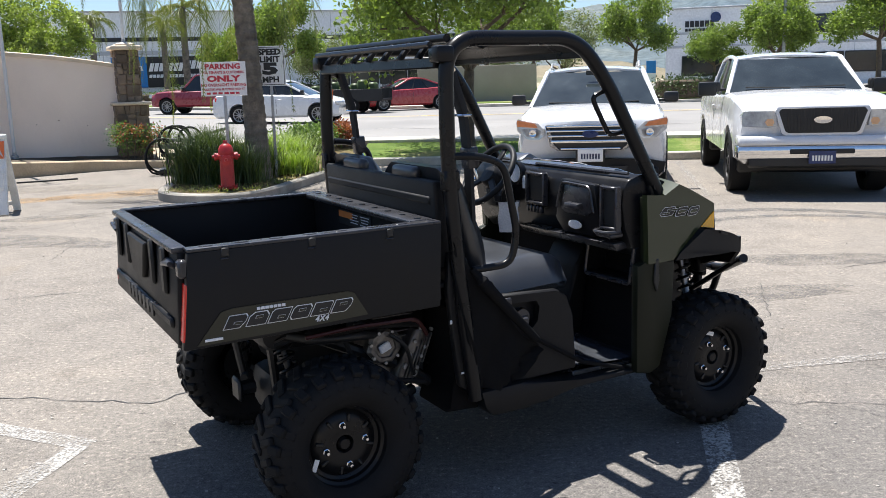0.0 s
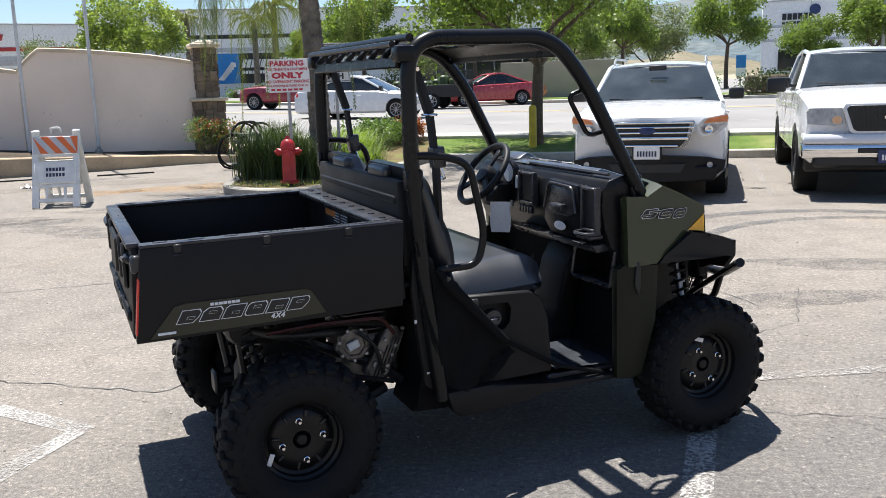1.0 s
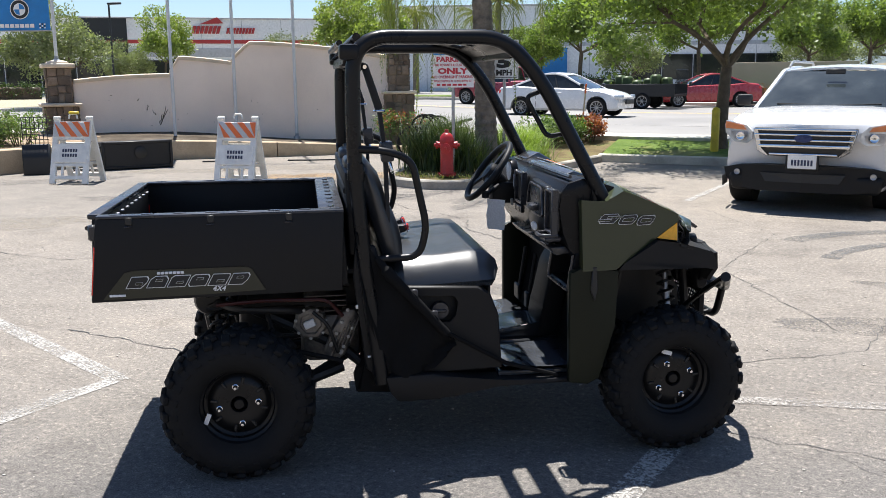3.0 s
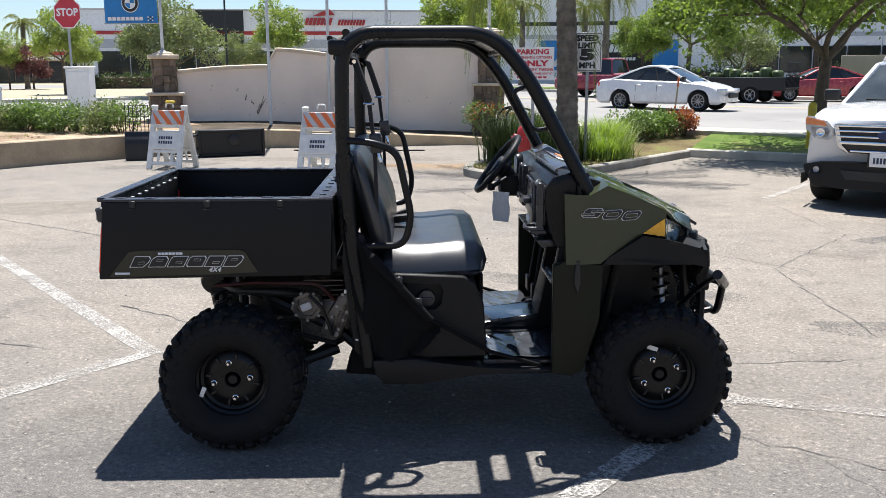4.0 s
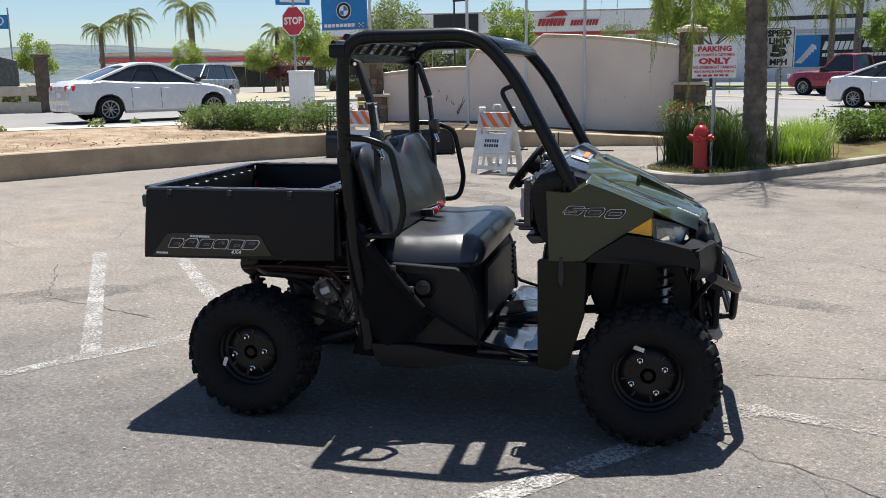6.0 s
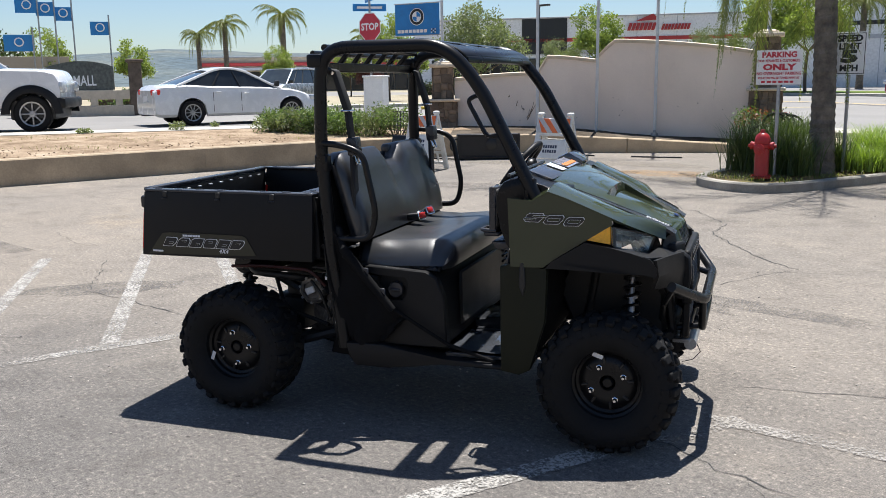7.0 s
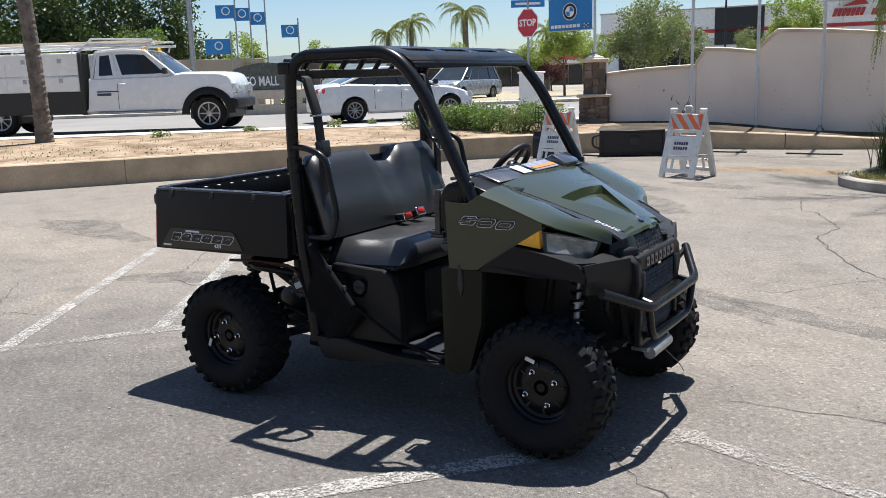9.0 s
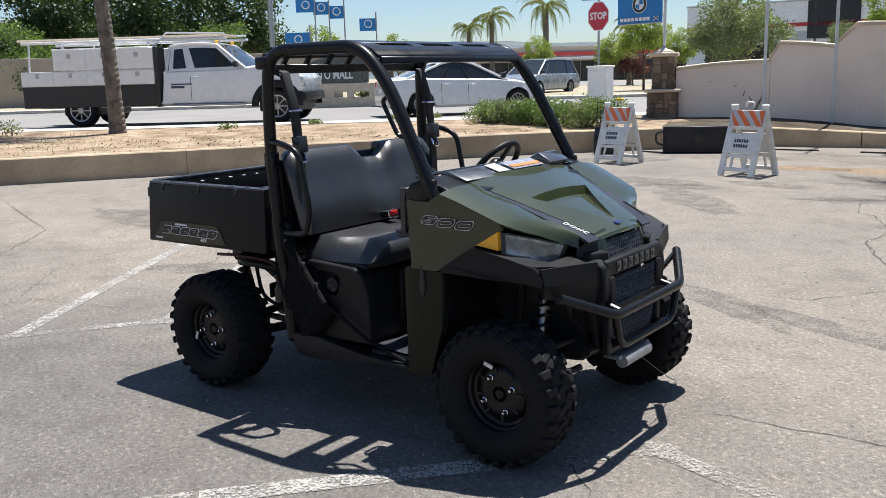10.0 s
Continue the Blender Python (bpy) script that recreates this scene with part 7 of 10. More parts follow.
        for a, b in zip(cuts, cuts[1:]):
            lo, hi, inl = surround or (0.0, 1.0, 0.0)
            a_, b_ = a + 0.012 + inl, b - 0.012 - inl

            def spot(t, f):
                return belt(t).lerp(top(t), f)
            if surround:
                bm = bmesh.new()
                for t0, t1, f0, f1 in ((a, a_, 0, 1), (b_, b, 0, 1), (a_, b_, 0, lo), (a_, b_, hi, 1)):
                    patch(bm, [[spot(t0 + (t1 - t0) * k / 4, f) + Vector((0, s * 0.012, 0)) for k in range(5)] for f in (f0, f1)])
                thicken(bm, 0.03)
                part("window_frame", bm, paint, car)
            bm = bmesh.new()
            patch(bm, [[spot(a_ + (b_ - a_) * k / 6, f) for k in range(7)] for f in (lo, hi)])
            thicken(bm, 0.006)
            part("side_window", bm, GLASS_DARK, car, "dark tinted side window")
        for a in cuts[1:-1]:
            bm = bmesh.new()
            tube(bm, [belt(a), top(a)], 0.022, 6)
            part("pillar", bm, paint if surround else SIGN_BLACK, car)
        # door seams and handles
        for p in pillars:
            bm = bmesh.new()
            patch(bm, [[(p - 0.012, s * (hw(p) + 0.002), zb + 0.12), (p + 0.0, s * (hw(p) + 0.002), zb + 0.12)], [(p - 0.012, s * (hw(p) - 0.008), interp(p, deck) - 0.16), (p, s * (hw(p) - 0.008), interp(p, deck) - 0.16)]])
            thicken(bm, 0.003)
            part("door_seam", bm, SIGN_BLACK, car)
            bm = bmesh.new()
            box(bm, (p + 0.12, s * (hw(p) + 0.012), interp(p, deck) - 0.17), (0.16, 0.03, 0.03), 0.01)
            part("door_handle", bm, paint, car)
        bm = bmesh.new()
        mx = fb - 0.18
        box(bm, (mx, s * (W / 2 + 0.10), interp(mx, deck) + 0.09), (0.10, 0.20, 0.15), 0.035, seg=2)
        box(bm, (mx, s * (W / 2 - 0.02), interp(mx, deck) + 0.05), (0.05, 0.12, 0.04), 0.01)
        part("wing_mirror", bm, SIGN_BLACK, car, "black wing mirror")
    for nm, (p, q), mat in (("windscreen", ends["a"], GLASS_FRONT), ("rear_window", ends["c"], GLASS_DARK)):
        bm = bmesh.new()
        rows = []
        for k in range(5):
            t = k / 4
            x, y, z = (p[i] + (q[i] - p[i]) * t for i in range(3))
            bow = 0.05 if nm == "windscreen" else -0.04
            rows.append([(x + bow * (1 - f * f), y * f, z - 0.004) for f in (-0.98, -0.5, 0, 0.5, 0.98)])
        patch(bm, rows)
        thicken(bm, 0.006)
        part(nm, bm, mat, car, "glass pane with sky reflections", smooth=60)
    if seats:
        bm = bmesh.new()
        box(bm, ((fb + rb) / 2, 0, (zfb + zr) / 2 - 0.12), ((fb - rb) * 0.45, W * 0.6, 0.3), 0.05)
        part("cabin", bm, SIGN_BLACK, car)
    for c in (-wb / 2, wb / 2):
        for s in (-1, 1):
            road_wheel(car, c, s * (W / 2 - 0.03), wr, 0.24, s, rim_mat, spokes)
    return car, body, hw, x0, x1


def front_shape(car, name, mat, pts, xf, W, bow, out=0.012, depth=0.06, both=True, label=""):
    """A flat-sided shape on the curved nose: pts are (y, z); mirrored to the other side."""
    for s in ((-1, 1) if both else (1,)):
        bm = bmesh.new()
        rings = []
        for o in (out, out - depth):
            rings.append([bm.verts.new((xf + o - bow * (abs(y) / (W / 2)) ** 2.4, s * y, z)) for y, z in pts])
        bm.faces.new(rings[0])
        bm.faces.new(rings[1][::-1])
        n = len(pts)
        for i in range(n):
            bm.faces.new((rings[0][i], rings[1][i], rings[1][(i + 1) % n], rings[0][(i + 1) % n]))
        part(name, bm, mat, car, label, smooth=20)


def plate_with_bars(parent, x, y, z, face=1, plate=SIGN_WHITE, ink=STENCIL, label="white number plate with plain dark bars"):
    bm = bmesh.new()
    box(bm, (x, y, z), (0.012, 0.31, 0.155), 0.004)
    pl = part("number_plate", bm, plate, parent, label)
    for k in range(7):
        bm = bmesh.new()
        box(bm, (x + 0.008 * face, y - 0.105 + 0.035 * k, z - 0.01), (0.004, 0.022, 0.065), 0.001)
        part("plate_bar", bm, ink, pl)


def simple_lamps(car, x, y, z, w, h, depth, mat, name, rz=0):
    for s in (-1, 1):
        bm = bmesh.new()
        box(bm, (0, 0, 0), (depth, w, h), min(w, h) * 0.25, pose(x, s * y, z, 0, 0, s * rz), seg=2)
        part(name, bm, mat, car)


LAMP_GLASS = surface("lamp_glass", (0.55, 0.57, 0.58), 0.12, metal=0.3, vary=0.25, scale=14, bump=0, coat=0.6)
PARK = math.degrees(math.atan2(-0.985, -0.17))

# white SUV parked nose out
suv, body, hw, xr, xf = road_vehicle("white mid-size SUV parked nose-out on the asphalt", "suv", pose(2.32, 13.46, 0, 0, 0, PARK - 1.3), WHITE_CAR, 4.95, 1.92, 2.86, 0.93,
    ((-2.6, 0.95), (-2.4, 1.06), (-0.9, 1.13), (0.75, 1.17), (1.3, 1.16), (1.95, 1.11), (2.2, 1.065), (2.30, 1.02), (2.34, 0.96), (2.36, 0.84)), (-2.35, -2.05, 0.05, 0.85, 1.70, (-1.35, -0.35)), 0.27, 0.365, dark_lower=0.12, taper=0.07, bow=0.26)
front_shape(suv, "headlight", LAMP_GLASS, [(0.58, 0.925), (0.66, 1.0), (0.93, 1.045), (0.945, 1.0), (0.93, 0.90), (0.80, 0.80), (0.64, 0.79), (0.58, 0.84)], xf, 1.92, 0.26, 0.02, 0.12, label="clear wedge headlight")
front_shape(suv, "turn_signal", surface("amber_turn_lens", (0.72, 0.24, 0.09), 0.2, vary=0.2), [(0.66, 0.945), (0.70, 0.995), (0.93, 1.035), (0.938, 1.0), (0.93, 0.955)], xf, 1.92, 0.26, 0.028, 0.05)
front_shape(suv, "lamp_bowl", ALLOY, [(0.62, 0.90), (0.70, 0.925), (0.88, 0.93), (0.80, 0.83), (0.66, 0.82)], xf, 1.92, 0.26, 0.024, 0.03)
for s_ in (-1, 1):
    bm = bmesh.new()
    lathe(bm, [(0.0, 0.0), (0.03, 0.004), (0.05, 0.016), (0.045, 0.02), (0.03, 0.012), (0.0, 0.014)], 18, "x", pose(xf - 0.08, s_ * 0.72, 0.875))
    part("projector", bm, CHROME, suv)
bm = bmesh.new()
prism(bm, [(-0.56, 0.98), (0.56, 0.98), (0.50, 0.74), (0.36, 0.66), (-0.36, 0.66), (-0.50, 0.74)], xf - 0.10, xf + 0.015, "x", 0.02, 2)
grille = part("grille", bm, SIGN_BLACK, suv, "black grille with broad chrome bars")
for z, h, w in ((0.962, 0.030, 1.08), (0.905, 0.026, 1.08), (0.842, 0.026, 1.04), (0.775, 0.040, 0.98), (0.685, 0.026, 0.74)):
    bm = bmesh.new()
    box(bm, (xf + 0.022, 0, z), (0.03, w, h), 0.012, seg=2)
    part("chrome_bar", bm, CHROME, grille, "chrome grille bar")
for s in (-1, 1):
    bm = bmesh.new()
    prism(bm, [(s * 0.50, 0.97), (s * 0.56, 0.97), (s * 0.50, 0.72), (s * 0.40, 0.66), (s * 0.36, 0.66), (s * 0.46, 0.74)], xf, xf + 0.03, "x", 0.006)
    part("chrome_bar", bm, CHROME, grille)
bm = bmesh.new()
lathe(bm, [(0.0, 0), (1, 0.002), (0.95, 0.012), (0.0, 0.014)], 24, "x", pose(xf + 0.04, 0, 0.865) @ Matrix.Diagonal((1, 0.10, 0.045, 1)))
part("oval_badge", bm, BLUE_BADGE, grille, "dark blue oval badge")
bm = bmesh.new()
prism(bm, [(-0.80, 0.24), (0.80, 0.24), (0.84, 0.36), (0.84, 0.44), (-0.84, 0.44), (-0.84, 0.36)], xf - 0.5, xf - 0.10, "x", 0.04, 3)
part("under_bumper", bm, BLACK_PLASTIC, suv)
front_shape(suv, "lower_bumper", BLACK_PLASTIC, [(0.0, 0.25), (0.5, 0.25), (0.78, 0.28), (0.90, 0.38), (0.925, 0.49), (0.72, 0.535), (0.45, 0.55), (0.0, 0.555)], xf, 1.92, 0.26, 0.025, 0.25, label="black lower bumper")
front_shape(suv, "intake", SIGN_BLACK, [(0.0, 0.36), (0.40, 0.36), (0.46, 0.46), (0.0, 0.46)], xf, 1.92, 0.26, 0.032, 0.03)
bm = bmesh.new()
box(bm, (xf + 0.015, 0, 0.60), (0.03, 0.36, 0.19), 0.01)
part("plate_frame", bm, SIGN_BLACK, suv)
plate_with_bars(suv, xf + 0.035, 0, 0.60)
for s in (-1, 1):
    bm = bmesh.new()
    lathe(bm, [(0.0, 0.0), (0.028, 0.002), (0.036, 0.012), (0.032, 0.018), (0.0, 0.010)], 16, "x", pose(xf - 0.085, s * 0.74, 0.45))
    part("fog_lamp", bm, ALLOY, suv)
    bm = bmesh.new()
    tube(bm, rounded([(-1.95, s * 0.64, 1.69), (-1.85, s * 0.64, 1.765), (-0.2, s * 0.64, 1.765), (-0.05, s * 0.64, 1.69)], 0.08, 4), 0.018, 8)
    part("roof_bar", bm, GALV, suv)
    bm = bmesh.new()
    tube(bm, [(0.84 - 0.02, s * 0.05, 1.20), (0.80, s * 0.62, 1.215)], 0.008, 6)
    part("wiper", bm, SIGN_BLACK, suv)
bm = bmesh.new()
box(bm, (0.32, 0.0, 1.62), (0.02, 0.24, 0.07), 0.02)
part("rear_view_mirror", bm, SIGN_BLACK, suv)

# white pickup parked nose out beside it
pick, body, hw, xr, xf = road_vehicle("white full-size crew pickup parked nose-out on black wheels", "pickup truck", pose(5.18, 13.64, 0, 0, 0, PARK - 1.5), WHITE_CAR, 5.75, 1.98, 3.68, 0.95,
    ((-2.95, 1.34), (-1.42, 1.34), (-1.40, 1.24), (0.60, 1.26), (1.0, 1.29), (1.7, 1.27), (2.4, 1.20), (2.66, 1.15), (2.74, 1.10), (2.80, 1.00)), (-1.36, -1.20, 0.30, 0.98, 1.815, (-0.12,)), 0.42, 0.41, rim_mat=DARK_STEEL, taper=0.05, spokes=8, bow=0.10)
bm = bmesh.new()
prism(bm, [(-0.52, 1.14), (0.52, 1.14), (0.55, 1.08), (0.46, 0.80), (0.40, 0.775), (-0.40, 0.775), (-0.46, 0.80), (-0.55, 1.08)], xf - 0.06, xf + 0.02, "x", 0.02, 2)
gr = part("grille", bm, WHITE_CAR, pick, "white-edged grille with black mesh")
bm = bmesh.new()
prism(bm, [(-0.47, 1.115), (0.47, 1.115), (0.505, 1.075), (0.425, 0.84), (0.385, 0.815), (-0.385, 0.815), (-0.425, 0.84), (-0.505, 1.075)], xf + 0.018, xf + 0.028, "x", 0.004)
for k in range(22):
    box(bm, (xf + 0.03, -0.40 + 0.038 * k, 0.965), (0.006, 0.008, 0.28), 0.001)
part("grille_mesh", bm, SIGN_BLACK, gr)
bm = bmesh.new()
lathe(bm, [(0.0, 0), (1, 0.002), (0.95, 0.012), (0.0, 0.014)], 24, "x", pose(xf + 0.034, 0, 0.972) @ Matrix.Diagonal((1, 0.11, 0.046, 1)))
part("oval_badge", bm, CHROME, gr, "bright oval badge")
front_shape(pick, "headlight", LAMP_GLASS, [(0.55, 1.085), (0.90, 1.085), (0.93, 1.03), (0.92, 0.90), (0.62, 0.88), (0.53, 0.895)], xf, 1.98, 0.10, 0.02, 0.16, label="large clear headlight")
front_shape(pick, "turn_signal", surface("pale_amber_lens", (0.75, 0.45, 0.25), 0.2), [(0.57, 0.99), (0.63, 0.99), (0.66, 0.95), (0.63, 0.905), (0.57, 0.905), (0.55, 0.95)], xf, 1.98, 0.10, 0.026, 0.06)
bm = bmesh.new()
prism(bm, [(xf - 0.25, 0.50), (xf + 0.05, 0.50), (xf + 0.08, 0.58), (xf + 0.07, 0.665), (xf - 0.25, 0.665)], -0.98, 0.98, "y", 0.02, 3)
part("chrome_bumper", bm, CHROME, pick, "chrome front bumper")
bm = bmesh.new()
prism(bm, [(xf - 0.25, 0.668), (xf + 0.07, 0.668), (xf + 0.075, 0.72), (xf + 0.045, 0.785), (xf - 0.25, 0.785)], -0.975, 0.975, "y", 0.025, 3)
part("bumper_top", bm, WHITE_CAR, pick, "white upper bumper")
bm = bmesh.new()
box(bm, (xf + 0.080, 0, 0.595), (0.02, 0.74, 0.060), 0.02)
box(bm, (xf - 0.05, 0, 0.46), (0.2, 1.7, 0.14), 0.03)
part("bumper_intake", bm, SIGN_BLACK, pick)
plate_with_bars(pick, xf + 0.10, 0.0, 0.525, 1, BLUE_BADGE, SIGN_WHITE, "dark number plate with plain pale bars")
for s in (-1, 1):
    bm = bmesh.new()
    tube(bm, [(0.99, s * 0.06, 1.335), (0.95, s * 0.66, 1.35)], 0.009, 6)
    part("wiper", bm, SIGN_BLACK, pick)
    bm = bmesh.new()
    box(bm, (0.82, s * 1.17, 1.34), (0.12, 0.25, 0.20), 0.03, seg=2)
    part("tow_mirror", bm, SIGN_BLACK, pick, "large black door mirror")

# cars waiting and passing on the street
HEAD_SIDE = math.degrees(math.atan2(D_SIDE.y, D_SIDE.x))
SEDAN_DECK = ((-2.3, 0.86), (-2.15, 1.0), (-1.5, 1.04), (-0.9, 1.0), (0.75, 0.95), (1.4, 0.89), (1.9, 0.77), (2.2, 0.64), (2.3, 0.56))


def sedan(label, m, paint, rim=ALLOY):
    car, body, hw, a, b = road_vehicle(label, "car", m, paint, 4.5, 1.78, 2.72, 0.85, SEDAN_DECK, (-1.72, -0.80, 0.16, 1.08, 1.45, (-0.80, -0.05)), 0.22, 0.325, rim_mat=rim)
    simple_lamps(car, b - 0.16, 0.66, 0.66, 0.34, 0.13, 0.16, LAMP_GLASS, "headlight", 28)
    simple_lamps(car, a + 0.10, 0.66, 0.84, 0.34, 0.15, 0.16, RED_LENS, "tail_light", -20)
    bm = bmesh.new()
    box(bm, (b - 0.02, 0, 0.50), (0.06, 0.8, 0.16), 0.03)
    part("grille", bm, SIGN_BLACK, car)
    bm = bmesh.new()
    box(bm, (a - 0.005, 0, 0.68), (0.02, 0.32, 0.14), 0.006)
    part("number_plate", bm, SIGN_WHITE, car)
    return car


def on_road(x, y, rz, side=False):
    return pose(x, y, rise(x) + 0.014, 0, 0, rz)


sedan("white sports sedan waiting on the side street", on_road(-18.65, 13.0, 82), WHITE_CAR)
sedan("white sedan driving along the main street", on_road(-5.15, 30.7, -10), WHITE_CAR)
sedan("small red coupe driving along the main street", on_road(-1.5, 42.2, 200), RED_CAR)
sedan("dark grey sedan stopped at the street corner", on_road(-37.5, 22.6, HEAD_SIDE - 30), GREY_CAR)
van, body, hw, a, b = road_vehicle("silver blue minivan stopped at the street corner", "minivan", on_road(-35.2, 25.0, HEAD_SIDE - 128), SILVER_CAR, 5.0, 1.95, 3.0, 0.95,
    ((-2.6, 0.95), (-2.4, 1.0), (1.1, 1.02), (1.7, 0.98), (2.2, 0.82), (2.45, 0.62)), (-2.3, -2.0, 0.55, 1.55, 1.72, (-1.3, -0.1, 0.8)), 0.22, 0.33)
simple_lamps(van, b - 0.2, 0.70, 0.78, 0.32, 0.18, 0.18, LAMP_GLASS, "headlight", 30)
red, body, hw, a, b = road_vehicle("maroon older pickup towing a landscaping trailer", "pickup truck", on_road(-10.2, 40.6, 170), MAROON_CAR, 5.3, 1.9, 3.3, 0.9,
    ((-2.7, 1.06), (-0.62, 1.06), (-0.60, 1.02), (0.9, 1.02), (1.5, 1.03), (2.2, 0.98), (2.5, 0.82), (2.6, 0.72)), (-0.55, -0.42, 0.35, 0.95, 1.72, ()), 0.34, 0.36)
simple_lamps(red, b - 0.08, 0.68, 0.82, 0.30, 0.16, 0.14, LAMP_GLASS, "headlight", 10)
trail = thing("utility_trailer", "black steel landscaping trailer with mesh ramp and tools", "trailer", on_road(-4.0, 39.5, 170))
bm = bmesh.new()
box(bm, (0, 0, 0.55), (3.6, 1.9, 0.08), 0.01)
for s in (-1, 1):
    box(bm, (0, s * 0.93, 0.80), (3.6, 0.05, 0.46), 0.01)
tube(bm, [(1.8, 0, 0.52), (3.1, 0, 0.5)], 0.05, 8)
part("deck", bm, DARK_STEEL, trail)
bm = bmesh.new()
for k in range(12):
    tube(bm, [(-1.8, -0.9 + 0.16 * k, 0.55), (-1.85, -0.9 + 0.16 * k, 1.6)], 0.014, 5)
for z in (0.6, 1.1, 1.6):
    tube(bm, [(-1.82, -0.92, z), (-1.82, 0.92, z)], 0.02, 6)
part("ramp_gate", bm, DARK_STEEL, trail)
for k in range(7):
    bm = bmesh.new()
    box(bm, (-1.2 + 0.42 * k, 0.2 * math.sin(k * 2.2), 0.95 + 0.12 * math.sin(k * 1.7)), (0.4, 0.5, 0.7), 0.08, pose(0, 0, 0))
    part("cut_green_waste", bm, LEAF_DARK, trail)
for x in (-0.45, 0.40):
    for s in (-1, 1):
        road_wheel(trail, x, s * 0.98, 0.33, 0.2, s, ALLOY, 6)

# utility service truck standing on the side street
truck, body, hw, a, b = road_vehicle("white utility service truck with tool boxes and ladder rack", "service truck", on_road(-20.32, 5.93, 60), WHITE_CAR, 7.14, 2.0, 5.2, 0.72,
    ((-3.9, 0.62), (-0.34, 0.62), (-0.32, 1.36), (1.55, 1.38), (2.0, 1.44), (2.8, 1.42), (3.08, 1.39), (3.20, 1.33), (3.27, 1.22), (3.32, 1.08)), (-0.26, -0.18, 1.05, 1.80, 2.04, (0.40,)), 0.48, 0.42, rim_mat=ALLOY, taper=0.05, spokes=8, bow=0.12, surround=(0.10, 0.86, 0.045))
simple_lamps(truck, b - 0.08, 0.78, 1.02, 0.30, 0.26, 0.16, LAMP_GLASS, "headlight", 12)
bm = bmesh.new()
box(bm, (b - 0.15, 0, 0.66), (0.34, 2.02, 0.24), 0.06, seg=2)
part("bumper", bm, BLACK_PLASTIC, truck, "black front bumper")
for s in (-1, 1):
    bm = bmesh.new()
    arc = [math.pi * (k / 16) for k in range(17)]
    patch(bm, [[(2.6 + R * math.cos(q), s * yy, 0.42 + R * 0.98 * math.sin(q)) for R, yy in ((0.47, 1.0), (0.49, 1.055), (0.60, 1.06), (0.66, 1.02), (0.67, 0.97))] for q in arc])
    thicken(bm, 0.02)
    part("wheel_flare", bm, BLACK_PLASTIC, truck, "black wheel arch flare")
    for nm, x0_, x1_, z0_, z1_, mat in (("tool_box", -4.1, -0.52, 1.05, 1.42, WHITE_CAR), ("upper_tool_box", -3.2, -0.52, 1.44, 1.98, WHITE_CAR), ("skirt", -4.1, -0.44, 0.50, 1.04, SIGN_BLACK)):
        bm = bmesh.new()
        box(bm, ((x0_ + x1_) / 2, s * 0.80, (z0_ + z1_) / 2), (x1_ - x0_, 0.46 if nm != "skirt" else 0.42, z1_ - z0_), 0.012)
        tb = part(nm, bm, mat, truck)
        if nm != "skirt":
            n = 4 if nm == "tool_box" else 3
            for k in range(n):
                bm = bmesh.new()
                box(bm, (x0_ + (x1_ - x0_) * (k + 0.5) / n, s * 1.035, (z0_ + z1_) / 2), ((x1_ - x0_) / n - 0.03, 0.012, z1_ - z0_ - 0.05), 0.004)
                dr = part("locker_door", bm, mat, tb)
                bm = bmesh.new()
                box(bm, (x0_ + (x1_ - x0_) * (k + 0.5) / n, s * 1.045, (z0_ + z1_) / 2 + 0.08), (0.10, 0.012, 0.11), 0.004)
                part("locker_latch", bm, GALV, tb)
    bm = bmesh.new()
    box(bm, (-0.47, s * 0.80, 1.22), (0.10, 0.48, 1.50), 0.01)
    part("headboard", bm, SIGN_BLACK, truck, "black upright behind the cab")
    bm = bmesh.new()
    tube(bm, [(-4.1, s * 0.85, 2.14), (1.35, s * 0.85, 2.14)], 0.035, 8)
    for x in (-3.9, -3.0, -0.7, 1.2):
        tube(bm, [(x, s * 0.85, 2.14), (x - 0.05, s * 0.85, 1.42 if x < -0.6 else 1.98)], 0.025, 6)
    tube(bm, [(-0.6, s * 0.85, 1.95), (-0.2, s * 0.85, 2.3), (1.3, s * 0.85, 2.24)], 0.03, 6)
    part("ladder_rack", bm, POLE_WHITE, truck, "white tubular ladder rack")
    bm = bmesh.new()
    box(bm, (0.85, s * 1.02, 0.50), (1.9, 0.12, 0.05), 0.015)
    part("side_step", bm, GALV, truck)
for k in range(4):
    bm = bmesh.new()
    tube(bm, [(-4.4, -0.5 + 0.3 * k, 2.22), (1.2, -0.5 + 0.3 * k, 2.22)], 0.04, 6)
    part("pipe", bm, BLDG_TAN, truck, "long tan pipe on the rack")
for s in (-1, 1):
    for x, z, w, h in ((0.15, 1.02, 0.55, 0.03), (0.05, 0.95, 0.35, 0.06)):
        bm = bmesh.new()
        box(bm, (x, s * 1.005, z), (w, 0.008, h), 0.002)
        part("door_mark", bm, STENCIL, truck, "small dark door marking")
for y in (-0.6, 0.6):
    bm = bmesh.new()
    lathe(bm, [(0.05, 2.02), (0.05, 2.08), (0.0, 2.10)], 10, m=pose(1.0, y, 0))
    part("marker_beacon", bm, AMBER, truck, "amber roof marker")


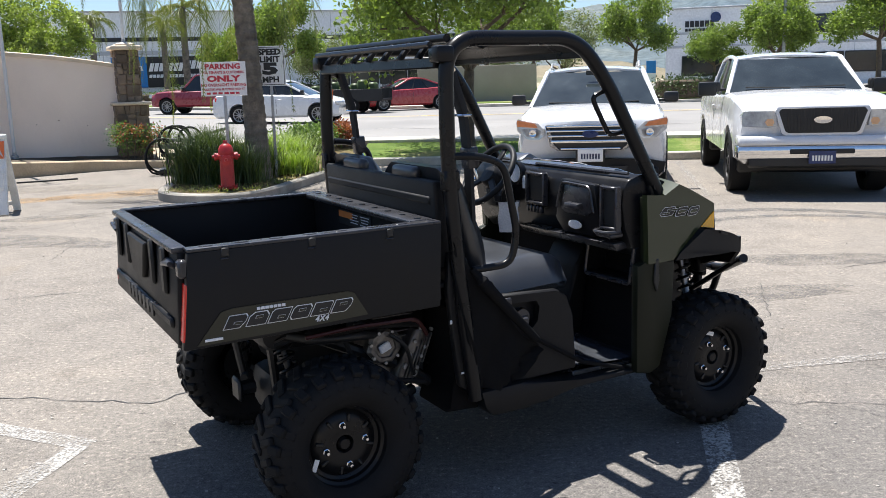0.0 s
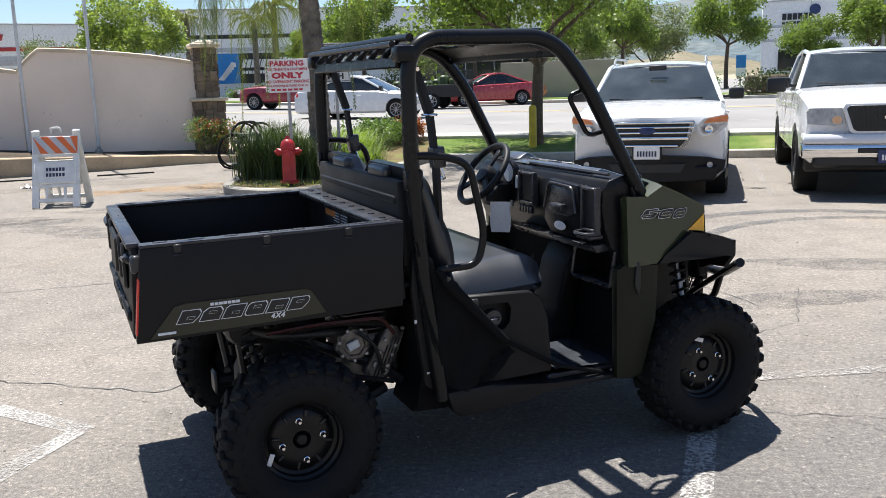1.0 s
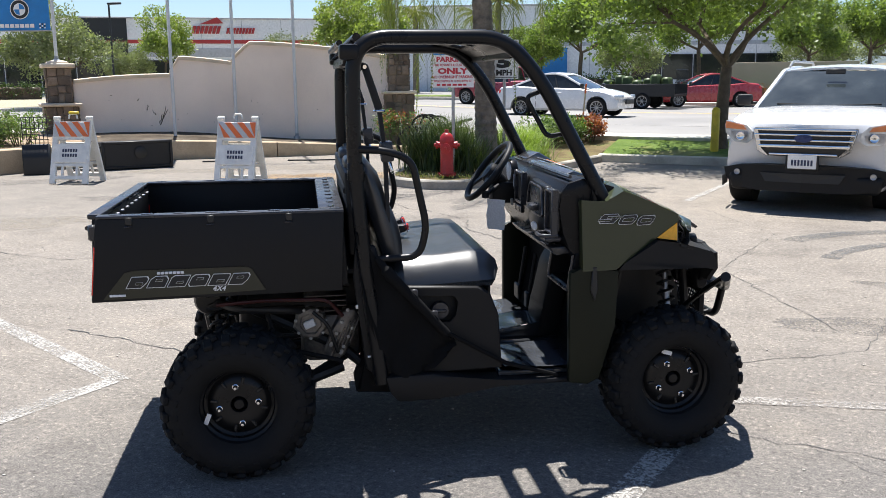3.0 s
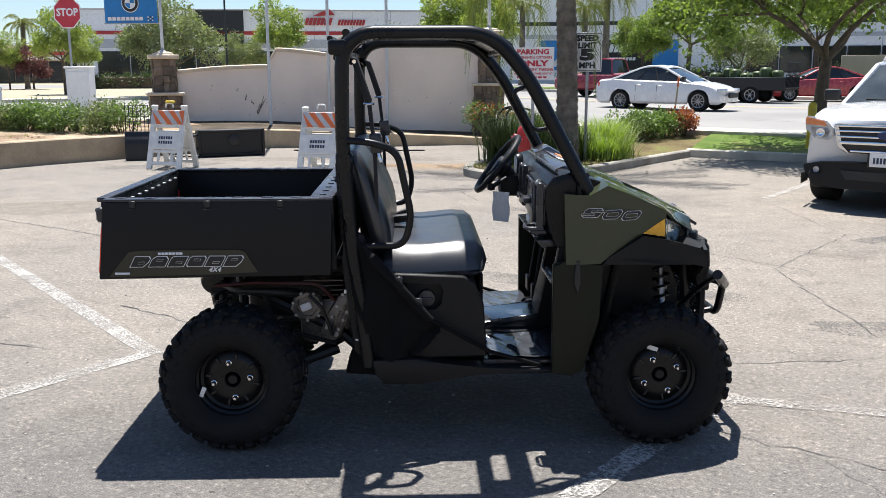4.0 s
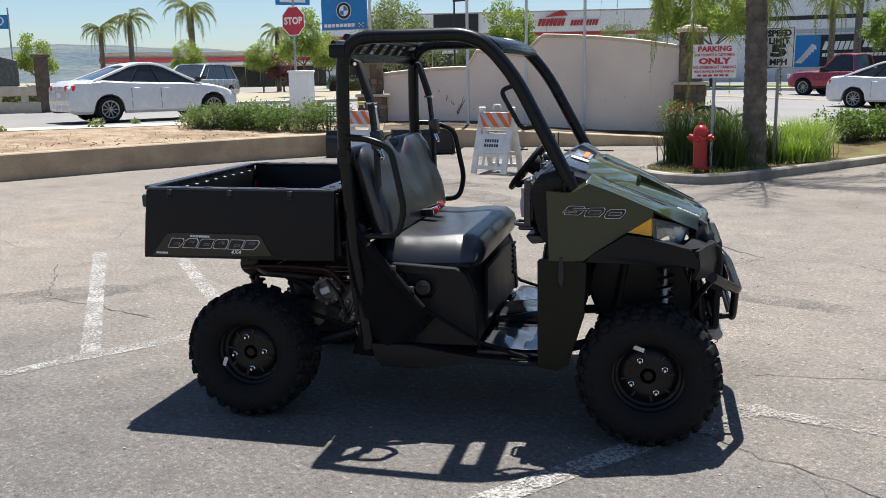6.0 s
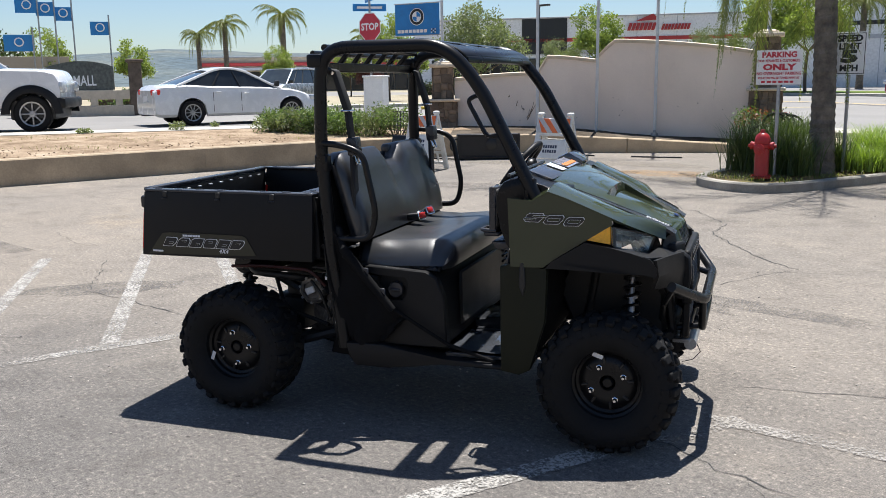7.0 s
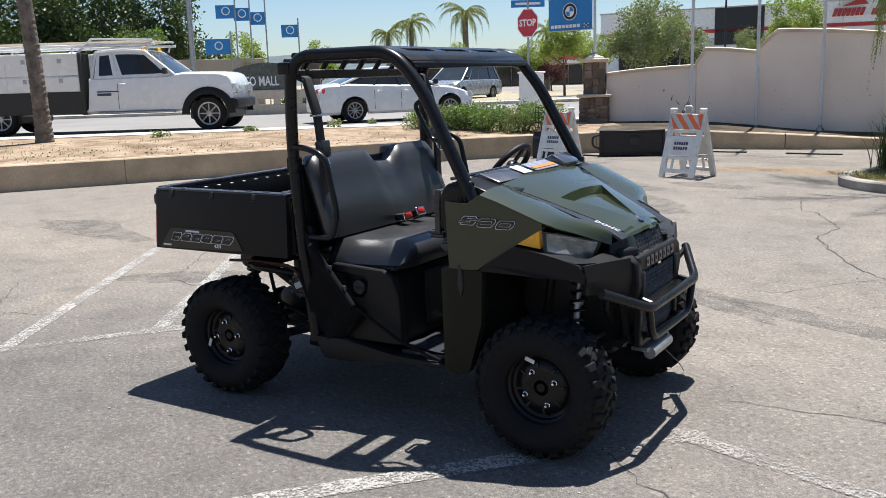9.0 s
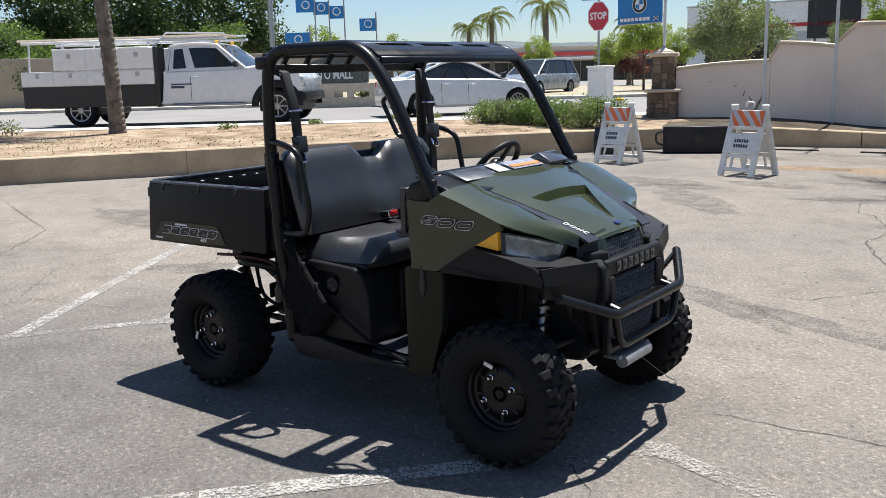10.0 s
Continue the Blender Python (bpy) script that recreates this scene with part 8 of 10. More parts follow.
# ---- street furniture and loose things ----
hyd = thing("fire_hydrant", "red enamelled fire hydrant standing in the planted island", "fire hydrant", pose(-3.06, 12.82, 0.13, 0, 0, 12))
bm = bmesh.new()
lathe(bm, [(0.0, 0.0), (0.14, 0.0), (0.14, 0.03), (0.105, 0.035), (0.10, 0.06), (0.098, 0.42), (0.115, 0.43), (0.12, 0.45), (0.12, 0.475), (0.105, 0.485), (0.11, 0.50), (0.105, 0.56), (0.085, 0.61), (0.05, 0.64), (0.035, 0.645), (0.03, 0.69), (0.0, 0.692)], 28)
part("barrel", bm, HYDRANT_RED, hyd)
for a, r, z in ((0, 0.05, 0.46), (180, 0.05, 0.46), (270, 0.065, 0.42)):
    bm = bmesh.new()
    lathe(bm, [(0.0, 0.09), (r, 0.09), (r, 0.135), (r * 1.15, 0.135), (r * 1.15, 0.16), (r * 0.9, 0.165), (0.025, 0.168), (0.022, 0.195), (0.0, 0.195)], 16, "x", pose(0, 0, z, 0, 0, a))
    part("outlet_cap", bm, HYDRANT_RED, hyd)
for k in range(8):
    bm = bmesh.new()
    lathe(bm, [(0.012, 0.025), (0.012, 0.05), (0.0, 0.05)], 6, m=pose(0.122 * math.cos(k * 0.785), 0.122 * math.sin(k * 0.785), 0))
    part("flange_bolt", bm, HYDRANT_RED, hyd)


def sign_post(name, label, x, y, z0, zc, w, h, normal, mat, post_top, category="sign", border=None, post=GALV):
    n = Vector((*normal, 0)).normalized()
    right = Vector((-n.y, n.x, 0))
    th = thing(name, label, category, pose(x, y, z0))
    bm = bmesh.new()
    box(bm, (0, 0, (post_top - z0 - 0.3) / 2), (0.045, 0.03, post_top - z0 + 0.3), 0.004, pose(0, 0, 0, 0, 0, math.degrees(math.atan2(right.y, right.x))))
    part("post", bm, post, th)
    loc = facing(Vector((0, 0, zc - z0)) + n * 0.03, right, (0, 0, 1))
    bm = bmesh.new()
    box(bm, (0, 0, 0), (w, h, 0.006), 0.002)
    board = part("sign_board", bm, mat, th, local=loc)
    if border:
        for bx, by, bw, bh in ((0, h / 2 - 0.02, w - 0.03, 0.009), (0, -h / 2 + 0.02, w - 0.03, 0.009), (w / 2 - 0.02, 0, 0.009, h - 0.04), (-w / 2 + 0.02, 0, 0.009, h - 0.04)):
            bm = bmesh.new()
            box(bm, (bx, by, 0.005), (bw, bh, 0.004), 0.001)
            part("border", bm, border, board)
    return th, board


def write_on(board, s, y, size, mat, sx=1.0, bold=0.0, x=0.0):
    me = text_mesh(s, size, 0.0015, bold=bold)
    placed("writing", me, mat, board, local=pose(x, y, 0.006) @ Matrix.Diagonal((sx, 1, 1, 1)))


def print_bars(board, y, w, h, n, mat, seed=1):
    r = random.Random(seed)
    x = -w / 2
    for k in range(n):
        bw = w / n * r.uniform(0.6, 0.9)
        bm = bmesh.new()
        box(bm, (x + bw / 2, y, 0.005), (bw, h, 0.003), 0.001)
        part("print_bar", bm, mat, board)
        x += w / n


_, brd = sign_post("parking_sign", "white parking notice with red lettering on a steel post", -3.14, 13.34, 0.1, 1.68, 0.66, 0.49, (0.12, -1), SIGN_WHITE, 1.86)
write_on(brd, "PARKING", 0.175, 0.105, SIGN_RED, 1.15, 0.004)
write_on(brd, "FOR TENANTS & CUSTOMERS", 0.092, 0.052, SIGN_RED, 0.86, 0.0012)
write_on(brd, "ONLY", 0.0, 0.115, SIGN_RED, 1.5, 0.006)
write_on(brd, "NO OVERNIGHT PARKING", -0.088, 0.06, SIGN_RED, 0.9, 0.0015)
write_on(brd, "VIOLATORS WILL BE TOWED AWAY AT", -0.150, 0.045, SIGN_RED, 0.74, 0.001)
print_bars(brd, -0.205, 0.5, 0.03, 6, SIGN_RED, 3)
_, brd = sign_post("speed_limit_sign", "white speed limit sign with black lettering on a perforated post", -2.66, 14.5, 0.1, 1.87, 0.47, 0.62, (0.12, -1), SIGN_WHITE, 2.10, border=SIGN_BLACK)
write_on(brd, "SPEED", 0.215, 0.125, SIGN_BLACK, 1.04, 0.007)
write_on(brd, "LIMIT", 0.10, 0.125, SIGN_BLACK, 1.05, 0.005)
write_on(brd, "5", -0.05, 0.23, SIGN_BLACK, 2.0, 0.016)
write_on(brd, "MPH", -0.215, 0.125, SIGN_BLACK, 1.05, 0.005)

st = thing("stop_sign", "red octagonal stop sign with blue street-name blades", "stop sign", pose(-16.28, 15.95, 0.45))
bm = bmesh.new()
tube(bm, [(0, 0, -0.2), (0, 0, 3.35)], 0.03, 8)
part("post", bm, GALV, st)
loc = facing((0.06, -0.05, 2.54), (0.97, 0.22, 0), (0, 0, 1))
for r, d, mat, nm in ((0.40, 0.0, SIGN_WHITE, "white_rim"), (0.375, 0.004, SIGN_RED, "red_face")):
    bm = bmesh.new()
    prism(bm, [(r * math.cos(radians(22.5 + 45 * k)), r * math.sin(radians(22.5 + 45 * k))) for k in range(8)], d, d + 0.004, "z")
    part(nm, bm, mat, st, local=loc)
me = text_mesh("STOP", 0.25, 0.001, bold=0.008)
placed("writing", me, SIGN_WHITE, st, local=loc @ pose(0, 0, 0.010))
for z, rz, w in ((3.05, 60, 0.9), (3.3, -25, 1.1)):
    bm = bmesh.new()
    box(bm, (0, 0, z), (w, 0.012, 0.19), 0.004, pose(0, 0, 0, 0, 0, rz))
    part("street_name_blade", bm, SIGN_BLUE, st, "blue street-name blade with plain white bar")
    bm = bmesh.new()
    box(bm, (0, 0, z), (w * 0.75, 0.018, 0.06), 0.002, pose(0, 0, 0, 0, 0, rz))
    part("name_bar", bm, SIGN_WHITE, st)
cab = thing("utility_cabinet", "white steel utility cabinet at the street corner", "utility cabinet", pose(-15.43, 15.45, 0.4, 0, 0, 30))
bm = bmesh.new()
box(bm, (0, 0, 0.62), (0.55, 0.40, 1.30), 0.02)
box(bm, (0, 0, 1.285), (0.60, 0.45, 0.05), 0.012)
part("body", bm, SIGN_WHITE, cab)
bm = bmesh.new()
box(bm, (0, -0.205, 0.62), (0.48, 0.015, 1.15), 0.006)
box(bm, (0.2, -0.215, 0.62), (0.03, 0.02, 0.12), 0.004)
part("door", bm, SIGN_WHITE, cab)


def a_frame_barricade(x, y, rz, label):
    """A folding plastic barricade: two ladders hinged at the top, striped board above, lettered board below."""
    th = thing("folding_barricade", label, "barricade", pose(x, y, 0, 0, 0, rz), group="barricades on the lot")
    for s in (-1, 1):
        lean = pose(0, 0, 0.99, s * 16, 0, 0)
        bm = bmesh.new()
        for xx in (-0.27, 0.27):
            prism(bm, [(xx - 0.045, 0.03), (xx + 0.045, 0.03), (xx + 0.04, -0.98), (xx + 0.055, -1.02), (xx - 0.055, -1.02), (xx - 0.04, -0.98)], -0.02, 0.02, "y", 0.006, m=lean)
        for z, h in ((-0.30, 0.05), (-0.72, 0.05), (-0.92, 0.06)):
            box(bm, (0, 0, z), (0.5, 0.03, h), 0.008, lean)
        for z0, z1 in ((-0.74, -0.92),):
            for xx in (-0.12, 0.12):
                box(bm, (xx, 0, (z0 + z1) / 2), (0.04, 0.026, 0.2), 0.006, lean)
        leg = part("leg_frame", bm, BARRICADE_WHITE, th, "white plastic leg frame")
        bm = bmesh.new()
        box(bm, (0, s * 0.024, -0.165), (0.60, 0.018, 0.235), 0.006, lean)
        part("top_board", bm, BARRICADE_GREY, leg, "silver reflective board")
        for k in range(4):
            x0 = -0.40 + 0.2 * k
            poly = [(x0, -0.05), (x0 + 0.10, -0.05), (x0 + 0.31, -0.28), (x0 + 0.21, -0.28)]
            clip = [(min(0.297, max(-0.297, px)), pz) for px, pz in poly]
            if clip[1][0] - clip[0][0] < 0.005 and clip[2][0] - clip[3][0] < 0.005:
                continue
            bm = bmesh.new()
            prism(bm, clip, s * 0.034, s * 0.038, "y", m=lean)
            part("orange_stripe", bm, BARRICADE_ORANGE, leg, "diagonal orange stripe")
        bm = bmesh.new()
        box(bm, (0, s * 0.024, -0.54), (0.56, 0.018, 0.30), 0.006, lean)
        lb = part("lower_board", bm, BARRICADE_WHITE, leg, "white board with two rows of dark stencil bars")
        for r, (n, w, z) in enumerate(((6, 0.26, -0.50), (6, 0.26, -0.575))):
            for k in range(n):
                bm = bmesh.new()
                box(bm, (-w / 2 + w * (k + 0.5) / n, s * 0.036, z), (w / n * 0.72, 0.004, 0.048), 0.002, lean)
                part("stencil_bar", bm, STENCIL, lb)
    bm = bmesh.new()
    tube(bm, rounded([(-0.07, 0, 1.0), (-0.06, 0, 1.07), (0.06, 0, 1.07), (0.07, 0, 1.0)], 0.03, 4), 0.014, 8)
    part("carry_handle", bm, BARRICADE_WHITE, th)
    for x in (-0.27, 0.27):
        bm = bmesh.new()
        box(bm, (x, 0, 1.01), (0.09, 0.10, 0.06), 0.015)
        part("hinge_block", bm, BARRICADE_WHITE, th)
    return th


a_frame_barricade(-5.98, 11.74, 9, "white folding barricade with orange stripes on the asphalt")
b1 = a_frame_barricade(-8.72, 11.36, 12, "white folding barricade with orange stripes and yellow lamp stub")
bm = bmesh.new()
box(bm, (0.02, 0, 1.09), (0.16, 0.07, 0.045), 0.015)
part("lamp_stub", bm, YELLOW_PAINT, b1, "yellow lamp stub on top")

bx = thing("steel_attachment", "black steel plate attachment with a round boss and hose", "machine attachment", pose(-9.42, 13.62, 0, 0, 0, 52))
bm = bmesh.new()
prism(bm, [(-0.62, 0.02), (0.62, 0.02), (0.62, 0.50), (-0.62, 0.50)], -0.16, 0.16, "y", 0.02)
for x in (-0.6, 0.6):
    box(bm, (x, -0.17, 0.26), (0.05, 0.05, 0.5), 0.01)
for z in (0.04, 0.48):
    box(bm, (0, -0.17, z), (1.24, 0.05, 0.05), 0.01)
part("shell", bm, DARK_STEEL, bx)
bm = bmesh.new()
lathe(bm, [(0.0, 0.0), (0.10, 0.0), (0.11, 0.03), (0.07, 0.05), (0.0, 0.05)], 18, "y", pose(0.05, -0.16, 0.30, 0, 0, 180))
part("round_boss", bm, SIGN_BLACK, bx)
bm = bmesh.new()
tube(bm, rounded([(-0.62, -0.1, 0.15), (-0.75, -0.12, 0.2), (-0.76, -0.1, 0.38), (-0.62, -0.08, 0.42)], 0.08, 5), 0.022, 8)
part("hose", bm, SIGN_BLACK, bx)
bk = thing("wire_cage", "black wire mesh cage leaning by the low wall", "cage", pose(-10.36, 12.22, 0, 0, 0, 40))
bm = bmesh.new()
for k in range(7):
    tube(bm, [(-0.2 + 0.066 * k, 0.0, 0.5), (-0.2 + 0.066 * k, 0.05, 0.98)], 0.007, 5)
for k in range(6):
    tube(bm, [(-0.21, 0.0 + 0.01 * k, 0.5 + 0.095 * k), (0.21, 0.0 + 0.01 * k, 0.5 + 0.095 * k)], 0.007, 5)
part("mesh_panel", bm, DARK_STEEL, bk)
bm = bmesh.new()
prism(bm, [(-0.15, 0.0), (0.25, 0.0), (0.22, 0.5), (-0.05, 0.52), (-0.15, 0.3)], -0.22, 0.22, "x", 0.015)
part("base_bin", bm, SIGN_BLACK, bk)
jk = thing("hydraulic_attachment", "black hydraulic machine attachment with looping hoses on the pavement", "machine attachment", pose(-4.78, 16.75, 0, 0, 0, 14))
for x in (-0.30, 0.05, 0.38):
    bm = bmesh.new()
    prism(bm, [(-0.30, 0.0), (0.26, 0.0), (0.22, 0.40), (0.10, 0.66), (-0.08, 0.66), (-0.24, 0.36)], x - 0.025, x + 0.025, "x", 0.008)
    part("side_plate", bm, DARK_STEEL, jk)
for z, y, w, d, mat, nm in ((0.62, 0.0, 0.95, 0.16, GREY_STEEL, "top_bar"), (0.50, -0.12, 1.05, 0.12, GREY_STEEL, "cross_bar"), (0.36, -0.2, 0.98, 0.10, DARK_STEEL, "cross_bar"), (0.06, -0.05, 1.05, 0.55, DARK_STEEL, "foot_plate")):
    bm = bmesh.new()
    box(bm, (0.08, y, z), (w, d, 0.07), 0.012, pose(0, 0, 0, 0, 2, 0))
    part(nm, bm, mat, jk)
for x, y in ((-0.14, -0.24), (0.22, -0.26)):
    bm = bmesh.new()
    tube(bm, [(x, y, 0.10), (x + 0.03, y + 0.05, 0.34)], 0.05, 12)
    tube(bm, [(x + 0.03, y + 0.05, 0.34), (x + 0.06, y + 0.10, 0.56)], 0.024, 10)
    part("cylinder", bm, DARK_STEEL, jk)
bm = bmesh.new()
tube(bm, [(0.20, -0.05, 0.66), (0.78, 0.02, 0.80)], 0.03, 8)
tube(bm, [(0.42, -0.1, 0.55), (0.74, -0.05, 0.60)], 0.04, 8)
part("lever_arm", bm, GREY_STEEL, jk)
for r, z, x, y in ((0.26, 0.60, -0.20, -0.05), (0.31, 0.58, -0.14, -0.16), (0.22, 0.66, -0.06, 0.05), (0.30, 0.34, -0.40, -0.12), (0.35, 0.32, -0.36, -0.24), (0.24, 0.62, 0.14, -0.22)):
    bm = bmesh.new()
    tube(bm, [(x + r * math.cos(a * 0.33) * 0.9, y + 0.05 * math.sin(a), max(0.03, z + r * math.sin(a * 0.33))) for a in range(-3, 15)], 0.021, 8)
    part("hose", bm, RUBBER, jk)
# three thin dark straight bars set on the asphalt
for x, y, rz, L in ((-8.55, 15.2, 30, 0.9), (-7.0, 15.9, 25, 1.0), (-9.9, 13.0, 20, 0.7)):
    sb = thing("steel_bar", "thin dark straight bar on the asphalt", "bar", pose(x, y, 0, 0, 0, rz), group="bars on the asphalt")
    bm = bmesh.new()
    box(bm, (0, 0, 0.014), (L, 0.03, 0.028), 0.006)
    part("bar", bm, DARK_STEEL, sb)
lt = thing("paper_scrap", "crumpled white paper scrap on the asphalt", "litter", pose(-7.9, 13.9, 0.002))
bm = bmesh.new()
rp = random.Random(2)
patch(bm, [[(0.05 * i + rp.gauss(0, 0.01), 0.03 * j + rp.gauss(0, 0.01), abs(rp.gauss(0, 0.02))) for j in range(4)] for i in range(5)])
part("sheet", bm, SIGN_WHITE, lt)

bol = thing("bollard", "yellow painted steel bollard beside the tree", "bollard", pose(0.50, 17.78, 0.15))
bm = bmesh.new()
lathe(bm, [(0.0, -0.1), (0.075, -0.1), (0.075, 0.80), (0.06, 0.84), (0.03, 0.86), (0.0, 0.865)], 18)
part("post", bm, YELLOW_PAINT, bol)

for x, y, h, z0, top in ((-10.45, 16.2, 9.0, 0.3, ""), (-9.65, 17.32, 9.0, 0.3, ""), (-8.5, 17.95, 9.0, 0.3, ""), (-6.55, 19.2, 6.5, 2.50, ""), (-12.62, 15.28, 2.6, 2.0, "")):
    fp = thing("flagpole", "slender pale metal flagpole by the boundary wall", "flagpole", pose(x, y, z0), group="flagpoles by the wall")
    bm = bmesh.new()
    lathe(bm, [(0.0, -0.15), (0.035, -0.15), (0.034, h * 0.5), (0.024, h), (0.0, h)], 12)
    part("pole", bm, POLE_WHITE, fp)
    bm = bmesh.new()
    lathe(bm, [(0.0, -0.05), (0.08, -0.05), (0.075, 0.03), (0.04, 0.05), (0.036, 0.1)], 14)
    part("base_collar", bm, GALV, fp)


def roundel(parent, loc, r):
    """A plain round emblem: white ring, dark ring, quartered disc."""
    for rad, d, mat in ((r, 0.004, SIGN_WHITE), (r * 0.92, 0.006, SIGN_BLACK), (r * 0.62, 0.008, SIGN_WHITE)):
        bm = bmesh.new()
        lathe(bm, [(0.0, d), (rad, d), (rad, d - 0.003), (0.0, d - 0.003)], 28)
        part("emblem_disc", bm, mat, parent, local=loc)
    for k in (0, 2):
        bm = bmesh.new()
        pts = [(0, 0)] + [(r * 0.55 * math.cos(radians(90 * k + 90 * j / 8)), r * 0.55 * math.sin(radians(90 * k + 90 * j / 8))) for j in range(9)]
        prism(bm, pts, 0.009, 0.011, "z")
        part("emblem_quarter", bm, SIGN_BLUE, parent, local=loc)


ban = thing("banner", "blue dealer banner with a round emblem on a pole", "banner", pose(-12.62, 15.28, 2.62))
right = Vector((0.95, 0.32, 0))
loc = facing((-0.64, -0.215, 0.37), right, (0, 0, 1))
bm = bmesh.new()
rows = []
for k in range(13):
    x = -0.62 + 1.22 * k / 12
    rows.append([(x, y, 0.012 * math.sin(k * 0.9)) for y in (-0.36, 0.0, 0.36)])
patch(bm, rows)
thicken(bm, 0.004)
part("cloth", bm, SIGN_BLUE, ban, local=loc)
roundel(ban, loc @ pose(0, 0.06, 0.02), 0.20)
for k in range(8):
    bm = bmesh.new()
    box(bm, (-0.50 + 0.105 * k, -0.27, 0.02), (0.085, 0.075, 0.004), 0.002)
    part("lettering_block", bm, SIGN_WHITE, ban, local=loc)
for k in range(9):
    bm = bmesh.new()
    box(bm, (0.40 + 0.05 * (k % 3), -0.24 - 0.035 * (k // 3) + 0.0, 0.02), (0.03, 0.03, 0.004), 0.001)
    part("checker_square", bm, SIGN_BLACK if k % 2 else SIGN_WHITE, ban, local=loc)
for z in (0.74, 0.0):
    bm = bmesh.new()
    tube(bm, [(-1.25, -0.42, z), (0.0, 0.0, z)], 0.014, 6)
    part("banner_arm", bm, GALV, ban)

# far dealer flags on poles
for x, y, zc, w, h, hp in ((-39.3, 14.3, 5.06, 0.95, 0.62, 0.9), (-39.1, 14.95, 4.93, 0.8, 0.6, 0.9), (-38.9, 15.65, 4.73, 0.8, 0.6, 0.9), (-39.4, 14.02, 3.45, 1.25, 0.72, 0.7), (-38.4, 17.1, 4.11, 0.85, 0.6, 0.6)):
    fl = thing("dealer_flag", "small blue flag with round emblem on a tall pole", "flag", pose(x + 0.2, y + 0.52, 0.45), group="flags across the side street")
    bm = bmesh.new()
    tube(bm, [(0, 0, -0.2), (0, 0, zc + hp - 0.45)], 0.035, 8)
    part("pole", bm, GALV, fl)
    loc = facing((0.05 - 0.30 * w, -0.40 * w, zc - 0.45), (0.36, 0.93, 0), (0, 0, 1))
    bm = bmesh.new()
    patch(bm, [[(-w / 2 + w * k / 6, yy, 0.02 * math.sin(k * 1.3)) for yy in (-h / 2, h / 2)] for k in range(7)])
    thicken(bm, 0.004)
    part("cloth", bm, SIGN_BLUE, fl, local=loc)
    bm = bmesh.new()
    lathe(bm, [(0.0, 0.03), (0.2, 0.03), (0.2, 0.026), (0.0, 0.026)], 20, m=pose(0, 0.04, 0))
    part("emblem_disc", bm, SIGN_WHITE, fl, local=loc)
    bm = bmesh.new()
    lathe(bm, [(0.0, 0.036), (0.15, 0.036), (0.15, 0.031), (0.0, 0.031)], 20, m=pose(0, 0.04, 0))
    part("emblem_core", bm, SIGN_BLUE, fl, local=loc)

# entry monument across the side street
mon = thing("monument_sign", "low stone and concrete entry monument with raised white letters", "monument sign", pose(-28.3, 12.5, 0.45, 0, 0, 67))
mon.scale = (0.74, 0.74, 0.92)
bm = bmesh.new()
pts = [(-1.5, 1.02)] + [(-1.5 + 3.0 * k / 14, 1.75 + 0.35 * math.sin(math.pi * (0.1 + 0.75 * k / 14))) for k in range(15)] + [(1.5, 1.02)]
prism(bm, pts, -0.15, 0.15, "y", 0.02)
part("sign_panel", bm, GREY_STEEL, mon, "dark curved sign panel")
bm = bmesh.new()
box(bm, (0, -0.02, 0.85), (4.4, 0.5, 0.36), 0.03)
box(bm, (0, -0.02, 0.2), (4.6, 0.6, 0.5), 0.03)
for k in range(4):
    box(bm, (-1.65 + 1.1 * k, -0.02, 0.55), (0.32, 0.5, 0.4), 0.02)
part("stone_base", bm, BLDG_TAN, mon)
for x, h in ((-2.45, 1.55), (2.45, 2.05)):
    bm = bmesh.new()
    box(bm, (x, 0, h / 2), (0.6, 0.6, h), 0.02)
    box(bm, (x, 0, h + 0.05), (0.8, 0.8, 0.12), 0.03)
    part("stone_pillar", bm, STONE, mon)
me = text_mesh("AUTO MALL", 0.62, 0.02, bold=0.01)
placed("writing", me, SIGN_WHITE, mon, local=facing((-0.42, -0.17, 1.36), (1, 0, 0), (0, 0, 1)) @ Matrix.Diagonal((0.66, 0.84, 1, 1)))

# street lamps and a tall pole, notice sign and stake by the street
for x, y, h, r, label in ((-30.7, 38.5, 5.1, 0.06, "dark parking lot lamp on a slim pole"), (-39.75, 12.8, 9.0, 0.14, "thick grey concrete lamp pole"), (15.9, 42.0, 8.0, 0.09, "grey street lamp pole across the street")):
    sl = thing("street_lamp", label, "street lamp", pose(x, y, 0.4))
    bm = bmesh.new()
    lathe(bm, [(0.0, -0.2), (r, -0.2), (r * 0.8, h), (0.0, h)], 10)
    part("pole", bm, GALV if r > 0.07 else BLDG_DARK, sl)
    bm = bmesh.new()
    box(bm, (0.35, 0, h), (0.75, 0.22, 0.10), 0.02)
    part("lamp_head", bm, BLDG_DARK, sl)
_, brd = sign_post("notice_sign", "blue and white notice sign across the street", 10.5, 44.9, 0.4, 1.95, 0.46, 0.6, (-0.2, -1), SIGN_BLUE, 2.1)
bm = bmesh.new()
box(bm, (0, -0.52, 0), (0.46, 0.42, 0.006), 0.002)
part("lower_panel", bm, SIGN_WHITE, brd)
stk = thing("survey_stake", "thin wooden stake with orange tip beside the lawn", "stake", pose(-2.35, 19.3, 0.28, 3, 5, 0))
bm = bmesh.new()
box(bm, (0, 0, 0.55), (0.035, 0.02, 1.2), 0.004)
part("shaft", bm, BLDG_TAN, stk)
bm = bmesh.new()
box(bm, (0, 0, 1.07), (0.038, 0.024, 0.2), 0.004)
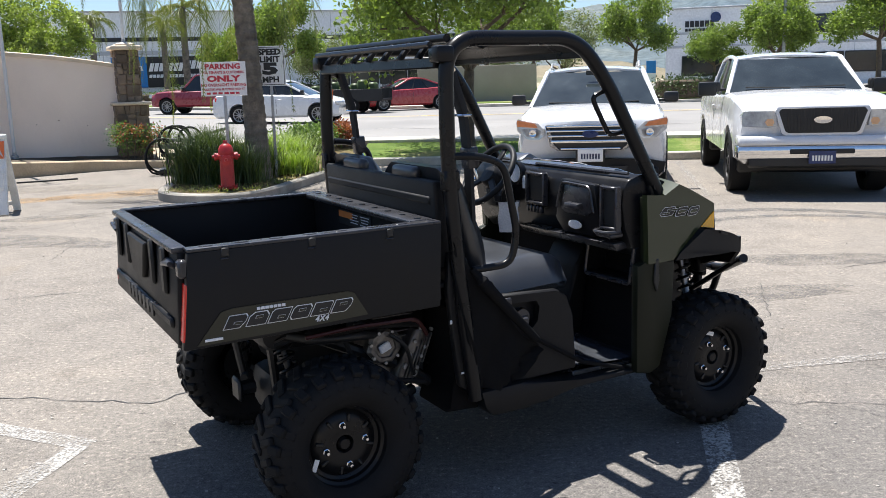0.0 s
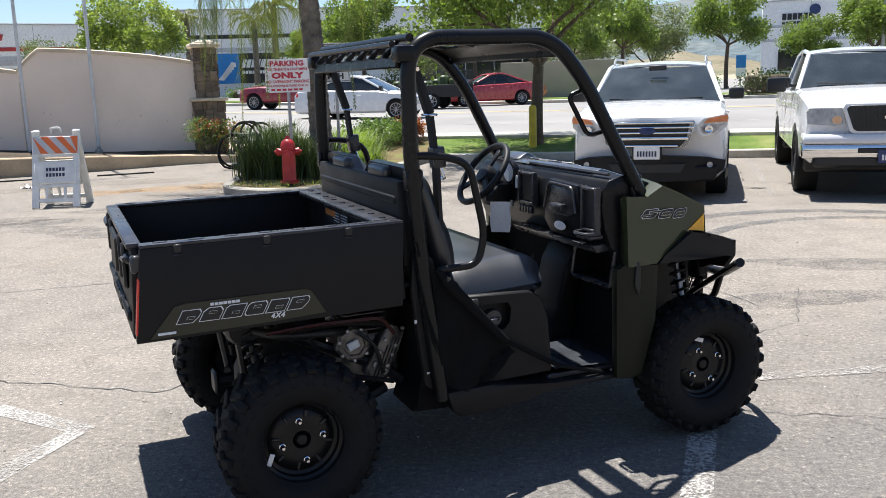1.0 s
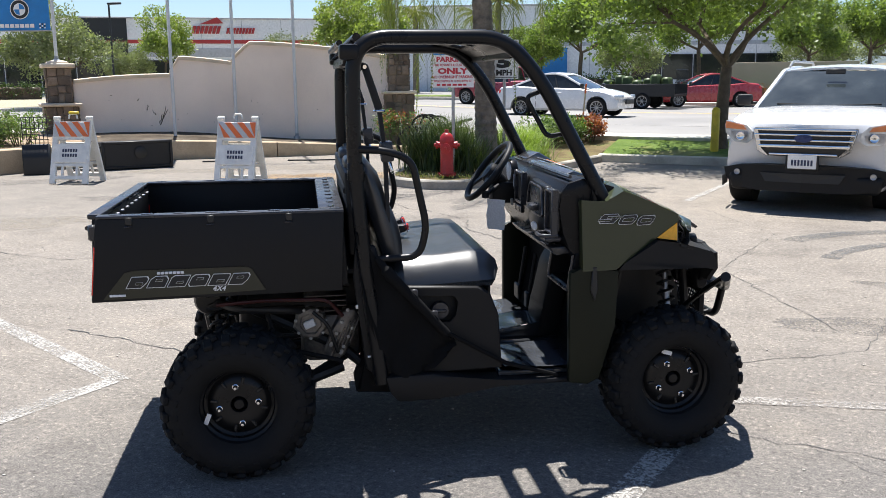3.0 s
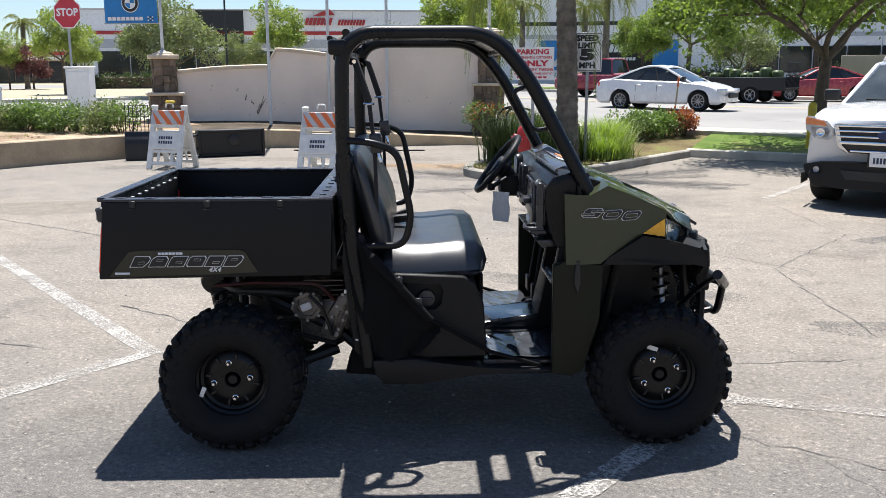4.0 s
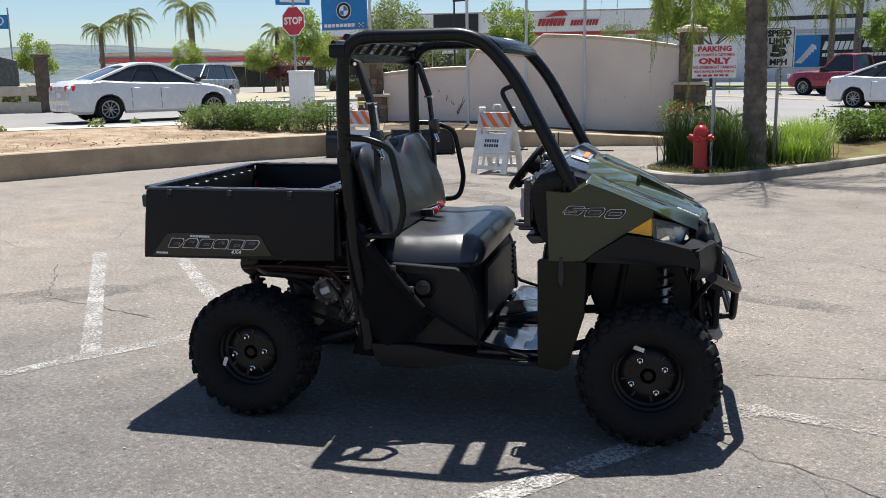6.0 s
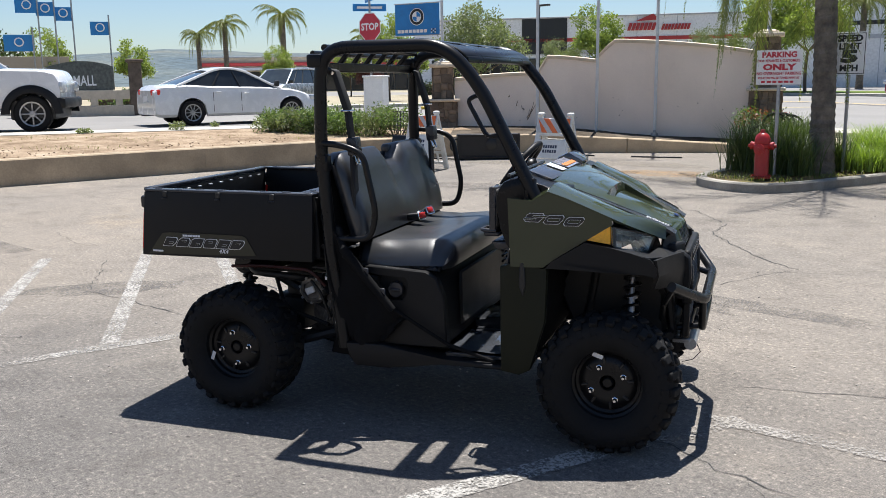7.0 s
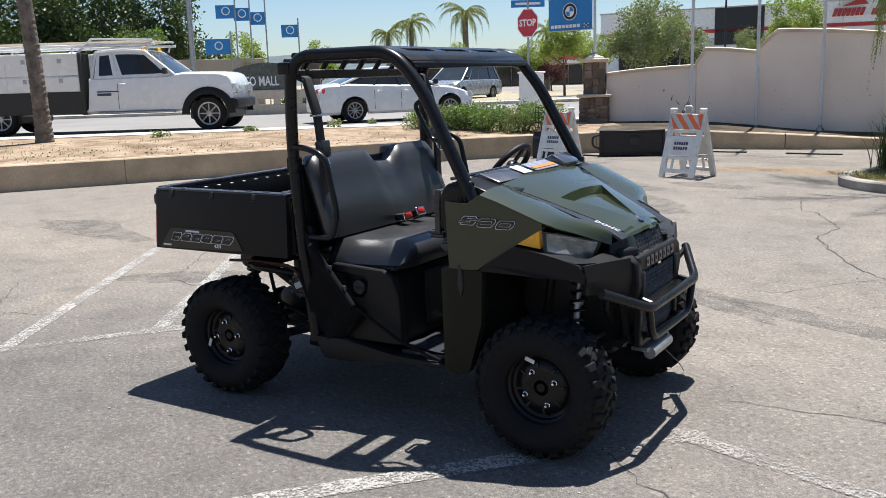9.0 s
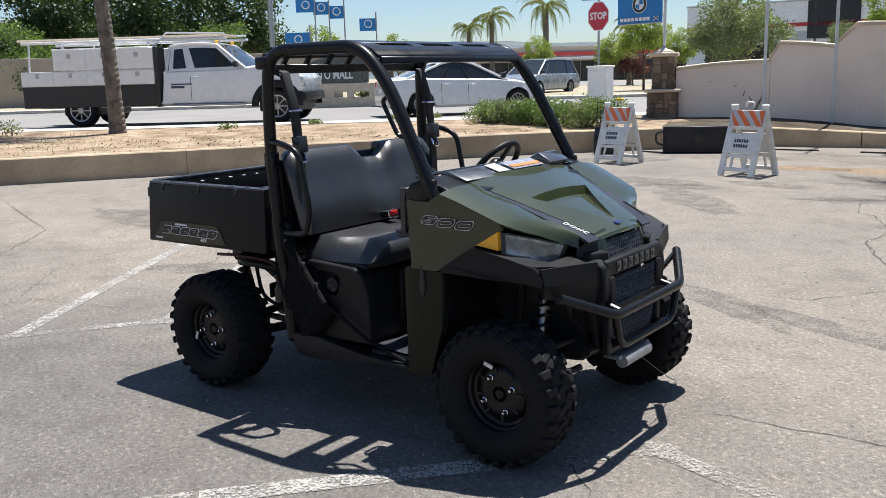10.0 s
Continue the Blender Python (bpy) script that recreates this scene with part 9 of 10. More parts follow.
part("tip", bm, BARRICADE_ORANGE, stk, "orange painted tip")


# ---- trees and plants ----
def limb(bm, a, b, r0, r1, rng, bend=0.12, n=5):
    a, b = Vector(a), Vector(b)
    L = (b - a).length
    mid = Vector((rng.gauss(0, bend * L), rng.gauss(0, bend * L), 0))
    pts, rad = [], []
    for k in range(n + 1):
        t = k / n
        pts.append(a.lerp(b, t) + mid * (t * (1 - t) * 2))
        rad.append(r0 + (r1 - r0) * t)
    tube(bm, pts, rad, 8, cap=True)


def broadleaf(name, label, seed, height, fork, radius, trunk_r, leaf_mat, leaves, leaf_size, squash=0.8, clumps=26, open_=0.5):
    """A tree: tapered trunk, limbs that fork twice, and a crown of leaf clumps at the limbs' ends with gaps between."""
    rng = random.Random(seed)
    th = thing("tree", label, "tree")
    bm = bmesh.new()
    top = Vector((rng.gauss(0, 0.06), rng.gauss(0, 0.06), fork))
    limb(bm, (0, 0, -0.25), top, trunk_r * 1.15, trunk_r * 0.85, rng, 0.03)
    lathe(bm, [(trunk_r * 1.7, -0.2), (trunk_r * 1.25, 0.06), (trunk_r * 1.1, 0.2)], 10, cap=False)
    cz = (height + fork) / 2 + (height - fork) * 0.08
    centres, radii = [], []
    nl = 6
    for k in range(nl):
        a = 2 * math.pi * k / nl + rng.uniform(-0.3, 0.3)
        el = rng.uniform(0.35, 0.95)
        d = Vector((math.cos(a) * math.cos(el), math.sin(a) * math.cos(el), math.sin(el)))
        e1 = top + d * radius * rng.uniform(0.5, 0.7)
        limb(bm, top, e1, trunk_r * 0.5, trunk_r * 0.28, rng)
        for j in range(3):
            d2 = (d + Vector((rng.gauss(0, 0.5), rng.gauss(0, 0.5), rng.gauss(0.15, 0.35)))).normalized()
            e2 = e1 + d2 * radius * rng.uniform(0.3, 0.55)
            limb(bm, e1, e2, trunk_r * 0.26, trunk_r * 0.08, rng)
            centres.append(tuple(e2))
            radii.append(radius * rng.uniform(0.22, 0.36))
    part("trunk", bm, BARK, th, "grey-brown forked trunk and limbs", smooth=60)
    while len(centres) < clumps + nl * 3:
        d = Vector((rng.gauss(0, 1), rng.gauss(0, 1), rng.gauss(0, 1))).normalized()
        k = rng.uniform(open_, 1.0)
        c = Vector((d.x * radius * k, d.y * radius * k, cz + d.z * (height - fork) * 0.5 * k * squash))
        centres.append(tuple(c))
        radii.append(radius * rng.uniform(0.16, 0.3))
    me = leaf_cloud("crown", centres, radii, leaves, leaf_size, seed)
    placed("crown", me, leaf_mat, th, "crown of many small leaves", smooth=0)
    return th


def put(th, x, y, z, rz=0.0, s=1.0, label=""):
    c = copy_thing(th, pose(x, y, z, 0, 0, rz))
    c.scale = (s, s, s)
    if label:
        c["label"] = label
    return c


def hide_away(th, x, y, z, rz=0.0, s=1.0):
    th.matrix_world = pose(x, y, z, 0, 0, rz)
    th.scale = (s, s, s)
    return th


near_tree = broadleaf("tree", "leafy young shade tree on the lawn strip", 21, 5.6, 1.55, 2.25, 0.12, LEAF_TREE, 30000, 0.095, clumps=52, open_=0.35)
hide_away(near_tree, 0.58, 18.15, 0.2)
t_green = broadleaf("tree", "broad green street tree across the street", 31, 6.6, 2.7, 2.2, 0.13, LEAF_TREE, 15000, 0.16)
hide_away(t_green, 12.7, 58.6, 0.4, 0, 1.0)
for x, y, rz, s in ((13.2, 43.5, 40, 0.55), (15.8, 42.6, 100, 0.72), (19.8, 41.0, 200, 0.9), (-8.6, 49.6, 60, 0.95), (-12.3, 54.0, 150, 0.72), (3.2, 59.0, 10, 0.9), (-3.0, 57.0, 210, 1.05), (7.9, 74.8, 80, 1.15), (23.5, 47.0, 300, 1.0)):
    put(t_green, x, y, 0.4, rz, s)
t_yellow = broadleaf("tree", "light green young street tree with open crown", 41, 6.2, 2.4, 1.8, 0.09, LEAF_YELLOW, 8500, 0.16, open_=0.6)
hide_away(t_yellow, -23.1, 50.8, 0.45, 0, 1.1)
for x, y, rz, s in ((-45.4, 36.3, 20, 0.55), (-43.9, 29.9, 140, 0.52), (-20.6, 49.1, 130, 1.0), (-39.0, 53.8, 200, 1.0), (-42.9, 39.8, 20, 0.58), (-31.9, 28.9, 80, 0.68), (-41.8, 15.8, 170, 0.6), (-40.6, 19.6, 260, 0.52), (17.5, 46.5, 222, 0.9)):
    put(t_yellow, x, y, 0.45, rz, s)
t_grey = broadleaf("tree", "dense grey-green olive tree", 51, 4.8, 1.1, 2.1, 0.12, LEAF_GREY, 14000, 0.12, squash=1.0)
hide_away(t_grey, -27.3, 51.1, 0.45, 0, 0.85)
for x, y, rz, s in ((-25.4, 28.8, 70, 0.9), (-41.9, 53.4, 30, 0.83), (11.1, 79.5, 95, 1.4), (4.2, 70.0, 210, 1.1), (-6.8, 54.5, 0, 0.9)):
    put(t_grey, x, y, 0.45, rz, s)
t_dark = broadleaf("tree", "tall dense dark evergreen tree beyond the side street", 61, 9.5, 1.6, 3.4, 0.22, LEAF_DARK, 20000, 0.2, squash=1.1, clumps=40)
hide_away(t_dark, -50.4, 8.6, 0.4)
for x, y, rz, s in ((-51.5, 3.2, 30, 1.0), (-56.0, 10.5, 120, 1.0), (-49.5, -2.0, 200, 0.95), (-58.0, 7.0, 280, 1.2), (-50.5, 13.6, 20, 0.95), (-47.0, -7.5, 150, 1.0), (1.5, 80.0, 44, 0.8)):
    put(t_dark, x, y, 0.4, rz, s)
purple_tree = broadleaf("tree", "small round purple-leaved tree across the street", 81, 2.7, 0.7, 1.05, 0.06, LEAF_PURPLE, 5000, 0.10, squash=1.0)
hide_away(purple_tree, -44.6, 37.4, 0.45)
t_bush = broadleaf("tree", "sunlit green tree behind the service truck", 71, 5.0, 0.8, 2.4, 0.12, LEAF_SHRUB, 12000, 0.16, squash=1.0)
hide_away(t_bush, -45.0, 11.4, 0.4, 0, 0.8)
for x, y, rz, s in ((-43.5, 6.5, 50, 0.65), (-45.5, 1.5, 140, 0.8), (-43.0, -4.0, 220, 0.8)):
    put(t_bush, x, y, 0.4, rz, s)


def palm(label, seed, height, r, fronds, length, lean=(0, 0), skirt=0):
    """A palm: ringed trunk and arching fronds with many leaflets."""
    rng = random.Random(seed)
    th = thing("palm_tree", label, "palm tree")
    bm = bmesh.new()
    pts, rad = [], []
    n = int(height / 0.06)
    for k in range(n + 1):
        t = k / n
        pts.append((lean[0] * t * t, lean[1] * t * t, -0.2 + (height + 0.2) * t))
        flare = 0.35 * math.exp(-t * height * 2.2)
        rad.append(r * (1.0 - 0.18 * t + flare) * (1.05 if k % 2 else 0.97) * rng.uniform(0.985, 1.015))
    tube(bm, pts, rad, 14)
    part("trunk", bm, PALM_BARK, th, "ringed grey-brown palm trunk", smooth=20)
    top = Vector((lean[0], lean[1], height))
    verts, faces = [], []
    for f in range(fronds):
        a = 2.399 * f
        el = rng.uniform(-0.5, 1.15)
        if f >= fronds - skirt:
            a, el = math.pi + rng.uniform(-0.35, 0.35), rng.uniform(0.1, 0.5)
        L = length * rng.uniform(0.85, 1.1)
        p, prev = top.copy(), None
        m = 16
        el_k = el
        for k in range(m):
            t = k / (m - 1)
            el_k -= (0.11 if f < fronds - skirt else 0.19) * (1 + 0.6 * t)
            el_k = max(el_k, -1.5)
            d = Vector((math.cos(a) * math.cos(el_k), math.sin(a) * math.cos(el_k), math.sin(el_k)))
            q = p + d * L / m
            sd = d.cross(Vector((0, 0, 1)))
            sd = sd.normalized() if sd.length > 1e-3 else Vector((1, 0, 0))
            w = 0.012 * (1 - t) + 0.004
            i = len(verts)
            verts += [tuple(p - sd * w), tuple(p + sd * w), tuple(q + sd * w), tuple(q - sd * w)]
            faces.append((i, i + 1, i + 2, i + 3))
            ll = 0.42 * length / 2.2 * math.sin(math.pi * min(0.97, 0.12 + t * 0.9)) * rng.uniform(0.8, 1.1)
            for s in (-1, 1):
                for j in range(5):
                    o = p.lerp(q, j * 0.2)
                    tip = o + (sd * s * rng.uniform(0.35, 0.8) + d * rng.uniform(0.5, 1.0) + Vector((rng.gauss(0, 0.12), rng.gauss(0, 0.12), -rng.uniform(0.3, 0.9)))).normalized() * ll * rng.uniform(0.75, 1.15)
                    i = len(verts)
                    verts += [tuple(o - d * 0.009), tuple(o + d * 0.009), tuple(o.lerp(tip, 0.55) + d * 0.009 + Vector((0, 0, 0.02))), tuple(tip), tuple(o.lerp(tip, 0.55) - d * 0.009 + Vector((0, 0, 0.02)))]
                    faces.append((i, i + 1, i + 2, i + 3, i + 4))
            p = q
    me = bpy.data.meshes.new("fronds")
    me.from_pydata(verts, [], faces)
    placed("fronds", me, PALM_LEAF, th, "arching feathery fronds", smooth=0)
    return th


p1 = palm("tall palm with ringed trunk and hanging fronds in the island", 5, 4.6, 0.175, 30, 3.9, (-0.25, 0.1), 11)
hide_away(p1, -2.9, 14.28, 0.1)
p2 = palm("slim leaning palm trunk in the dry dirt bank", 6, 7.5, 0.16, 26, 2.6, (-0.75, -0.5), 4)
hide_away(p2, -16.6, 3.75, 0.45)
p3 = palm("distant feathery palm beside the far buildings", 7, 5.2, 0.2, 26, 2.3)
hide_away(p3, -17.1, 57.5, 0.4)
for x, y, s in ((-54.0, 32.0, 1.0), (-47.8, 32.8, 1.05), (-16.9, 61.5, 1.25), (-22.5, 60.0, 1.1), (-62.0, 34.0, 0.95), (-46.6, 38.5, 0.8)):
    put(p3, x, y, 0.4, x * 37 % 360, s)


def shrub(label, mat, seed, centres, radii, leaves, size, x, y, z, name="shrub"):
    th = thing(name, label, "shrub", pose(x, y, z))
    rng = random.Random(seed)
    bm = bmesh.new()
    for c in centres:
        limb(bm, (c[0] * 0.4, c[1] * 0.4, -0.05), (c[0], c[1], c[2]), 0.012, 0.004, rng)
    part("branching", bm, BARK, th)
    placed("foliage", leaf_cloud("foliage", centres, radii, leaves, size, seed), mat, th, smooth=0)
    return th


rs = random.Random(77)
for k in range(9):
    t = k / 8
    x, y = -13.9 + 2.5 * t + rs.gauss(0, 0.12), 11.5 + 1.3 * t + rs.gauss(0, 0.12)
    cs = [(rs.gauss(0, 0.26), rs.gauss(0, 0.26), 0.14 + rs.uniform(0, 0.30)) for _ in range(12)]
    shrub("green flowering shrub on the dirt bank", LEAF_GREY if k % 3 == 1 else LEAF_SHRUB, 100 + k, cs, [rs.uniform(0.14, 0.25) for _ in cs], 2300, 0.048, x, y, 0.43)
for x, y, s in ((-15.4, 9.9, 0.6), (-16.0, 6.0, 0.5), (-15.0, 12.6, 0.5), (-17.6, 1.6, 0.9), (-15.9, 8.0, 0.4), (-16.2, 11.2, 0.45)):
    cs = [(rs.gauss(0, 0.18) * s, rs.gauss(0, 0.18) * s, 0.18 * s + rs.uniform(0, 0.2) * s) for _ in range(5)]
    shrub("scraggly dry grey-green weed on the dirt bank", LEAF_GREY, int(abs(x * 10)), cs, [0.14 * s] * 5, 260, 0.05, x, y, 0.46, "weed")
for x, y in ((-6.4, 18.35), (-5.9, 18.55)):
    cs = [(rs.gauss(0, 0.2), rs.gauss(0, 0.15), 0.3 + rs.uniform(0, 0.35)) for _ in range(8)]
    shrub("rose shrub with reddish leaves at the column foot", LEAF_SHRUB, int(abs(x * 31)), cs, [0.18] * 8, 1100, 0.05, x, y, 0.12)
    shrub("reddish leafy shrub at the column foot", LEAF_RED, int(abs(x * 37)), [(c[0] * 1.1, c[1] * 1.1, c[2] + 0.05) for c in cs[:5]], [0.15] * 5, 260, 0.045, x + 0.1, y - 0.1, 0.12)
for x, y in ((-2.95, 18.5), (-2.7, 18.75), (-2.45, 18.9), (-2.8, 18.2)):
    cs = [(rs.gauss(0, 0.22), rs.gauss(0, 0.2), 0.2 + rs.uniform(0, 0.2)) for _ in range(8)]
    shrub("low green shrub beside the street", LEAF_SHRUB, int(abs(x * 53)), cs, [0.2] * 8, 2200, 0.05, x, y, 0.24)
cs = [(rs.gauss(0, 0.2), rs.gauss(0, 0.18), 0.2 + rs.uniform(0, 0.2)) for _ in range(8)]
shrub("low dark red shrub beside the street", LEAF_RED, 9, cs, [0.18] * 8, 2000, 0.055, -2.1, 19.1, 0.26)


def tuft(label, mat, x, y, z, n, h, w, spread, seed, r=0.2):
    th = thing("grass_clump", label, "grass clump", pose(x, y, z))
    g = random.Random(seed)
    roots = [(g.gauss(0, r * 0.5), g.gauss(0, r * 0.5), 0) for _ in range(n)]
    placed("foliage", blade_tuft("foliage", roots, h, w, spread, seed), mat, th, smooth=0)
    return th


for k, (x, y, h) in enumerate(((-3.3, 14.2, 0.85), (-2.95, 13.55, 0.75), (-3.45, 13.6, 0.7), (-3.75, 14.5, 0.8), (-2.85, 14.6, 0.7), (-3.6, 15.3, 0.75), (-3.85, 13.75, 0.95), (-3.95, 14.9, 1.0), (-4.05, 15.7, 0.95), (-3.55, 14.3, 1.0))):
    tuft("dark green strappy clump in the island", BLADE_DARK, x, y, 0.13, 330, h, 0.014, 0.75, 300 + k, 0.26)
for k, (x, y, h) in enumerate(((-2.65, 15.3, 0.95), (-2.8, 16.0, 1.05), (-2.55, 15.7, 0.95), (-2.5, 14.75, 0.62), (-2.95, 16.6, 1.0), (-2.35, 15.05, 0.6), (-3.3, 17.0, 0.8))):
    tuft("bright yellow-green arching clump in the island", BLADE_BRIGHT, x, y, 0.13, 360, h * 0.78, 0.014, 0.95, 330 + k, 0.28)
gl = random.Random(5)
roots = []
while len(roots) < 16000:
    x = gl.uniform(-1.2, 10.5)
    lo, hi = lot_edge(x) + 0.45, 19.2 - 0.175 * x
    y = gl.uniform(lo, hi)
    if noise.noise((x * 0.8, y * 0.8, 3.0)) > 0.28:
        continue
    t = (y - lo) / max(0.1, hi - lo)
    roots.append((x, y, 0.11 + 0.17 * t))
me = blade_tuft("lawn_grass", roots, 0.07, 0.012, 0.9, 4, 2)
tagged(placed("lawn_grass", me, GRASS_BLADE, smooth=0), "short green lawn grass with thin patches", "grass", kind="stuff")
roots = [(-3.2 + gl.gauss(0, 0.45), 12.75 + gl.gauss(0, 0.3), 0.13) for _ in range(900)] + [(-2.3 + gl.gauss(0, 0.2), 13.6 + gl.gauss(0, 0.8), 0.13) for _ in range(500)]
roots = [r for r in roots if -3.95 < r[0] < -2.15 and r[1] > 12.35 and r[0] < -2.55 + (r[1] - 12.4) * 0.18]
me = blade_tuft("weeds", roots[::2], 0.06, 0.012, 0.9, 8, 2)
tagged(placed("weeds", me, PALM_LEAF, smooth=0), "low weeds growing in the island soil", "weeds", kind="stuff")
roots = []
while len(roots) < 1600:
    u = gl.random()
    p = Vector((-13.0, -8)).lerp(Vector((-11.2, 12.5)), u) + Vector((-0.4 - 4.3 * gl.random(), 0.4))
    if noise.noise((p.x * 0.6, p.y * 0.6, 7.0)) > -0.05:
        roots.append((p.x, p.y, 0.44 + 0.02 * (-11.5 - p.x)))
me = blade_tuft("dry_stubble", roots, 0.07, 0.010, 0.9, 18, 2)
tagged(placed("dry_stubble", me, PALM_LEAF, smooth=0), "sparse dry grass stubble on the dirt", "grass", kind="stuff")


def hedge(x0, y0, x1, y1, w, h, z, seed, mat=LEAF_DARK, label="clipped green hedge across the street"):
    g = random.Random(seed)
    L = math.hypot(x1 - x0, y1 - y0)
    th = thing("hedge", label, "hedge", pose((x0 + x1) / 2, (y0 + y1) / 2, z, 0, 0, math.degrees(math.atan2(y1 - y0, x1 - x0))))
    n = max(6, int(L * 4))
    cs = [((k + 0.5) / n * L - L / 2, g.gauss(0, w * 0.15), h * g.uniform(0.3, 0.68)) for k in range(n)]
    placed("foliage", leaf_cloud("foliage", cs, [h * 0.36] * n, int(900 * L), 0.11, seed), mat, th, smooth=0)
    bm = bmesh.new()
    box(bm, (0, 0, h * 0.4), (L * 0.95, w * 0.5, h * 0.7), 0.1)
    part("twig_core", bm, BARK, th)


hedge(-8.8, 48.6, -5.4, 48.0, 1.0, 1.5, 0.42, 1)
hedge(-15.0, 49.6, -12.1, 49.1, 1.0, 1.45, 0.46, 2)
hedge(-4.9, 46.9, -4.1, 46.7, 0.9, 0.9, 0.42, 3, LEAF_SHRUB, "rounded green shrub across the street")
hedge(-3.1, 46.9, -2.3, 46.7, 0.9, 0.95, 0.42, 4, LEAF_SHRUB, "rounded green shrub across the street")
hedge(-43.4, 40.2, -39.6, 42.8, 1.0, 1.1, 0.5, 5)
hedge(10.2, 43.0, 13.2, 42.4, 1.0, 1.2, 0.4, 6)
hedge(-1.0, 46.2, 1.0, 45.8, 1.0, 1.0, 0.42, 7, LEAF_RED, "hedge with orange-red flowers across the street")
hedge(5.0, 44.6, 7.4, 44.2, 1.0, 1.0, 0.42, 8, LEAF_SHRUB)
hedge(-35.5, 15.6, -33.5, 20.5, 1.0, 0.8, 0.55, 10, LEAF_SHRUB)
hedge(-48.5, 25.5, -44.5, 30.5, 1.0, 0.8, 0.5, 11)
hedge(-22.0, 66.0, -8.5, 69.8, 1.2, 1.0, 0.45, 12, LEAF_SHRUB)
hedge(6.6, 52.0, 8.6, 51.6, 1.2, 1.0, 0.42, 13, LEAF_SHRUB, "rounded green shrub beside the far driveway")
hedge(8.8, 50.2, 10.4, 49.9, 1.2, 0.9, 0.42, 14, LEAF_SHRUB, "rounded green shrub beside the far driveway")
hedge(-1.6, 52.6, 1.6, 52.0, 1.2, 1.6, 0.42, 15, LEAF_DARK)


# ---- far buildings and hills ----
def building(name, label, a, b, z_top, depth, wall, bands, windows, logo=None, joints=8, parapet=0.3):
    """A tilt-up commercial building: front between a and b, coloured bands, recessed windows and door bays, parapet."""
    a, b = Vector(a), Vector(b)
    L = (b - a).length
    th = thing(name, label, "building", pose(a.x, a.y, 0.4, 0, 0, math.degrees(math.atan2(b.y - a.y, b.x - a.x))))
    bm = bmesh.new()
    box(bm, (L / 2, depth / 2, z_top / 2), (L, depth, z_top), 0.03)
    w = part("wall", bm, wall, th)
    bm = bmesh.new()
    box(bm, (L / 2, 0.0, z_top + 0.06), (L + 0.1, 0.3, 0.12), 0.02)
    box(bm, (L / 2, depth / 2, z_top + 0.02), (L, depth - 0.4, 0.04), 0.01)
    part("roof", bm, BLDG_GREY, th)
    for k in range(1, joints):
        bm = bmesh.new()
        box(bm, (L * k / joints, -0.004, z_top / 2), (0.05, 0.02, z_top - 0.1), 0.004)
        part("panel_joint", bm, BLDG_GREY, w)
    for x0, x1, z0, z1, mat, out in bands:
        bm = bmesh.new()
        box(bm, ((x0 + x1) / 2 * L, -out / 2, (z0 + z1) / 2), ((x1 - x0) * L, out, z1 - z0), 0.01)
        part("band", bm, mat, w)
    for x0, x1, z0, z1, n in windows:
        for k in range(n):
            u0 = (x0 + (x1 - x0) * k / n) * L + 0.08
            u1 = (x0 + (x1 - x0) * (k + 1) / n) * L - 0.08
            bm = bmesh.new()
            for px, pw, pz, ph in (((u0 + u1) / 2, u1 - u0, z0, 0.08), ((u0 + u1) / 2, u1 - u0, z1, 0.08), (u0, 0.08, (z0 + z1) / 2, z1 - z0), (u1, 0.08, (z0 + z1) / 2, z1 - z0)):
                box(bm, (px, -0.03, pz), (pw, 0.10, ph), 0.01)
            win = part("window", bm, BLDG_DARK, th)
            bm = bmesh.new()
            box(bm, ((u0 + u1) / 2, -0.006, (z0 + z1) / 2), (u1 - u0 - 0.08, 0.02, z1 - z0 - 0.08), 0.004)
            part("pane", bm, GLASS_DARK, win)
    return th, L


def sign_blocks(th, x, z, n, w, h, mat, lean=0.3, out=0.12, gap=0.8):
    for k in range(n):
        bm = bmesh.new()
        x0 = x + w * k
        prism(bm, [(x0, z), (x0 + w * gap, z), (x0 + w * gap + lean * h, z + h), (x0 + lean * h, z + h)], -out - 0.03, -out, "y", 0.01)
        part("sign_block", bm, mat, th)


fit, L = building("gym_building", "long grey commercial building with blue and black wall banner", (-33.5, 66.6), (4.0, 77.6), 6.9, 25, BLDG_WHITE,
    ((0.0, 1.0, 4.75, 5.05, BLDG_DARK, 0.06), (0.0, 1.0, 3.75, 4.05, BLDG_GREY, 0.05)), ((0.64, 0.95, 1.1, 3.0, 5),), joints=9)
for x0, x1, mat in ((0.235, 0.30, SIGN_BLUE), (0.30, 0.46, SIGN_BLACK), (0.46, 0.51, SIGN_BLUE)):
    bm = bmesh.new()
    box(bm, ((x0 + x1) / 2 * L, -0.10, 2.45), ((x1 - x0) * L, 0.06, 2.3), 0.01)
    part("wall_banner", bm, mat, fit, "printed wall banner panel")
bm = bmesh.new()
for k in range(6):
    prism(bm, [(0.255 * L + 0.2 * k, 1.6 + 0.2 * k), (0.255 * L + 0.5 + 0.2 * k, 1.55 + 0.2 * k), (0.255 * L + 0.75 + 0.14 * k, 1.9 + 0.2 * k), (0.255 * L + 0.4 + 0.14 * k, 1.95 + 0.2 * k)], -0.16, -0.13, "y")
part("banner_swoosh", bm, SIGN_WHITE, fit, "white abstract swoosh")
sign_blocks(fit, 0.303 * L, 2.5, 7, 0.36, 0.62, SIGN_WHITE, 0.3, 0.13)
sign_blocks(fit, 0.303 * L + 2.7, 2.65, 7, 0.40, 0.62, SIGN_WHITE, 0.3, 0.13)
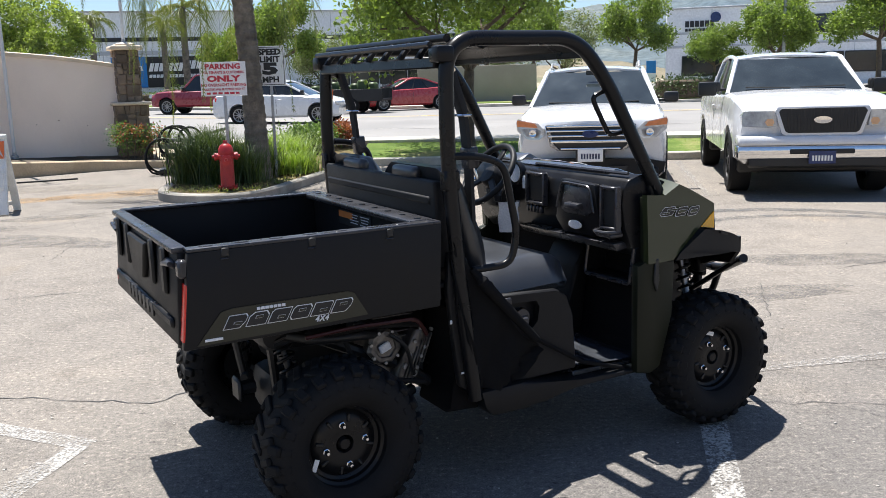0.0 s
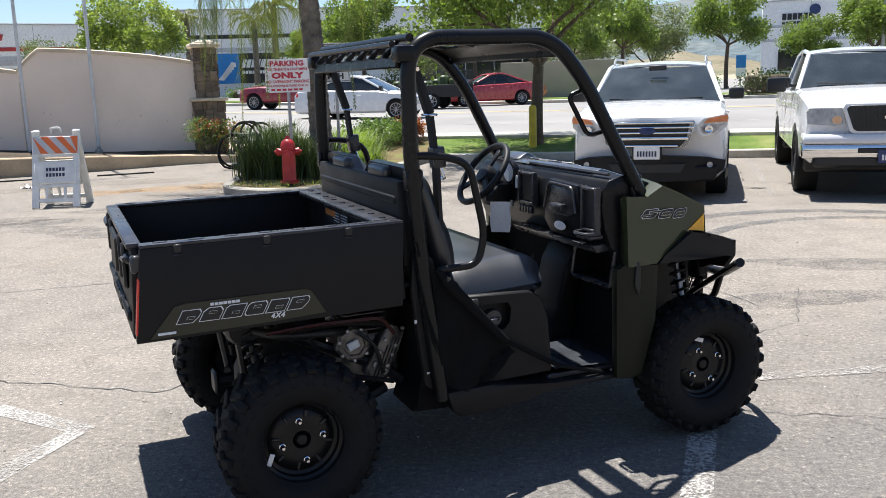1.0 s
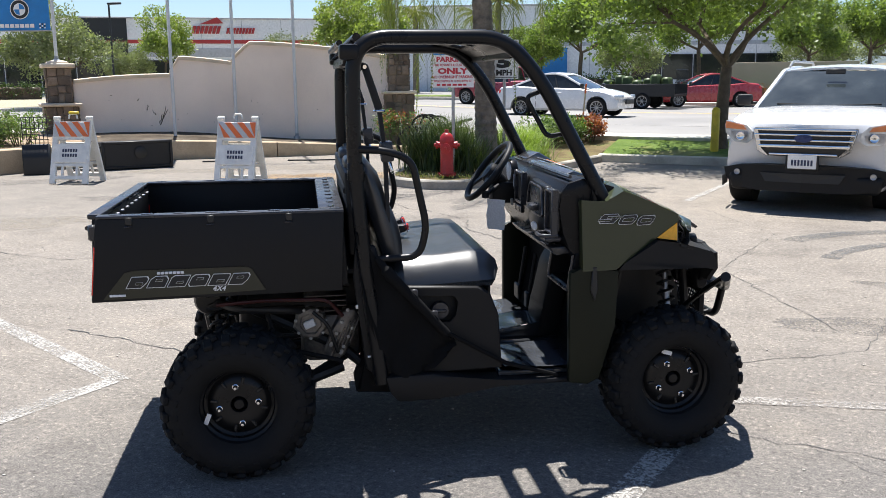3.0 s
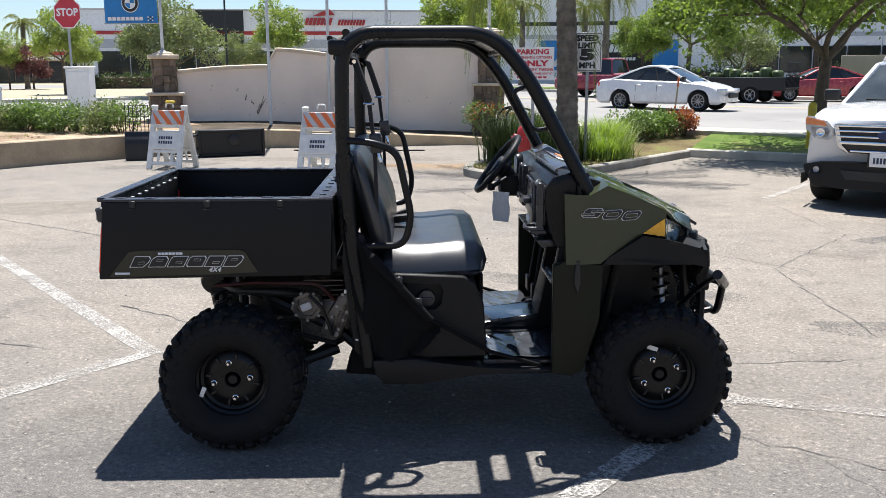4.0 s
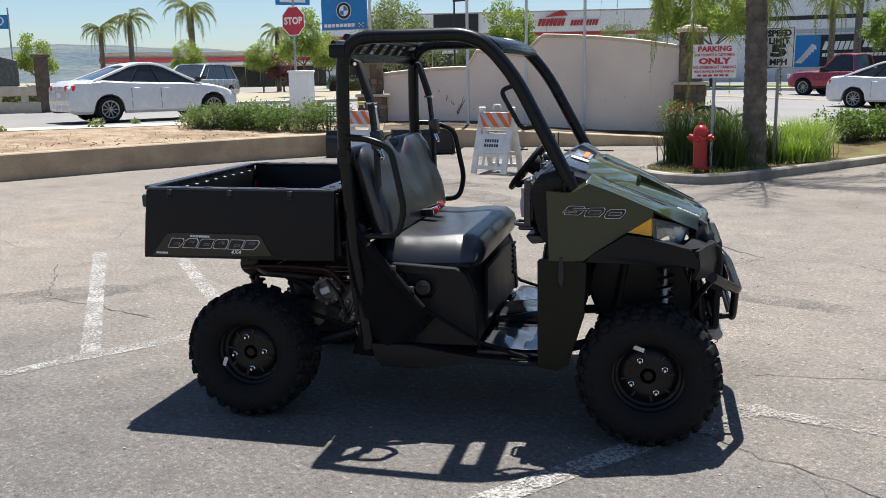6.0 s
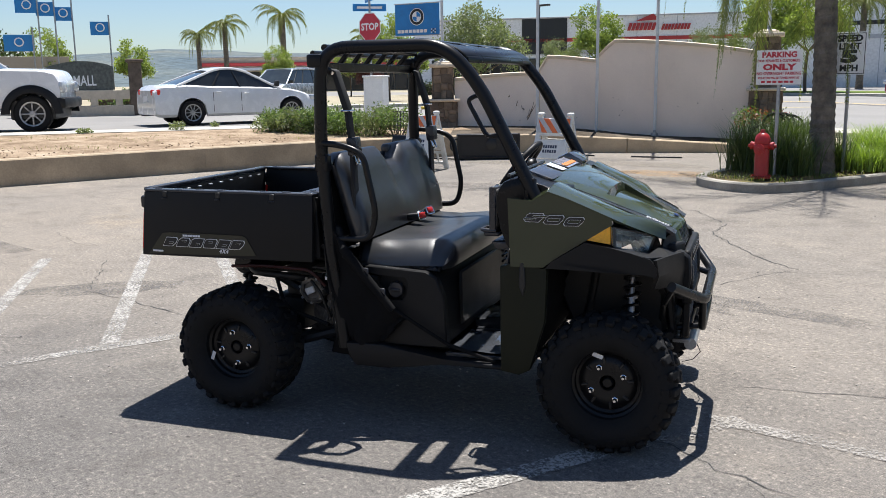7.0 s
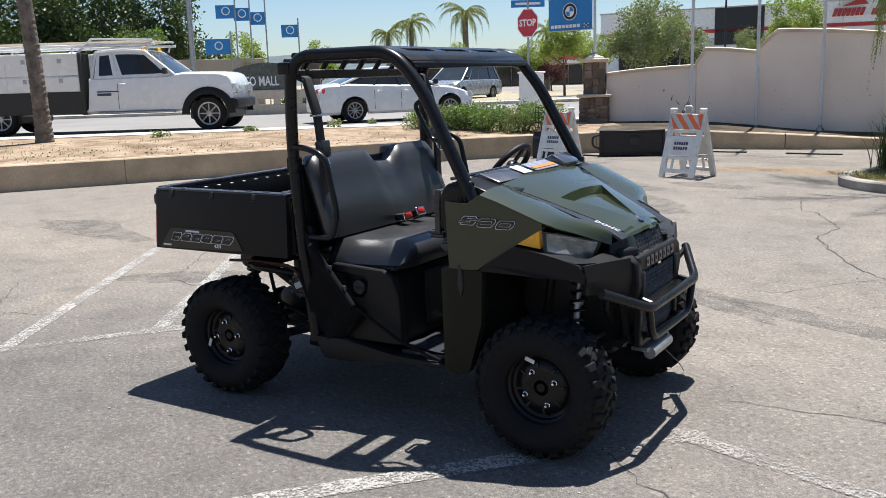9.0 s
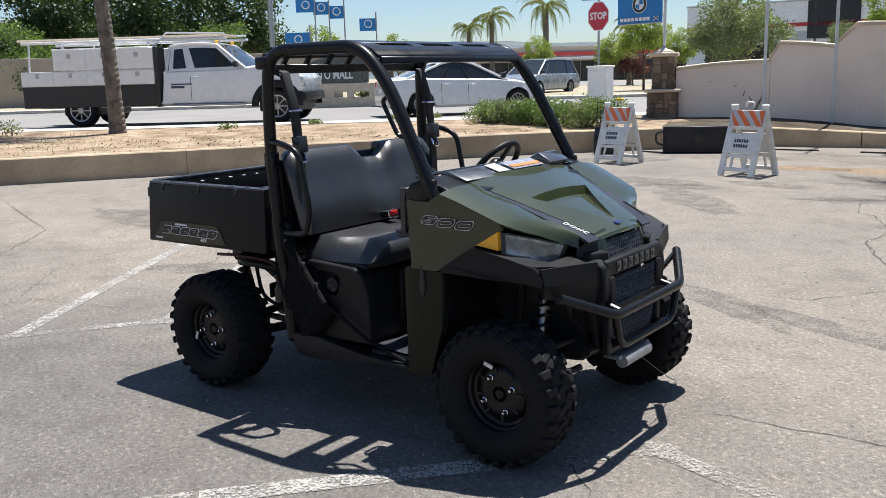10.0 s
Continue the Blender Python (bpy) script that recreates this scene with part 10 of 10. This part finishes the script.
sign_blocks(fit, 0.303 * L, 2.02, 18, 0.27, 0.24, SIGN_WHITE, 0.2, 0.13)

gl_b, L = building("glass_shop_building", "white commercial building with red stripe and red roof sign", (-60.0, 54.0), (-33.0, 72.6), 6.3, 25, BLDG_WHITE,
    ((0.0, 1.0, 4.3, 4.6, BLDG_RED, 0.06), (0.0, 1.0, 3.2, 3.9, BLDG_GREY, 0.05), (0.30, 0.42, 3.3, 6.4, BLDG_DARK, 0.06)), ((0.05, 0.95, 0.4, 2.9, 11),), joints=10)
sign_blocks(gl_b, 0.575 * L, 5.1, 7, 0.33, 0.62, BLDG_RED, 0.3, 0.1)
sign_blocks(gl_b, 0.66 * L, 5.1, 9, 0.26, 0.48, BLDG_RED, 0.3, 0.1)
bm = bmesh.new()
prism(bm, [(0.595 * L, 5.85), (0.64 * L, 6.45), (0.655 * L, 5.95)], -0.16, -0.1, "y")
part("sign_wedge", bm, BLDG_RED, gl_b)
mall, L = building("strip_mall", "low tan shopping strip with dark storefronts and dark signs", (-95.0, 50.5), (-76.0, 80.5), 4.1, 20, BLDG_TAN,
    ((0.0, 1.0, 3.1, 3.5, BLDG_RED, 0.3), (0.62, 1.0, 3.2, 4.7, BLDG_WHITE, 0.2), (0.0, 1.0, 2.6, 2.9, BLDG_WHITE, 1.2)), ((0.02, 0.98, 0.2, 2.4, 20),), joints=12)
sign_blocks(mall, 0.80 * L, 3.55, 6, 0.6, 0.6, BLDG_DARK, 0.0, 0.3)
sign_blocks(mall, 0.90 * L, 3.55, 5, 0.6, 0.6, BLDG_DARK, 0.0, 0.3)
sign_blocks(mall, 0.56 * L, 3.55, 9, 0.5, 0.4, BLDG_DARK, 0.0, 0.1)
mil, L = building("office_building", "white two-storey office building with dark windows", (19.4, 77.7), (44.0, 70.0), 6.5, 20, BLDG_WHITE,
    ((0.0, 1.0, 3.3, 3.5, BLDG_GREY, 0.05), (0.0, 0.30, 4.4, 4.6, BLDG_GREY, 0.04)), ((0.05, 0.2, 1.0, 2.6, 1), (0.34, 0.95, 4.2, 5.6, 6), (0.34, 0.95, 1.0, 2.6, 6)), joints=7)
sign_blocks(mil, 0.06 * L, 5.0, 6, 0.40, 0.5, BLDG_DARK, 0.0, 0.06)
bm = bmesh.new()
lathe(bm, [(0.0, 0.0), (0.42, 0.0), (0.42, 0.05), (0.0, 0.05)], 24, "y", pose(0.155 * L, -0.1, 5.75))
part("sign_disc", bm, BLUE_BADGE, mil)
sign_blocks(mil, 0.06 * L, 4.65, 10, 0.28, 0.22, BLDG_DARK, 0.0, 0.06)

fence = new("tan_wall")
bm = bmesh.new()
p, q = N_FRONT * 47.5 + D_FRONT * -9.5, N_FRONT * 47.5 + D_FRONT * -3.2
prism(bm, [(p.x, p.y), (q.x, q.y), (q.x + 0.03, q.y + 0.2), (p.x + 0.03, p.y + 0.2)], 0.3, 2.3, "z", 0.01)
part("wall_panel", bm, FENCE_TAN, fence)
tagged(fence, "plain tan block wall across the street", "wall", kind="structure")
bm = bmesh.new()
p, q = Vector((-46.5, -14.0)), Vector((-40.5, 16.5))
prism(bm, [(p.x, p.y), (q.x, q.y), (q.x - 0.2, q.y), (p.x - 0.2, p.y)], 0.3, 2.9, "z", 0.01)
tagged(part("wall_far", bm, FENCE_TAN), "tan block wall behind the trees beyond the side street", "wall", kind="structure")


def hills(name, label, r0, r1, base, mat, seed, a0, a1, freq):
    """A range of hills: ridge heights vary with the bearing."""
    bm = bmesh.new()
    rows = []
    n = 150
    for i in range(9):
        t = i / 8
        r = r0 + (r1 - r0) * t
        row = []
        for k in range(n + 1):
            a = radians(a0 + (a1 - a0) * k / n)
            ridge = base(math.degrees(a)) * (1 + 0.28 * noise.noise((math.cos(a) * freq, math.sin(a) * freq, seed)) + 0.12 * noise.noise((math.cos(a) * freq * 4, math.sin(a) * freq * 4, seed)))
            z = ridge * math.sin(t * math.pi / 2) ** 1.3 * (1 + 0.15 * noise.noise((r * 0.01, k * 0.2, seed)))
            row.append((r * math.cos(a), r * math.sin(a), z - 3 * (1 - t)))
        rows.append(row)
    patch(bm, rows)
    tagged(part(name, bm, mat, smooth=60), label, "hills", kind="structure")


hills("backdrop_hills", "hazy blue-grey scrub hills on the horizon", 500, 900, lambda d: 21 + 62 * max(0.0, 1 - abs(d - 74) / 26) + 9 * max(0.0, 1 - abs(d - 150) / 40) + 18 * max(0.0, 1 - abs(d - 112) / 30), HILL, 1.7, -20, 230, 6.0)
hills("backdrop_tan_hill", "low dry tan hill with scrub", 220, 420, lambda d: 1 + 8 * max(0.0, 1 - abs(d - 81) / 9), HILL_TAN, 4.2, 60, 100, 9.0)
